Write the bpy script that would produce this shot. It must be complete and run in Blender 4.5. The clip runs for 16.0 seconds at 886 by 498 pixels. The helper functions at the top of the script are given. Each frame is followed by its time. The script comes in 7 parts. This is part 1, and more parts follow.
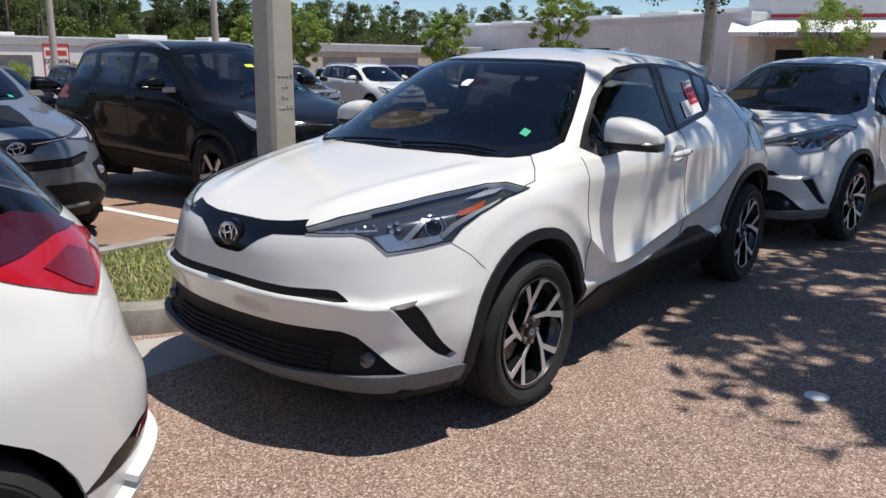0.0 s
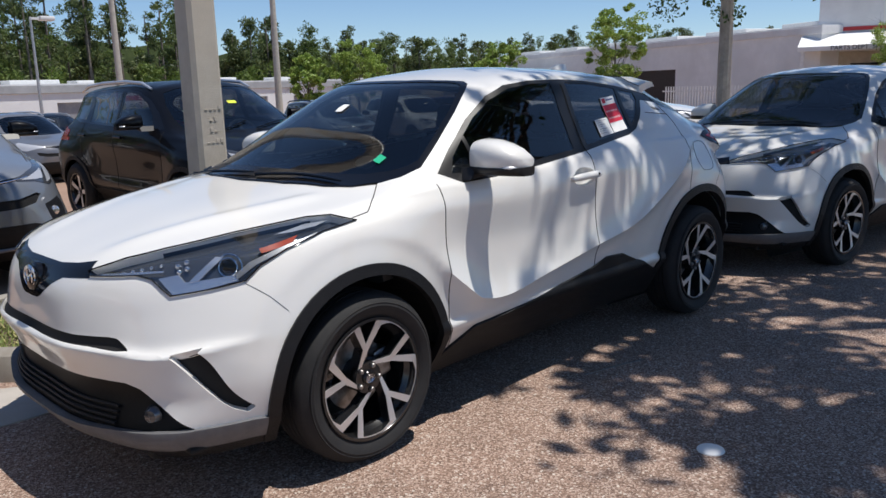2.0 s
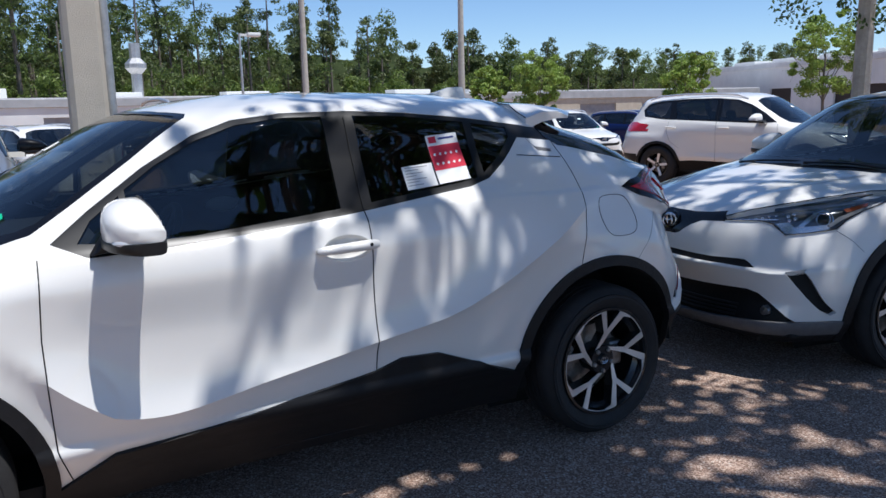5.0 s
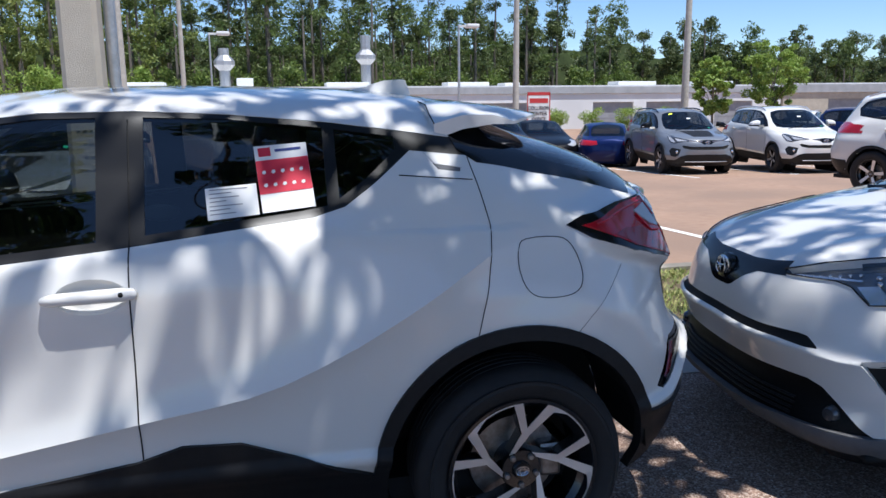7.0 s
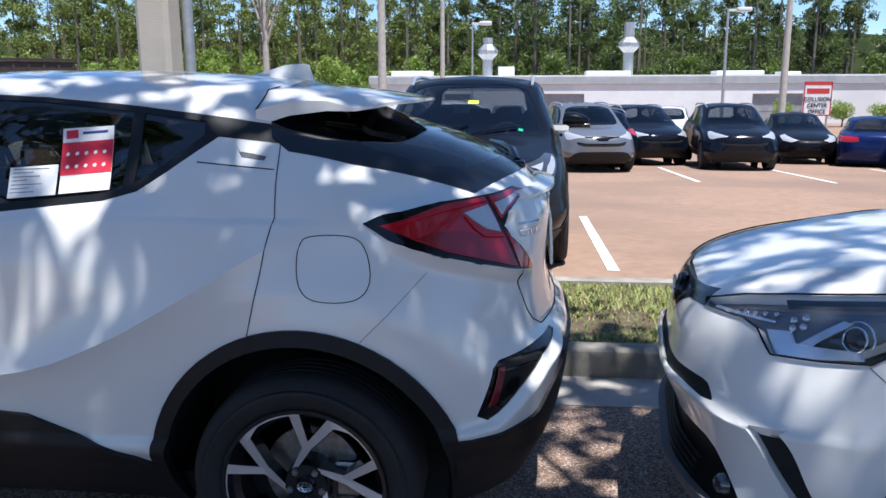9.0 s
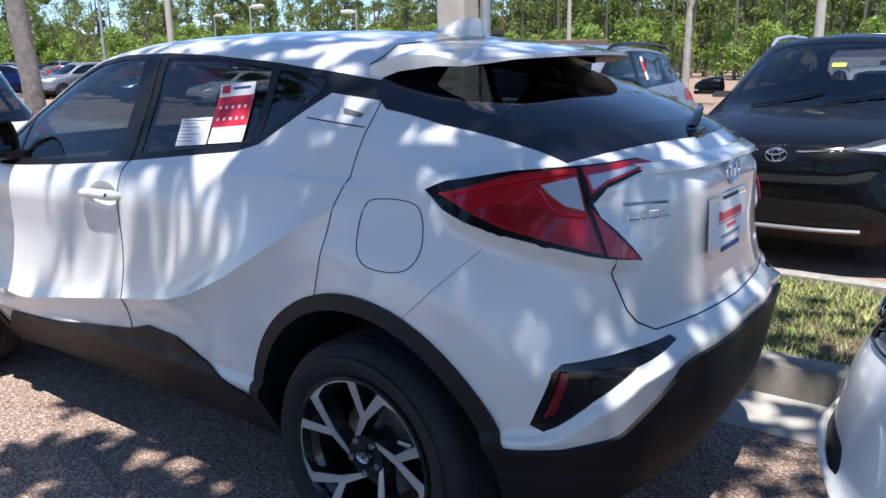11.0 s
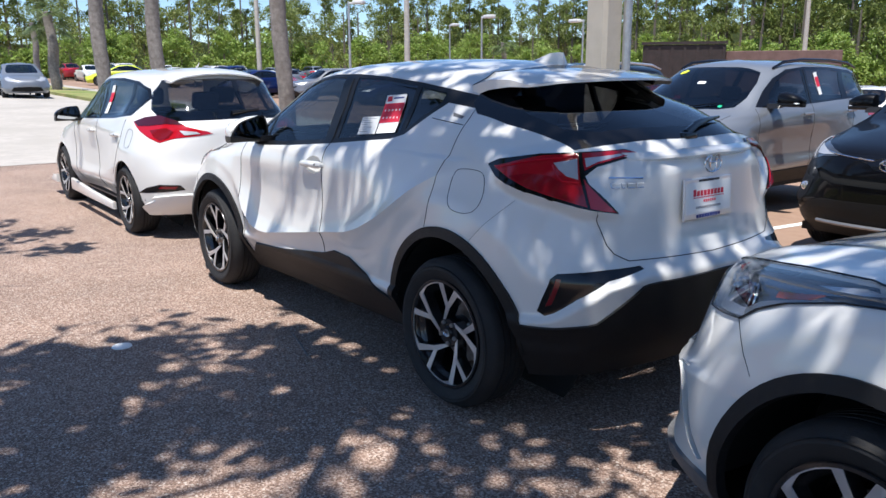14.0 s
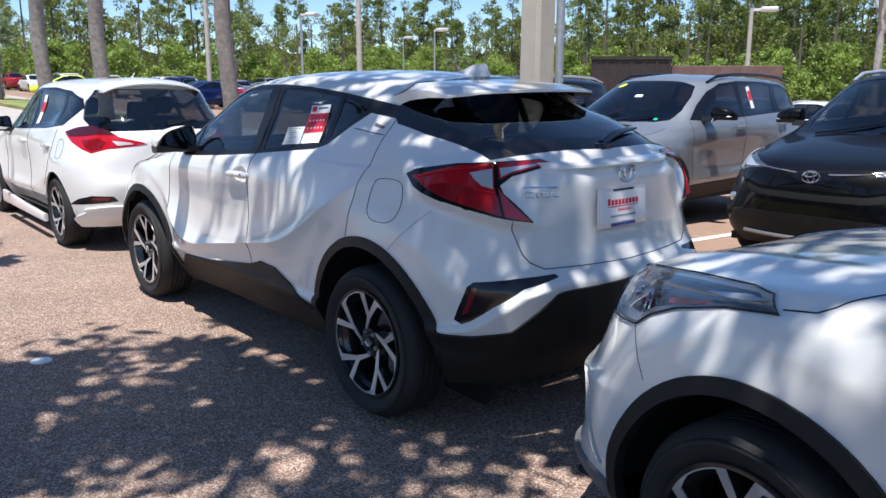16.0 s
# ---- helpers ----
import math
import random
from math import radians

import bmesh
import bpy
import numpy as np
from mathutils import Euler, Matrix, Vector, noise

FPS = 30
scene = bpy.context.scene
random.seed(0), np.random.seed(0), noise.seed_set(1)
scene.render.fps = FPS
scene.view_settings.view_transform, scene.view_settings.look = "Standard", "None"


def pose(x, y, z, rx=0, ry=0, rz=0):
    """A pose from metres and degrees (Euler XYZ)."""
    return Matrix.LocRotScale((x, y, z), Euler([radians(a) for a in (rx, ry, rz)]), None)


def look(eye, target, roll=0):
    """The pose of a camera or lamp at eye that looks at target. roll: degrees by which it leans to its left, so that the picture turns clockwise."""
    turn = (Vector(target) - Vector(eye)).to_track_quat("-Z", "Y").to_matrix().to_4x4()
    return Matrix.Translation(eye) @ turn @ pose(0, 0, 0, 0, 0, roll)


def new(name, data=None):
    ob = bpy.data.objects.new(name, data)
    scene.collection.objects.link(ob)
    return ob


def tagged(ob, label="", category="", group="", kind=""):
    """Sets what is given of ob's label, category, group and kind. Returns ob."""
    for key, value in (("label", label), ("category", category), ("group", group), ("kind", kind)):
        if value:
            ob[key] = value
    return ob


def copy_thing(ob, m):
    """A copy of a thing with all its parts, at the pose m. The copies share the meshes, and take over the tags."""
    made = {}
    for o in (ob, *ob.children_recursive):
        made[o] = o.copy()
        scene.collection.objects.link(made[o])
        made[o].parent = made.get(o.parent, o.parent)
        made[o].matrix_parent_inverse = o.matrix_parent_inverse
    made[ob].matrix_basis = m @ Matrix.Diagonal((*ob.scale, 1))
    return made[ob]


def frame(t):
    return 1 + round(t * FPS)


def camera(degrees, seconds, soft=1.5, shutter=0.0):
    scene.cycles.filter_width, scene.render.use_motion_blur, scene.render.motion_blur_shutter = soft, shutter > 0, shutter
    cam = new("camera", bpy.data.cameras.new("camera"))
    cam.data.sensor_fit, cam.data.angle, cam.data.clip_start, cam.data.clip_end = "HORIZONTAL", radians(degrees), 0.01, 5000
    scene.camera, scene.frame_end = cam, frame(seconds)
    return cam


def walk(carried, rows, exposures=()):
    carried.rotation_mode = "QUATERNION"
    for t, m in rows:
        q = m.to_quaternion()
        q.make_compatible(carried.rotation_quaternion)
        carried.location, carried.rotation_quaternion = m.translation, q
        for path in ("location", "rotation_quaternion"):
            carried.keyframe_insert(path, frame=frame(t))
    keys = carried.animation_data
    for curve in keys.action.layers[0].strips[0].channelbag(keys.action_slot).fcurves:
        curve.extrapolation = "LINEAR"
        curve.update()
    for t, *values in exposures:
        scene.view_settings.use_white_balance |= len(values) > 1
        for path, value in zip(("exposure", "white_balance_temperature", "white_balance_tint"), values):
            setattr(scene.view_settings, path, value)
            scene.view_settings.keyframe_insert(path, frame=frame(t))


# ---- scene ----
from mathutils.bvhtree import BVHTree
from mathutils.kdtree import KDTree

cam = camera(58.8, 16.0)
PATH = [
    (0, (-2.711, -2.579, 1.476), (-1.205, -1.353, 0.999), 0.9),
    (0.5, (-2.607, -2.684, 1.463), (-1.217, -1.335, 0.965), -0.4),
    (1, (-2.432, -2.765, 1.452), (-1.058, -1.392, 0.976), -2.4),
    (1.5, (-2.13, -2.852, 1.445), (-0.726, -1.486, 1.045), -3.7),
    (2, (-1.83, -3.104, 1.43), (-0.441, -1.722, 1.027), -1.6),
    (2.5, (-1.52, -3.22, 1.424), (-0.216, -1.761, 1.009), 1.0),
    (3, (-1.146, -3.28, 1.459), (0.104, -1.758, 1.112), 1.8),
    (3.5, (-0.762, -3.45, 1.469), (0.432, -1.882, 1.128), 2.9),
    (4, (-0.387, -3.46, 1.416), (0.763, -1.867, 1.043), 1.4),
    (4.2, (-0.248, -3.448, 1.432), (0.901, -1.854, 1.059), 0.0),
    (6.5, (1.516, -3.18, 1.489), (2.067, -1.293, 1.119), 0.2),
    (7, (1.873, -3.029, 1.482), (2.331, -1.119, 1.106), -0.5),
    (7.5, (2.284, -3.041, 1.477), (2.566, -1.105, 1.064), -1.7),
    (8, (2.618, -3.029, 1.458), (2.753, -1.082, 1.019), -0.6),
    (8.2, (2.756, -3.016, 1.466), (2.841, -1.06, 1.055), -0.3),
    (10.3, (3.841, -2.558, 1.42), (3.031, -0.79, 0.957), 0.4),
    (10.5, (3.9, -2.49, 1.408), (3.002, -0.769, 0.926), 0.7),
    (11, (4.022, -2.333, 1.409), (2.859, -0.773, 0.946), -0.9),
    (11.5, (4.267, -2.347, 1.417), (2.935, -0.921, 0.978), -1.5),
    (12, (4.469, -2.463, 1.419), (3.109, -1.07, 0.962), -0.1),
    (12.5, (4.675, -2.619, 1.443), (3.263, -1.277, 0.99), 0.0),
    (13, (4.934, -2.687, 1.455), (3.44, -1.436, 1.008), -0.3),
    (13.5, (5.126, -2.794, 1.459), (3.627, -1.548, 1.013), -0.9),
    (14, (5.27, -2.876, 1.466), (3.714, -1.698, 1.025), -0.3),
    (14.5, (5.369, -2.804, 1.459), (3.748, -1.713, 1.034), 0.6),
    (15, (5.367, -2.765, 1.449), (3.757, -1.663, 1.013), -0.0),
    (15.5, (5.372, -2.762, 1.454), (3.809, -1.593, 1.018), -0.5),
    (16, (5.378, -2.765, 1.457), (3.887, -1.496, 1.046), 0.1),
]
EXPOSURE = [(0, .24, 6480, 10), (1, .22, 6480, 10), (2.5, .20, 6280, 10), (3.5, .30, 6100, 10), (4.2, .36, 6080, 10), (6.5, .54, 5980, 10), (8, .70, 6020, 10), (10.5, .94, 5980, 10), (11, .99, 6060, 10), (12.5, .88, 6130, 10), (14.5, .72, 6210, 10), (16, .76, 6190, 10)]
walk(cam, [(t, look(eye, target, roll)) for t, eye, target, roll in PATH], EXPOSURE)

# ---- light ----
SUN_DIR = Vector((0.17, -0.25, 1.0)).normalized()
world = bpy.data.worlds.new("world")
scene.world = world
world.use_nodes = True
sky = world.node_tree.nodes.new("ShaderNodeTexSky")
sky.sky_type = "NISHITA"
sky.sun_disc = False
sky.sun_elevation = math.asin(SUN_DIR.z)
sky.sun_rotation = math.atan2(SUN_DIR.x, SUN_DIR.y)
sky.air_density, sky.dust_density, sky.ozone_density = 0.8, 0.0, 5.5
back = world.node_tree.nodes["Background"]
back.inputs[1].default_value = 0.098
world.node_tree.links.new(sky.outputs[0], back.inputs[0])
sun = new("sun", bpy.data.lights.new("sun", "SUN"))
sun.data.energy, sun.data.angle, sun.data.color = 4.35, radians(0.53), (1.0, 0.95, 0.88)
sun.matrix_world = look(SUN_DIR * 50, (0, 0, 0))


# ---- materials ----
def mat(name, color, rough=0.5, metal=0.0, coat=0.0, spec=0.5):
    m = bpy.data.materials.new(name)
    m.use_nodes = True
    b = m.node_tree.nodes["Principled BSDF"]
    b.inputs["Base Color"].default_value = (*color, 1)
    b.inputs["Roughness"].default_value = rough
    b.inputs["Metallic"].default_value = metal
    b.inputs["Coat Weight"].default_value = coat
    b.inputs["Coat Roughness"].default_value = 0.03
    b.inputs["Specular IOR Level"].default_value = spec
    return m


def node(m, kind, **at):
    n = m.node_tree.nodes.new(kind)
    for k, v in at.items():
        n.inputs[k.replace("_", " ")].default_value = v
    return n


def vary(m, c1, c2, scale=8.0, detail=6.0, low=0.35, high=0.65, bump=0.0, bump_scale=60.0, c3=None, big=1.0, rough=None):
    """Two scales of colour variation and a fine relief, at real-world size."""
    t, l = m.node_tree, m.node_tree.links
    b = t.nodes["Principled BSDF"]
    co = t.nodes.new("ShaderNodeTexCoord")
    n1 = node(m, "ShaderNodeTexNoise", Scale=scale, Detail=detail, Roughness=0.65)
    l.new(co.outputs["Object"], n1.inputs["Vector"])
    r = t.nodes.new("ShaderNodeValToRGB")
    r.color_ramp.elements[0].position, r.color_ramp.elements[1].position = low, high
    r.color_ramp.elements[0].color, r.color_ramp.elements[1].color = (*c1, 1), (*c2, 1)
    l.new(n1.outputs["Fac"], r.inputs["Fac"])
    out = r.outputs["Color"]
    if c3:
        n2 = node(m, "ShaderNodeTexNoise", Scale=big, Detail=3.0)
        l.new(co.outputs["Object"], n2.inputs["Vector"])
        r2 = t.nodes.new("ShaderNodeValToRGB")
        r2.color_ramp.elements[0].position, r2.color_ramp.elements[1].position = 0.42, 0.66
        l.new(n2.outputs["Fac"], r2.inputs["Fac"])
        mx = t.nodes.new("ShaderNodeMix")
        mx.data_type = "RGBA"
        l.new(r2.outputs["Color"], mx.inputs["Factor"])
        l.new(out, mx.inputs["A"])
        mx.inputs["B"].default_value = (*c3, 1)
        out = mx.outputs["Result"]
    l.new(out, b.inputs["Base Color"])
    if bump:
        n3 = node(m, "ShaderNodeTexNoise", Scale=bump_scale, Detail=4.0)
        l.new(co.outputs["Object"], n3.inputs["Vector"])
        bp = node(m, "ShaderNodeBump", Strength=bump, Distance=0.01)
        l.new(n3.outputs["Fac"], bp.inputs["Height"])
        l.new(bp.outputs["Normal"], b.inputs["Normal"])
    return m


def paint(name, color, flake=0.0):
    m = mat(name, color, 0.4, flake, 1.0 if color[0] > 0.05 else 0.4, 0.5 if color[0] > 0.3 else 0.08)
    b = m.node_tree.nodes["Principled BSDF"]
    co = m.node_tree.nodes.new("ShaderNodeTexCoord")
    n = node(m, "ShaderNodeTexNoise", Scale=900.0, Detail=2.0)
    m.node_tree.links.new(co.outputs["Object"], n.inputs["Vector"])
    bp = node(m, "ShaderNodeBump", Strength=0.03, Distance=0.001)
    m.node_tree.links.new(n.outputs["Fac"], bp.inputs["Height"])
    m.node_tree.links.new(bp.outputs["Normal"], b.inputs["Normal"])
    return m


def glass(name, tint, gloss=1.0):
    """Tinted car glass: clear behind its tint, mirror-like at grazing angles."""
    m = bpy.data.materials.new(name)
    m.use_nodes = True
    t, l = m.node_tree, m.node_tree.links
    t.nodes.remove(t.nodes["Principled BSDF"])
    tr = node(m, "ShaderNodeBsdfTransparent", Color=(*tint, 1))
    gl = node(m, "ShaderNodeBsdfGlossy", Roughness=0.015, Color=(gloss, gloss, gloss, 1))
    lw = node(m, "ShaderNodeLayerWeight", Blend=0.5)
    pw = node(m, "ShaderNodeMath")
    pw.operation = "POWER"
    pw.inputs[1].default_value = 4.5
    fr = node(m, "ShaderNodeMath")
    fr.operation = "MULTIPLY_ADD"
    fr.inputs[1].default_value, fr.inputs[2].default_value = 0.88, 0.075
    l.new(lw.outputs["Facing"], pw.inputs[0])
    l.new(pw.outputs[0], fr.inputs[0])
    mx = t.nodes.new("ShaderNodeMixShader")
    l.new(fr.outputs[0], mx.inputs[0])
    l.new(tr.outputs[0], mx.inputs[1])
    l.new(gl.outputs[0], mx.inputs[2])
    l.new(mx.outputs[0], t.nodes["Material Output"].inputs["Surface"])
    return m


WHITE = paint("pearl_white_paint", (0.73, 0.715, 0.68))
SILVER = paint("silver_paint", (0.225, 0.24, 0.265), 0.45)
NAVY = paint("black_blue_paint", (0.004, 0.006, 0.012))
BLACKP = paint("black_paint", (0.003, 0.003, 0.004))
GREYP = paint("grey_paint", (0.20, 0.205, 0.22), 0.5)
BLUEP = paint("blue_paint", (0.006, 0.016, 0.085), 0.2)
REDP = paint("red_paint", (0.30, 0.012, 0.02), 0.2)
YELLOWP = paint("yellow_green_paint", (0.62, 0.68, 0.03))
CLAD = vary(mat("black_plastic_cladding", (0.012, 0.012, 0.013), 0.5, 0, 0, 0.3), (0.007, 0.007, 0.008), (0.011, 0.011, 0.012), 30, bump=0.25, bump_scale=700)
LIP = vary(mat("grey_plastic", (0.125, 0.125, 0.13), 0.55), (0.11, 0.11, 0.115), (0.135, 0.135, 0.14), 30, bump=0.25, bump_scale=700)
SEAL = mat("satin_black_trim", (0.007, 0.007, 0.008), 0.38, 0, 0.0, 0.4)
GLOSSBLACK = mat("gloss_black", (0.005, 0.005, 0.006), 0.1, 0, 0.0, 0.5)
DARK = mat("dark_void", (0.006, 0.006, 0.006), 0.8)
GRILLE = vary(mat("grille_black", (0.004, 0.004, 0.004), 0.55, 0, 0, 0.25), (0.003, 0.003, 0.003), (0.006, 0.006, 0.006), 40)
TINT = glass("tinted_side_glass", (0.22, 0.23, 0.23))
TINTF = glass("front_side_glass", (0.42, 0.45, 0.43))
TINTB = glass("tinted_back_glass", (0.54, 0.55, 0.58))
SHIELD = glass("windscreen_glass", (0.36, 0.40, 0.41))
CLEAR = glass("clear_lamp_glass", (0.86, 0.88, 0.9))
CHROME = mat("chrome", (0.75, 0.76, 0.78), 0.12, 1.0)
MIRROR = mat("mirror_silver", (0.5, 0.51, 0.53), 0.02, 1.0)
SATIN = mat("machined_alloy", (0.72, 0.72, 0.73), 0.42, 0.85)
ALLOYB = mat("black_alloy", (0.012, 0.012, 0.013), 0.25, 0.0, 0.5)
STEEL = vary(mat("brake_steel", (0.3, 0.29, 0.28), 0.4, 1.0), (0.22, 0.2, 0.19), (0.4, 0.39, 0.38), 25)
RUBBER = vary(mat("tyre_rubber", (0.018, 0.018, 0.019), 0.75), (0.009, 0.009, 0.010), (0.018, 0.017, 0.017), 14, bump=0.3, bump_scale=300)
REDLENS = mat("red_lamp_lens", (0.40, 0.006, 0.016), 0.12, 0, 0.6)
DARKRED = mat("dark_red_lens", (0.16, 0.004, 0.009), 0.12, 0, 0.5)
GUIDE = mat("red_light_guide", (0.50, 0.010, 0.025), 0.2)
DEEPRED = mat("deep_red_lens", (0.25, 0.004, 0.012), 0.12, 0, 0.6)
MAROON = mat("maroon_lens", (0.05, 0.006, 0.014), 0.15, 0, 0.4)
AMBER = mat("amber_reflector", (0.46, 0.07, 0.014), 0.15, 0, 1.0)
LAMPCLEAR = mat("clear_lens", (0.52, 0.53, 0.56), 0.32, 0.3, 0.5)
REFLECTOR = mat("lamp_reflector", (0.80, 0.80, 0.82), 0.22, 0.85)
LAMPDARK = mat("lamp_housing", (0.10, 0.105, 0.115), 0.16, 0.55, 0.6)
SEATM = vary(mat("black_fabric", (0.03, 0.03, 0.032), 0.8), (0.022, 0.022, 0.024), (0.04, 0.04, 0.042), 60)
DASHM = vary(mat("dash_plastic", (0.055, 0.055, 0.058), 0.6), (0.048, 0.048, 0.05), (0.065, 0.065, 0.068), 40)
PAPER = mat("white_paper", (0.80, 0.80, 0.78), 0.7)
REDPAPER = mat("red_paper", (0.62, 0.02, 0.05), 0.6)
INK = mat("black_ink", (0.02, 0.02, 0.03), 0.6)
GREYINK = mat("grey_print", (0.22, 0.22, 0.24), 0.6)
RIMGREY = mat("grey_alloy", (0.26, 0.26, 0.27), 0.4, 0.6)
BLUEINK = mat("blue_ink", (0.03, 0.05, 0.22), 0.6)
GREENTAG = mat("green_tag", (0.01, 0.42, 0.22), 0.5)
YELLOWTAG = mat("yellow_tag", (0.75, 0.85, 0.05), 0.5)


# ---- mesh helpers ----
def mesh_of(name, verts, faces, material, normals=None, smooth=False):
    me = bpy.data.meshes.new(name)
    me.from_pydata([tuple(v) for v in verts], [], faces)
    me.materials.append(material)
    if smooth or normals:
        for p in me.polygons:
            p.use_smooth = True
    me.update()
    if normals:
        me.normals_split_custom_set_from_vertices([tuple(n) for n in normals])
    return me


def under(ob, parent):
    ob.parent = parent
    return ob


def part(name, bm, material, parent, label="", smooth=False):
    """Link a bmesh as one mesh object under a thing or a part."""
    me = bpy.data.meshes.new(name)
    bm.to_mesh(me)
    bm.free()
    me.materials.append(material)
    if smooth:
        for p in me.polygons:
            p.use_smooth = True
        me.set_sharp_from_angle(angle=radians(35))
    ob = new(name, me)
    if parent:
        ob.parent = parent
    if label:
        tagged(ob, label)
    return ob


def box(bm, lo, hi, bevel=0.0, m=None):
    c = [(a + b) / 2 for a, b in zip(lo, hi)]
    s = [abs(b - a) for a, b in zip(lo, hi)]
    mm = Matrix.Translation(c) @ Matrix.Diagonal((*s, 1))
    vs = bmesh.ops.create_cube(bm, size=1, matrix=(m @ mm) if m else mm)["verts"]
    if bevel:
        es = list({e for v in vs for e in v.link_edges})
        bmesh.ops.bevel(bm, geom=es, offset=bevel, segments=2, profile=0.5, affect="EDGES", clamp_overlap=True)
    return bm


def lathe(profile, n=48, axis="y"):
    """A turned solid: profile of (radius, along) pairs about the axis."""
    bm = bmesh.new()
    rings = []
    for r, a in profile:
        ring = []
        for k in range(n):
            c, s = math.cos(2 * math.pi * k / n) * r, math.sin(2 * math.pi * k / n) * r
            ring.append(bm.verts.new((c, a, s) if axis == "y" else (c, s, a)))
        rings.append(ring)
    for A, B in zip(rings, rings[1:]):
        for k in range(n):
            bm.faces.new((A[k], A[(k + 1) % n], B[(k + 1) % n], B[k]))
    bmesh.ops.recalc_face_normals(bm, faces=bm.faces)
    return bm


def prism(bm, outline, lo, hi, axis="y", m=None, bevel=0.0):
    """An outline of (a, b) pairs drawn out along the axis from lo to hi."""
    def at(a, b, c):
        p = (a, c, b) if axis == "y" else (c, a, b) if axis == "x" else (a, b, c)
        return m @ Vector(p) if m else p
    A = [bm.verts.new(at(a, b, lo)) for a, b in outline]
    B = [bm.verts.new(at(a, b, hi)) for a, b in outline]
    fs = [bm.faces.new(A), bm.faces.new(B[::-1])]
    for i in range(len(A)):
        j = (i + 1) % len(A)
        fs.append(bm.faces.new((A[i], A[j], B[j], B[i])))
    bmesh.ops.recalc_face_normals(bm, faces=fs)
    if bevel:
        es = list({e for f in fs[:2] for e in f.edges})
        bmesh.ops.bevel(bm, geom=es, offset=bevel, segments=2, profile=0.5, affect="EDGES", clamp_overlap=True)
    return bm


def tube(bm, pts, r, n=6):
    """A round bar along the points."""
    pts = [Vector(p) for p in pts]
    rings = []
    for i, p in enumerate(pts):
        d = (pts[min(i + 1, len(pts) - 1)] - pts[max(i - 1, 0)]).normalized()
        up = Vector((0, 0, 1)) if abs(d.z) < 0.9 else Vector((1, 0, 0))
        u = d.cross(up).normalized()
        v = d.cross(u)
        rr = r[i] if isinstance(r, (list, tuple)) else r
        rings.append([bm.verts.new(p + (u * math.cos(a) + v * math.sin(a)) * rr) for a in [2 * math.pi * k / n for k in range(n)]])
    for A, B in zip(rings, rings[1:]):
        for k in range(n):
            bm.faces.new((A[k], A[(k + 1) % n], B[(k + 1) % n], B[k]))
    bm.faces.new(rings[0][::-1])
    bm.faces.new(rings[-1])
    return bm


def ground_at(x, y):
    """The lot drains away from the parked row and rises along the drive."""
    return -0.038 * min(max(y - 2.7, 0.0), 24.0) - 0.02 * min(0.0, max(x + 6.0, -70))


# ---- car bodies: waterlines from the nose round the flank to the tail ----
def pchip(t, y, q):
    """Monotone cubic through the points (t, y) at q; y has one row per point."""
    t, y, q = np.asarray(t, float), np.asarray(y, float), np.asarray(q, float)
    h = np.diff(t)
    d = np.diff(y, axis=0) / h[:, None]
    m = np.zeros_like(y)
    w1, w2 = (2 * h[1:] + h[:-1])[:, None], (h[1:] + 2 * h[:-1])[:, None]
    same = d[1:] * d[:-1] > 0
    with np.errstate(divide="ignore", invalid="ignore"):
        m[1:-1] = np.where(same, (w1 + w2) / (w1 / d[:-1] + w2 / d[1:]), 0)
    m[0], m[-1] = d[0], d[-1]
    k = np.clip(np.searchsorted(t, q) - 1, 0, len(h) - 1)
    s = ((q - t[k]) / h[k])[:, None]
    H = h[k][:, None]
    return (y[k] * (1 + 2 * s) * (1 - s) ** 2 + H * m[k] * s * (1 - s) ** 2 + y[k + 1] * s * s * (3 - 2 * s) + H * m[k + 1] * s * s * (s - 1))


def catmull(t, y, q):
    """Smooth cubic through the points, with slopes weighed by spacing."""
    t, y, q = np.asarray(t, float), np.asarray(y, float), np.asarray(q, float)
    h = np.diff(t)
    d = np.diff(y, axis=0) / h[:, None]
    m = np.zeros_like(y)
    m[1:-1] = (d[:-1] * h[1:, None] + d[1:] * h[:-1, None]) / (h[1:] + h[:-1])[:, None]
    m[0], m[-1] = d[0], d[-1]
    k = np.clip(np.searchsorted(t, q) - 1, 0, len(h) - 1)
    s = ((q - t[k]) / h[k])[:, None]
    H = h[k][:, None]
    return (y[k] * (1 + 2 * s) * (1 - s) ** 2 + H * m[k] * s * (1 - s) ** 2 + y[k + 1] * s * s * (3 - 2 * s) + H * m[k + 1] * s * s * (s - 1))


def line(*v):
    return [tuple(v[i:i + 3]) for i in range(0, len(v), 3)]


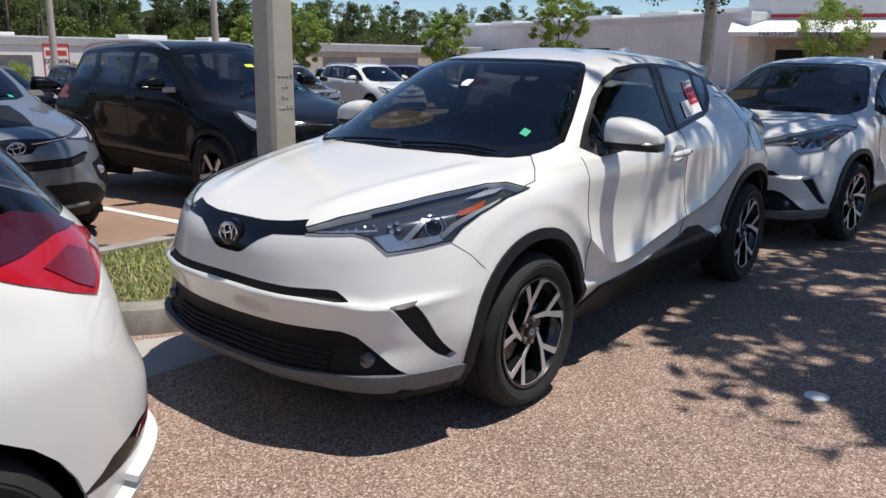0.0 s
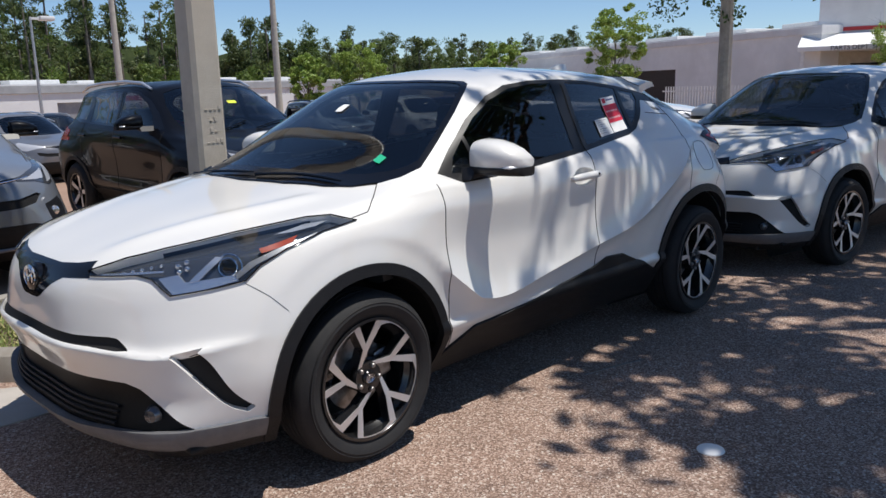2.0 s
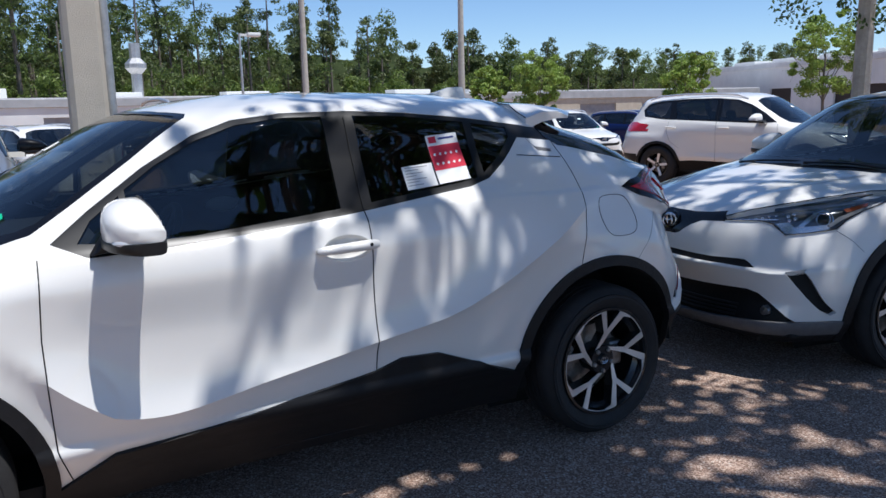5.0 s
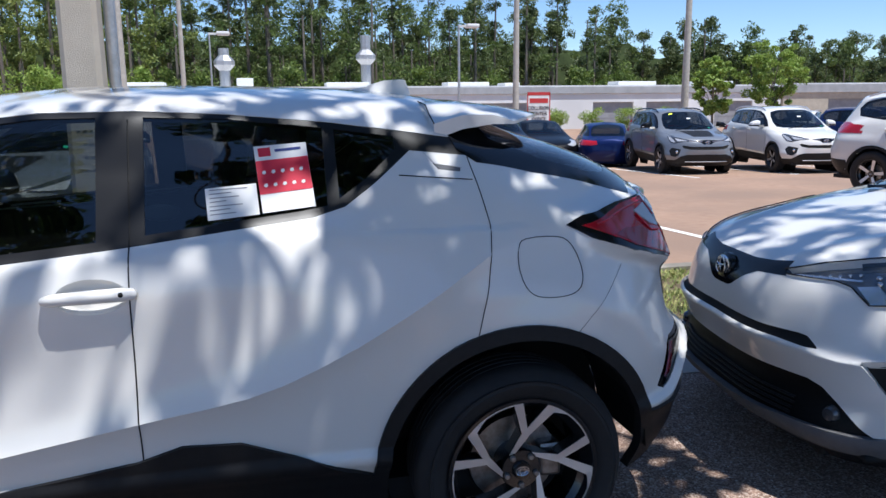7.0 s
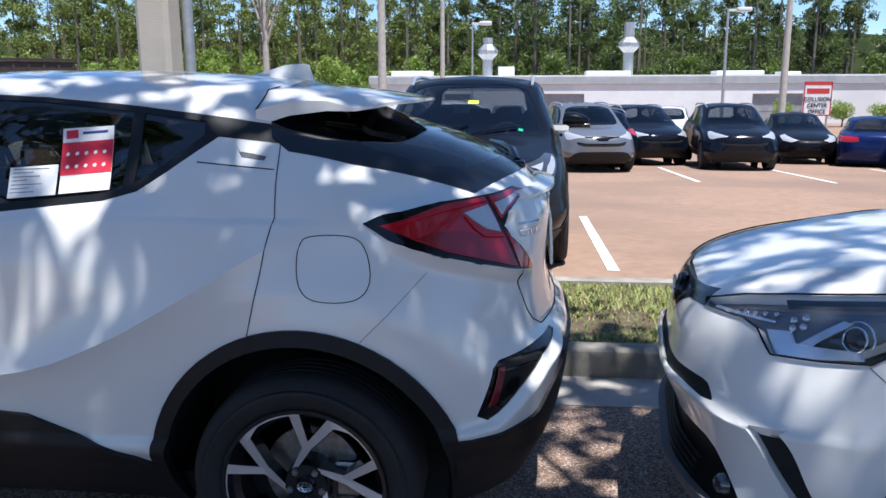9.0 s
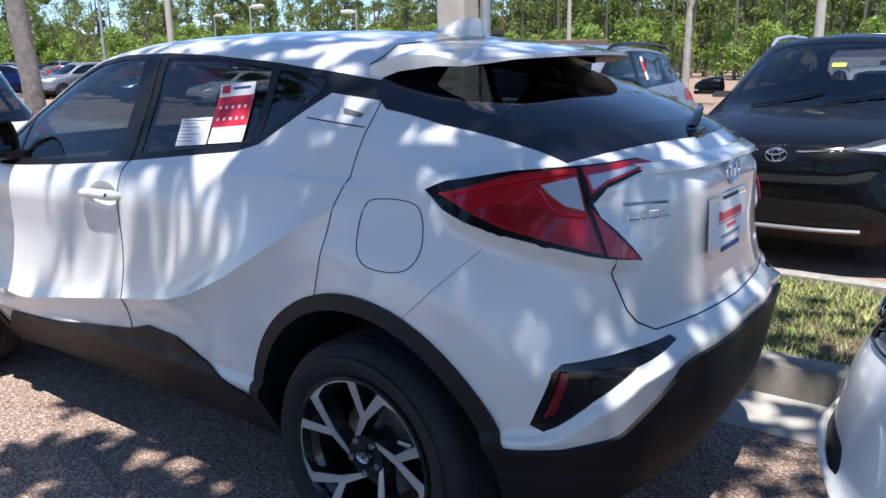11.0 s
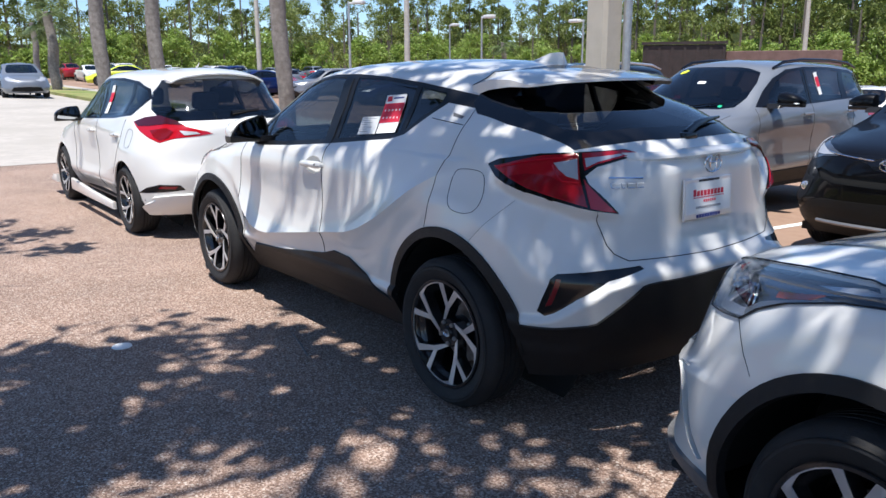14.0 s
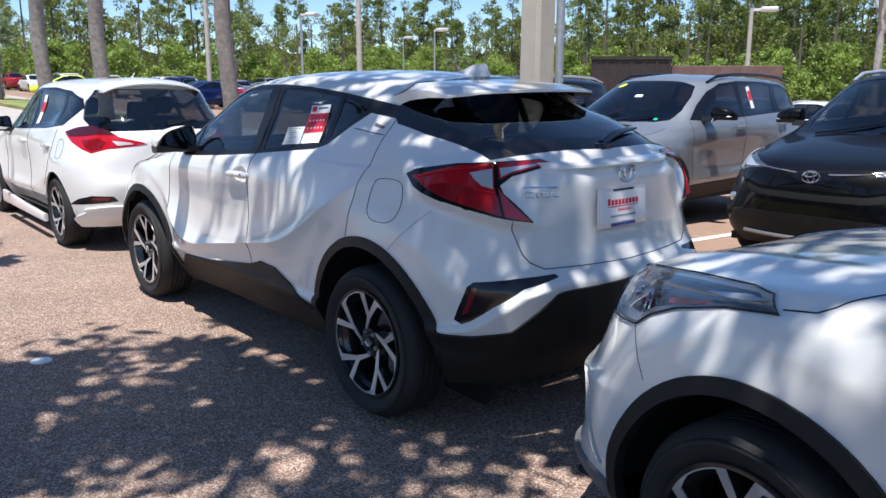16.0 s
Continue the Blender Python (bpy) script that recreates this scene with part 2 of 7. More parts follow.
CROSS = [
    line(-.80, 0, .20, -.78, .38, .20, -.68, .66, .20, -.45, .78, .21, 0, .78, .21, .45, .72, .20, 1.0, .70, .20, 1.55, .70, .20, 2.1, .72, .21, 2.65, .80, .23, 3.0, .77, .25, 3.22, .60, .27, 3.30, .35, .28, 3.32, 0, .28),
    line(-.905, 0, .30, -.875, .40, .30, -.735, .72, .31, -.45, .855, .33, 0, .875, .34, .45, .80, .31, 1.0, .775, .31, 1.55, .775, .32, 2.1, .80, .33, 2.65, .88, .35, 3.05, .82, .38, 3.28, .62, .40, 3.36, .35, .41, 3.38, 0, .41),
    line(-.87, 0, .44, -.84, .40, .44, -.70, .725, .44, -.46, .87, .46, 0, .90, .48, .45, .868, .46, 1.0, .862, .45, 1.55, .866, .47, 2.1, .875, .48, 2.65, .90, .50, 3.06, .835, .52, 3.30, .63, .55, 3.385, .35, .55, 3.405, 0, .55),
    line(-.905, 0, .59, -.87, .40, .58, -.70, .70, .58, -.45, .855, .59, 0, .90, .62, .45, .860, .62, 1.0, .848, .60, 1.55, .855, .60, 2.1, .875, .62, 2.65, .905, .64, 3.06, .84, .65, 3.31, .62, .66, 3.395, .35, .66, 3.415, 0, .66),
    line(-.895, 0, .72, -.85, .40, .72, -.67, .67, .72, -.42, .82, .74, 0, .885, .78, .45, .848, .78, 1.0, .846, .76, 1.55, .852, .77, 2.1, .862, .80, 2.65, .892, .82, 3.04, .83, .80, 3.26, .60, .76, 3.335, .35, .75, 3.355, 0, .75),
    line(-.845, 0, .83, -.77, .42, .855, -.56, .65, .885, -.32, .765, .91, 0, .835, .925, .45, .85, .93, 1.0, .858, .93, 1.55, .860, .95, 2.1, .845, .98, 2.65, .838, .98, 3.01, .785, .95, 3.24, .575, .90, 3.315, .35, .89, 3.33, 0, .89),
    line(-.45, 0, .965, -.42, .38, .965, -.30, .60, .955, -.13, .70, .97, .10, .765, .99, .45, .82, 1.01, 1.0, .838, 1.025, 1.55, .832, 1.06, 2.1, .79, 1.11, 2.6, .785, 1.10, 2.93, .745, 1.07, 3.22, .545, 1.03, 3.32, .33, 1.05, 3.34, 0, 1.06),
    line(.05, 0, 1.055, .08, .36, 1.055, .16, .58, 1.045, .25, .69, 1.045, .36, .75, 1.05, .55, .79, 1.055, 1.0, .805, 1.065, 1.55, .795, 1.10, 2.05, .74, 1.155, 2.45, .715, 1.215, 2.82, .685, 1.17, 3.11, .545, 1.145, 3.24, .33, 1.16, 3.27, 0, 1.17),
    line(.45, 0, 1.27, .48, .33, 1.265, .57, .53, 1.255, .64, .61, 1.25, .73, .66, 1.25, .85, .69, 1.265, 1.1, .71, 1.27, 1.55, .705, 1.28, 2.0, .665, 1.29, 2.35, .64, 1.30, 2.66, .60, 1.285, 2.92, .48, 1.275, 3.02, .30, 1.285, 3.05, 0, 1.29),
    line(.82, 0, 1.455, .85, .30, 1.45, .93, .48, 1.435, 1.0, .555, 1.425, 1.08, .59, 1.43, 1.18, .605, 1.44, 1.33, .615, 1.452, 1.6, .615, 1.452, 1.95, .60, 1.43, 2.25, .575, 1.403, 2.48, .54, 1.375, 2.64, .44, 1.372, 2.72, .28, 1.385, 2.74, 0, 1.39),
    line(.99, 0, 1.495, 1.01, .24, 1.49, 1.06, .36, 1.482, 1.12, .42, 1.478, 1.18, .45, 1.482, 1.25, .46, 1.49, 1.38, .465, 1.50, 1.62, .46, 1.502, 1.92, .45, 1.492, 2.2, .43, 1.475, 2.40, .39, 1.462, 2.51, .30, 1.465, 2.55, .18, 1.472, 2.56, 0, 1.474),
    line(1.25, 0, 1.528, 1.26, 0, 1.529, 1.28, 0, 1.53, 1.31, 0, 1.531, 1.35, 0, 1.532, 1.42, 0, 1.534, 1.5, 0, 1.535, 1.7, 0, 1.535, 1.95, 0, 1.53, 2.15, 0, 1.522, 2.28, 0, 1.514, 2.36, 0, 1.508, 2.40, 0, 1.504, 2.42, 0, 1.502),
]


def warp(front, rear, width, side):
    """Another body from the crossover's waterlines: new nose and tail profiles (x, z), widths and flank heights, line by line."""
    out = []
    for i, row in enumerate(CROSS):
        (x0, _, z0), (x1, _, z1) = row[0], row[-1]
        zs = row[6][2]
        new_row = []
        for j, (x, w, z) in enumerate(row):
            s = (x - x0) / (x1 - x0)
            X = front[i][0] + s * (rear[i][0] - front[i][0])
            a = max(0.0, 1 - j / 5.0) if j <= 5 else 0.0
            b = max(0.0, (j - 8) / 5.0) if j >= 8 else 0.0
            Z = z + a * (front[i][1] - z0) + b * (rear[i][1] - z1) + (1 - a - b) * (side[i] - zs)
            new_row.append((X, w * width[i], Z))
        out.append(new_row)
    return out


class Body:
    """One half of a car's skin as a fine grid of faces that can be cut into panels."""

    def __init__(self, rows, nj=9, ni=6, form=None):
        P = np.array(rows, float)
        n, c = P.shape[:2]
        # along the waterlines, with mirrored ends
        mir = np.array([1, -1, 1])
        Q = np.concatenate([P[:, 1:2] * mir, P, P[:, -2:-1] * mir], axis=1)
        step = np.linalg.norm(np.diff(Q, axis=1), axis=2).mean(axis=0)
        t = np.concatenate([[0], np.cumsum(step)])
        q = np.concatenate([np.linspace(t[k], t[k + 1], nj, endpoint=False) for k in range(1, c)] + [[t[c]]])
        A = np.stack([catmull(t, Q[i], q) for i in range(n)])
        # up the skin
        B = np.concatenate([A, A[-2:-1] * mir], axis=0)
        step = np.linalg.norm(np.diff(B, axis=0), axis=2).mean(axis=1)
        t = np.concatenate([[0], np.cumsum(step)])
        q = np.concatenate([np.linspace(t[k], t[k + 1], ni, endpoint=False) for k in range(n - 1)] + [[t[n - 1]]])
        G = np.stack([pchip(t, B[:, j], q) for j in range(A.shape[1])], axis=1)
        G[:, 0, 1] = G[:, -1, 1] = G[-1, :, 1] = 0
        if form:
            bumper_shelf(G)
        self.form = form
        self.bm = bm = bmesh.new()
        V = [[bm.verts.new((x, -w, z)) for x, w, z in row] for row in G]
        for i in range(len(V) - 1):
            for j in range(len(V[0]) - 1):
                bm.faces.new((V[i][j], V[i][j + 1], V[i + 1][j + 1], V[i + 1][j]))
        bmesh.ops.remove_doubles(bm, verts=bm.verts, dist=1e-5)
        bm.normal_update()
        if sum(f.normal.y * f.calc_area() for f in bm.faces) > 0:
            bmesh.ops.reverse_faces(bm, faces=bm.faces)
        self.tag = bm.faces.layers.int.new("region")
        self.names = ["body"]

    def cut(self, name, outline, view="side", only=None, where=None):
        """Cut the faces under an outline free and give them the name. view: side (x, z), front or rear (w, z), top (x, w), or degrees between side and front."""
        bm, tag = self.bm, self.tag
        if view == "top":
            u, v = Vector((1, 0, 0)), Vector((0, -1, 0))
        else:
            a = radians({"side": 0, "front": 90, "rear": 90}.get(view, view))
            u, v = Vector((math.cos(a), -math.sin(a), 0)), Vector((0, 0, 1))
        nrm = u.cross(v)
        look_from = {"front": Vector((-1, 0, 0)), "rear": Vector((1, 0, 0)), "top": Vector((0, 0, 1)), "side": Vector((0, -1, 0))}.get(view)
        if look_from is None:
            look_from = Vector((-math.sin(radians(view)), -math.cos(radians(view)), 0))
        if name not in self.names:
            self.names.append(name)
        ident = self.names.index(name)
        lows = {self.names.index(o) for o in only} if only else None
        pts = [Vector(p) for p in outline]
        lo = [min(p[k] for p in pts) - 0.01 for k in (0, 1)]
        hi = [max(p[k] for p in pts) + 0.01 for k in (0, 1)]

        def fits(f):
            if f.normal.dot(look_from) < 0.03:
                return False
            if lows is not None and f[tag] not in lows:
                return False
            c = f.calc_center_median()
            return where is None or where(c)

        def span(f, k):
            d = [w.co.dot(k) for w in f.verts]
            return min(d), max(d)

        cand = set()
        for f in bm.faces:
            if fits(f):
                a0, a1 = span(f, u)
                b0, b1 = span(f, v)
                if a1 > lo[0] and a0 < hi[0] and b1 > lo[1] and b0 < hi[1]:
                    cand.add(f)
        for i in range(len(pts)):
            p, q = pts[i], pts[(i + 1) % len(pts)]
            d = q - p
            if d.length < 1e-6:
                continue
            n3 = (u * d.y - v * d.x).normalized()
            co = u * p.x + v * p.y
            e = 0.004
            hit = []
            for f in cand:
                a0, a1 = span(f, u)
                b0, b1 = span(f, v)
                if a1 < min(p.x, q.x) - e or a0 > max(p.x, q.x) + e or b1 < min(p.y, q.y) - e or b0 > max(p.y, q.y) + e:
                    continue
                s = [(w.co - co).dot(n3) for w in f.verts]
                if min(s) < -1e-5 and max(s) > 1e-5:
                    hit.append(f)
            if not hit:
                continue
            geom = list({x for f in hit for x in (*f.verts, *f.edges)}) + hit
            res = bmesh.ops.bisect_plane(bm, geom=geom, dist=1e-5, plane_co=co, plane_no=n3)
            cand = {f for f in cand if f.is_valid}
            cand.update(g for g in res["geom"] if isinstance(g, bmesh.types.BMFace))
        P = [(p.x, p.y) for p in pts]
        for f in cand:
            c = f.calc_center_median()
            x, y = c.dot(u), c.dot(v)
            inside, j = False, len(P) - 1
            for i in range(len(P)):
                if (P[i][1] > y) != (P[j][1] > y) and x < (P[j][0] - P[i][0]) * (y - P[i][1]) / (P[j][1] - P[i][1]) + P[i][0]:
                    inside = not inside
                j = i
            if inside and fits(f):
                f[tag] = ident
        return self

    def ready(self):
        bm = self.bm
        bmesh.ops.dissolve_degenerate(bm, dist=1e-5, edges=bm.edges)
        if self.form:
            for v in bm.verts:
                if v.co.y < -.6:
                    v.co.y -= float(self.form(v.co.x, v.co.z))
        bm.normal_update()
        self.group = {}
        for f in bm.faces:
            self.group.setdefault(self.names[f[self.tag]], []).append(f)
        return self

    def skin(self, name, offset=0.0, rim=0.012, sides="both", source=None):
        """Vertices, faces and normals of one region, moved out or in and with a turned-in rim."""
        verts, faces, norms = [], [], []
        for side in (1, -1) if sides == "both" else (1,) if sides == "left" else (-1,):
            index = {}
            group = self.group.get(source or name, [])
            inside = set(group)

            def at(v, depth, nrm):
                p = v.co + v.normal * depth
                verts.append((p.x, p.y * side, p.z))
                norms.append((nrm.x, nrm.y * side, nrm.z))
                return len(verts) - 1

            for f in group:
                ids = []
                for v in f.verts:
                    if v not in index:
                        n = sum((g.normal * g.calc_area() for g in v.link_faces if g in inside), Vector())
                        n = n.normalized() if n.length > 1e-9 else v.normal.copy()
                        if abs(v.co.y) < 1e-4:
                            n.y = 0
                            n.normalize()
                        index[v] = at(v, offset, n)
                    ids.append(index[v])
                faces.append(ids if side > 0 else ids[::-1])
            if rim:
                for f in group:
                    for lp in f.loops:
                        e = lp.edge
                        if sum(1 for g in e.link_faces if g in inside) == 1:
                            a, b = lp.vert, lp.link_loop_next.vert
                            if abs(a.co.y) < 1e-4 and abs(b.co.y) < 1e-4:
                                continue
                            out = (b.co - a.co).cross(f.normal).normalized()
                            ids = [at(b, offset, out), at(a, offset, out), at(a, offset - rim, out), at(b, offset - rim, out)]
                            faces.append(ids if side > 0 else ids[::-1])
        return verts, faces, norms

    def make(self, name, material, parent, label="", offset=0.0, rim=0.012, sides="both", title=None):
        v, f, n = self.skin(name, offset, rim, sides)
        if not f:
            return None
        ob = new(title or name, mesh_of(title or name, v, f, material, n))
        ob.parent = parent
        if label:
            tagged(ob, label)
        return ob


KX = np.array([.26, .36, .45, .55, .64, .78, 1.1, 1.56, 1.84, 2.08, 2.34, 2.55, 2.75])
KZ = np.array([.84, .76, .67, .585, .525, .507, .55, .625, .672, .765, .91, 1.03, 1.10])
CREASE_X = np.concatenate([np.linspace(.26, .44, 4), np.linspace(.46, .90, 12), np.linspace(1.0, 2.75, 18)])
CREASE_Z = pchip(KX, KZ[:, None], CREASE_X)[:, 0]


def flank(x, z):
    """The crossover's sharp swage from the front wheel up over the rear wheel, and the soft shoulders round the arches."""
    zc = np.interp(x, CREASE_X, CREASE_Z)
    d = z - zc
    fade = np.clip((x - .32) / .2, 0, 1) * np.clip((2.72 - x) / .3, 0, 1)
    low = np.clip((z - .40) / .06, 0, 1)
    w = fade * np.where(d > 0, .036 * np.exp(-np.maximum(d, 0) / .12), .036 - .062 * (1 - np.exp(np.minimum(d, 0) / .10)) * low) * (z < 1.10) * np.where(d > 0, 1, low)
    for cx, r0 in ((0.0, .60), (2.64, .62)):
        r = np.hypot(x - cx, z - .335)
        q = r - r0 + .055
        w = w + .012 * np.clip((z - .42) / .12, 0, 1) / (1 + np.exp(-q / .014)) * np.exp(-np.maximum(q, 0) / .09) * np.clip((1.02 - z) / .08, 0, 1)
    return w


def bumper_shelf(G):
    """The ledge that stands out under the nose slot and runs back to the fog recess."""
    x, w, z = G[:, :, 0], G[:, :, 1], G[:, :, 2]
    zc = np.interp(w, [0, .40, .56, .64, .72, .86], [.592, .592, .588, .578, .588, .62])
    d = z - zc
    a = .034 * np.where(d > 0, np.exp(-np.maximum(d, 0) / .012), np.exp(np.minimum(d, 0) / .085)) * np.clip((-.38 - x) / .14, 0, 1) * np.clip((.86 - w) / .12, 0, 1)
    ux, uw = x - .3, w * 1.3
    n = np.hypot(ux, uw)
    # the ledge below the rear reflectors
    zr = np.interp(w, [.40, .44, .60, .70, .755, .80], [.70, .682, .645, .572, .518, .505])
    dr = z - zr
    b = .026 * np.where(dr > 0, np.exp(-np.maximum(dr, 0) / .010), np.exp(np.minimum(dr, 0) / .11)) * np.clip((x - 2.98) / .12, 0, 1) * np.clip((w - .36) / .14, 0, 1) * np.clip((z - .42) / .06, 0, 1)
    rx, rw = x - 2.5, w * .9
    m = np.hypot(rx, rw)
    # soft ridges along the bonnet
    wr = np.interp(x, [-.78, -.30, .05], [.30, .46, .55])
    G[:, :, 2] += .010 * np.exp(-((w - wr) / .045) ** 2) * np.clip((z - .87) / .04, 0, 1) * np.clip((.08 - x) / .1, 0, 1) * (x > -.85)
    G[:, :, 0] += a * ux / n
    G[:, :, 1] += a * uw / n * (w > .01)
    G[:, :, 0] += b * rx / m
    G[:, :, 1] += b * rw / m


def ring(cx, cz, r, n=40, a0=0.0, a1=360.0):
    return [(cx + r * math.cos(radians(a0 + (a1 - a0) * k / n)), cz + r * math.sin(radians(a0 + (a1 - a0) * k / n))) for k in range(n)]


def soft(points, n=4):
    """A closed outline rounded through its points."""
    P = np.array(points, float)
    N = len(P)
    out = []
    for i in range(N):
        p0, p1, p2, p3 = P[i - 1], P[i], P[(i + 1) % N], P[(i + 2) % N]
        for k in range(n):
            s = k / n
            out.append(tuple(0.5 * ((2 * p1) + (p2 - p0) * s + (2 * p0 - 5 * p1 + 4 * p2 - p3) * s * s + (3 * p1 - p0 - 3 * p2 + p3) * s ** 3)))
    return out


def on_skin(tree, pts, view, lift=0.0, flip=1):
    """Lay points of a view's plane onto a skin."""
    out = []
    for a, b in pts:
        if view == "side":
            o, d = Vector((a, -3, b)), Vector((0, 1, 0))
        elif view == "front":
            o, d = Vector((-4, -a, b)), Vector((1, 0, 0))
        elif view == "rear":
            o, d = Vector((6, -a, b)), Vector((-1, 0, 0))
        elif view == "top":
            o, d = Vector((a, -b, 4)), Vector((0, 0, -1))
        else:
            r = radians(view)
            d = Vector((math.sin(r), math.cos(r), 0))
            o = Vector((math.cos(r), -math.sin(r), 0)) * a + Vector((0, 0, b)) - d * 5
        co, nrm, _, _ = tree.ray_cast(o, d)
        if co is None:
            continue
        if nrm.dot(d) > 0:
            nrm = -nrm
        p = co + nrm * lift
        out.append(Vector((p.x, p.y * flip, p.z)))
    return out


def dense(pts, step=0.03, closed=True):
    out = []
    seq = list(pts) + ([pts[0]] if closed else [])
    for (a, b), (c, d) in zip(seq, seq[1:]):
        k = max(1, int(math.hypot(c - a, d - b) / step))
        out += [(a + (c - a) * i / k, b + (d - b) * i / k) for i in range(k)]
    return out + ([] if closed else [seq[-1]])


def seam(tree, name, pts, view, parent, closed=False, r=0.0021, sides=(1, -1), material=None):
    for s in sides:
        bm = bmesh.new()
        p = on_skin(tree, dense(pts, 0.012, closed), view, 0.0007, s)
        if closed and p:
            p.append(p[0])
        if len(p) > 1:
            tube(bm, p, r, 5)
            part(name, bm, material or DARK, parent)


# ---- wheels ----
def wheel_build(radius, width, rim_r, style, parent):
    """A wheel at the origin with its outer face towards -y: alloy rim, tyre, spokes, hub cap, nuts and brake."""
    h = width / 2
    hubw = part("wheel", lathe([(rim_r - .012, h - .02), (rim_r + .004, h - .015), (rim_r + .004, h - .03), (rim_r - .03, h - .05), (rim_r - .035, -h + .05), (rim_r - .012, -h + .022), (rim_r + .006, -h + .008), (rim_r + .006, -h + .002), (rim_r - .008, -h + .002), (rim_r - .016, -h + .02), (rim_r - .028, -h + .06), (rim_r - .03, h - .06)], 64), ALLOYB, None, smooth=True)
    s = rim_r + .004
    prof = [(s, h - .012), (s + .02, h + .004), (s + (radius - s) * .5, h + .012), (radius - .035, h + .002), (radius - .012, h - .016), (radius - .002, h - .035)]
    tread = []
    for k in (0.6, 0.2, -0.2, -0.6):
        y = k * (h - .035)
        tread += [(radius, y + .02), (radius, y + .004), (radius - .008, y + .003), (radius - .008, y - .003), (radius, y - .004)]
    prof += tread + [(radius - .002, -h + .035), (radius - .012, -h + .016), (radius - .035, -h - .002), (s + (radius - s) * .62, -h - .011), (s + (radius - s) * .58, -h - .009), (s + (radius - s) * .5, -h - .012), (s + .02, -h - .004), (s, -h + .012)]
    ty = part("tyre", lathe(prof, 72), RUBBER, hubw, smooth=True)
    if style == "double":
        # five forked spokes, machined on their faces, with machined arcs along the wide openings
        def bar(bm, p, q, w0, w1, o0, o1, deep, shrink, lift):
            d = (q - p).normalized()
            n = Vector((-d.z, 0, d.x))
            vs = []
            for c, wd, o in ((p, w0, o0), (q, w1, o1)):
                for sg in (-1, 1):
                    for dd in (0, deep):
                        e = c + n * (sg * wd * .5 * shrink)
                        vs.append(bm.verts.new((e.x, o + lift + dd, e.z)))
            for f in ((0, 2, 6, 4), (1, 5, 7, 3), (0, 4, 5, 1), (2, 3, 7, 6), (4, 6, 7, 5), (0, 1, 3, 2)):
                bm.faces.new([vs[x] for x in f])

        def pol(a, r):
            return Vector((math.cos(radians(a)), 0, math.sin(radians(a)))) * (r * rim_r)
        for k in range(5):
            spoke_bm, face_bm = bmesh.new(), bmesh.new()
            a = 72 * k
            start, fork, e1, e2 = pol(a + 128, .24), pol(a + 86, .50), pol(a + 95, .97), pol(a + 66, .97)
            h0, h1, h2 = -h + .034, -h + .020, -h + .004
            for bm, sh, deep, lift in ((spoke_bm, 1.15, .05, .001), (face_bm, 1.0, .004, -.0015)):
                bar(bm, start, fork, .011, .025, h0, h1, deep, sh, lift)
                bar(bm, fork, e1, .020, .029, h1, h2, deep, sh, lift)
                bar(bm, fork, e2, .020, .032, h1, h2, deep, sh, lift)
                for i in range(9):
                    b0, b1 = a + 66 - 43 * i / 9, a + 66 - 43 * (i + 1) / 9
                    t0, t1 = .05 + .07 * max(0, 1 - i / 3), .05 + .07 * max(0, 1 - (i + 1) / 3)
                    vs = [bm.verts.new((pol(b, r).x, h2 + lift + dd, pol(b, r).z)) for b, t in ((b0, t0), (b1, t1)) for r in (1.0 - t, 1.0) for dd in (0, deep)]
                    for f in ((0, 2, 6, 4), (1, 5, 7, 3), (0, 4, 5, 1), (2, 3, 7, 6)):
                        bm.faces.new([vs[x] for x in f])
            for bm in (spoke_bm, face_bm):
                bmesh.ops.recalc_face_normals(bm, faces=bm.faces)
            part("spoke", spoke_bm, ALLOYB, hubw)
            part("machined_face", face_bm, SATIN, hubw)
    else:
        for k in range(10 if style == "ten" else 5):
            spoke_bm, face_bm = bmesh.new(), bmesh.new()
            a = 2 * math.pi * k / (10 if style == "ten" else 5) + .3
            p, q = Vector((math.cos(a), 0, math.sin(a))) * .05, Vector((math.cos(a), 0, math.sin(a))) * (rim_r - .008)
            d, n = (q - p).normalized(), Vector((-math.sin(a), 0, math.cos(a)))
            wd = .022 if style == "ten" else .05
            for bm, lift, sh, deep in ((spoke_bm, 0, 1, .045), (face_bm, -.0015, .8, .002)):
                vs = [bm.verts.new((e.x, y + lift + dd, e.z)) for c, y in ((p, -h + .03), (q, -h + .01)) for e in (c - n * wd * sh / 2 * (1.3 if c is q else 1), c + n * wd * sh / 2 * (1.3 if c is q else 1)) for dd in (0, deep)]
                for x, y, z, w in ((0, 2, 6, 4), (1, 5, 7, 3), (0, 4, 5, 1), (2, 3, 7, 6), (4, 6, 7, 5), (0, 1, 3, 2)):
                    bm.faces.new((vs[x], vs[y], vs[z], vs[w]))
            for bm in (spoke_bm, face_bm):
                bmesh.ops.recalc_face_normals(bm, faces=bm.faces)
            part("spoke", spoke_bm, ALLOYB, hubw)
            part("machined_face", face_bm, SATIN, hubw)
    lip = part("rim_edge", lathe([(rim_r + .005, -h + .0015), (rim_r + .004, -h - .001), (rim_r - .006, -h - .001), (rim_r - .009, -h + .004)], 64), ALLOYB, hubw, smooth=True)
    part("hub", lathe([(.0, -h + .03), (.062, -h + .03), (.066, -h + .04), (.066, h - .1)], 32), ALLOYB, hubw, smooth=True)
    part("hub_cap", lathe([(.0001, -h + .0185), (.026, -h + .0195), (.030, -h + .025), (.030, -h + .032)], 28), GLOSSBLACK, hubw, smooth=True)
    bm = bmesh.new()
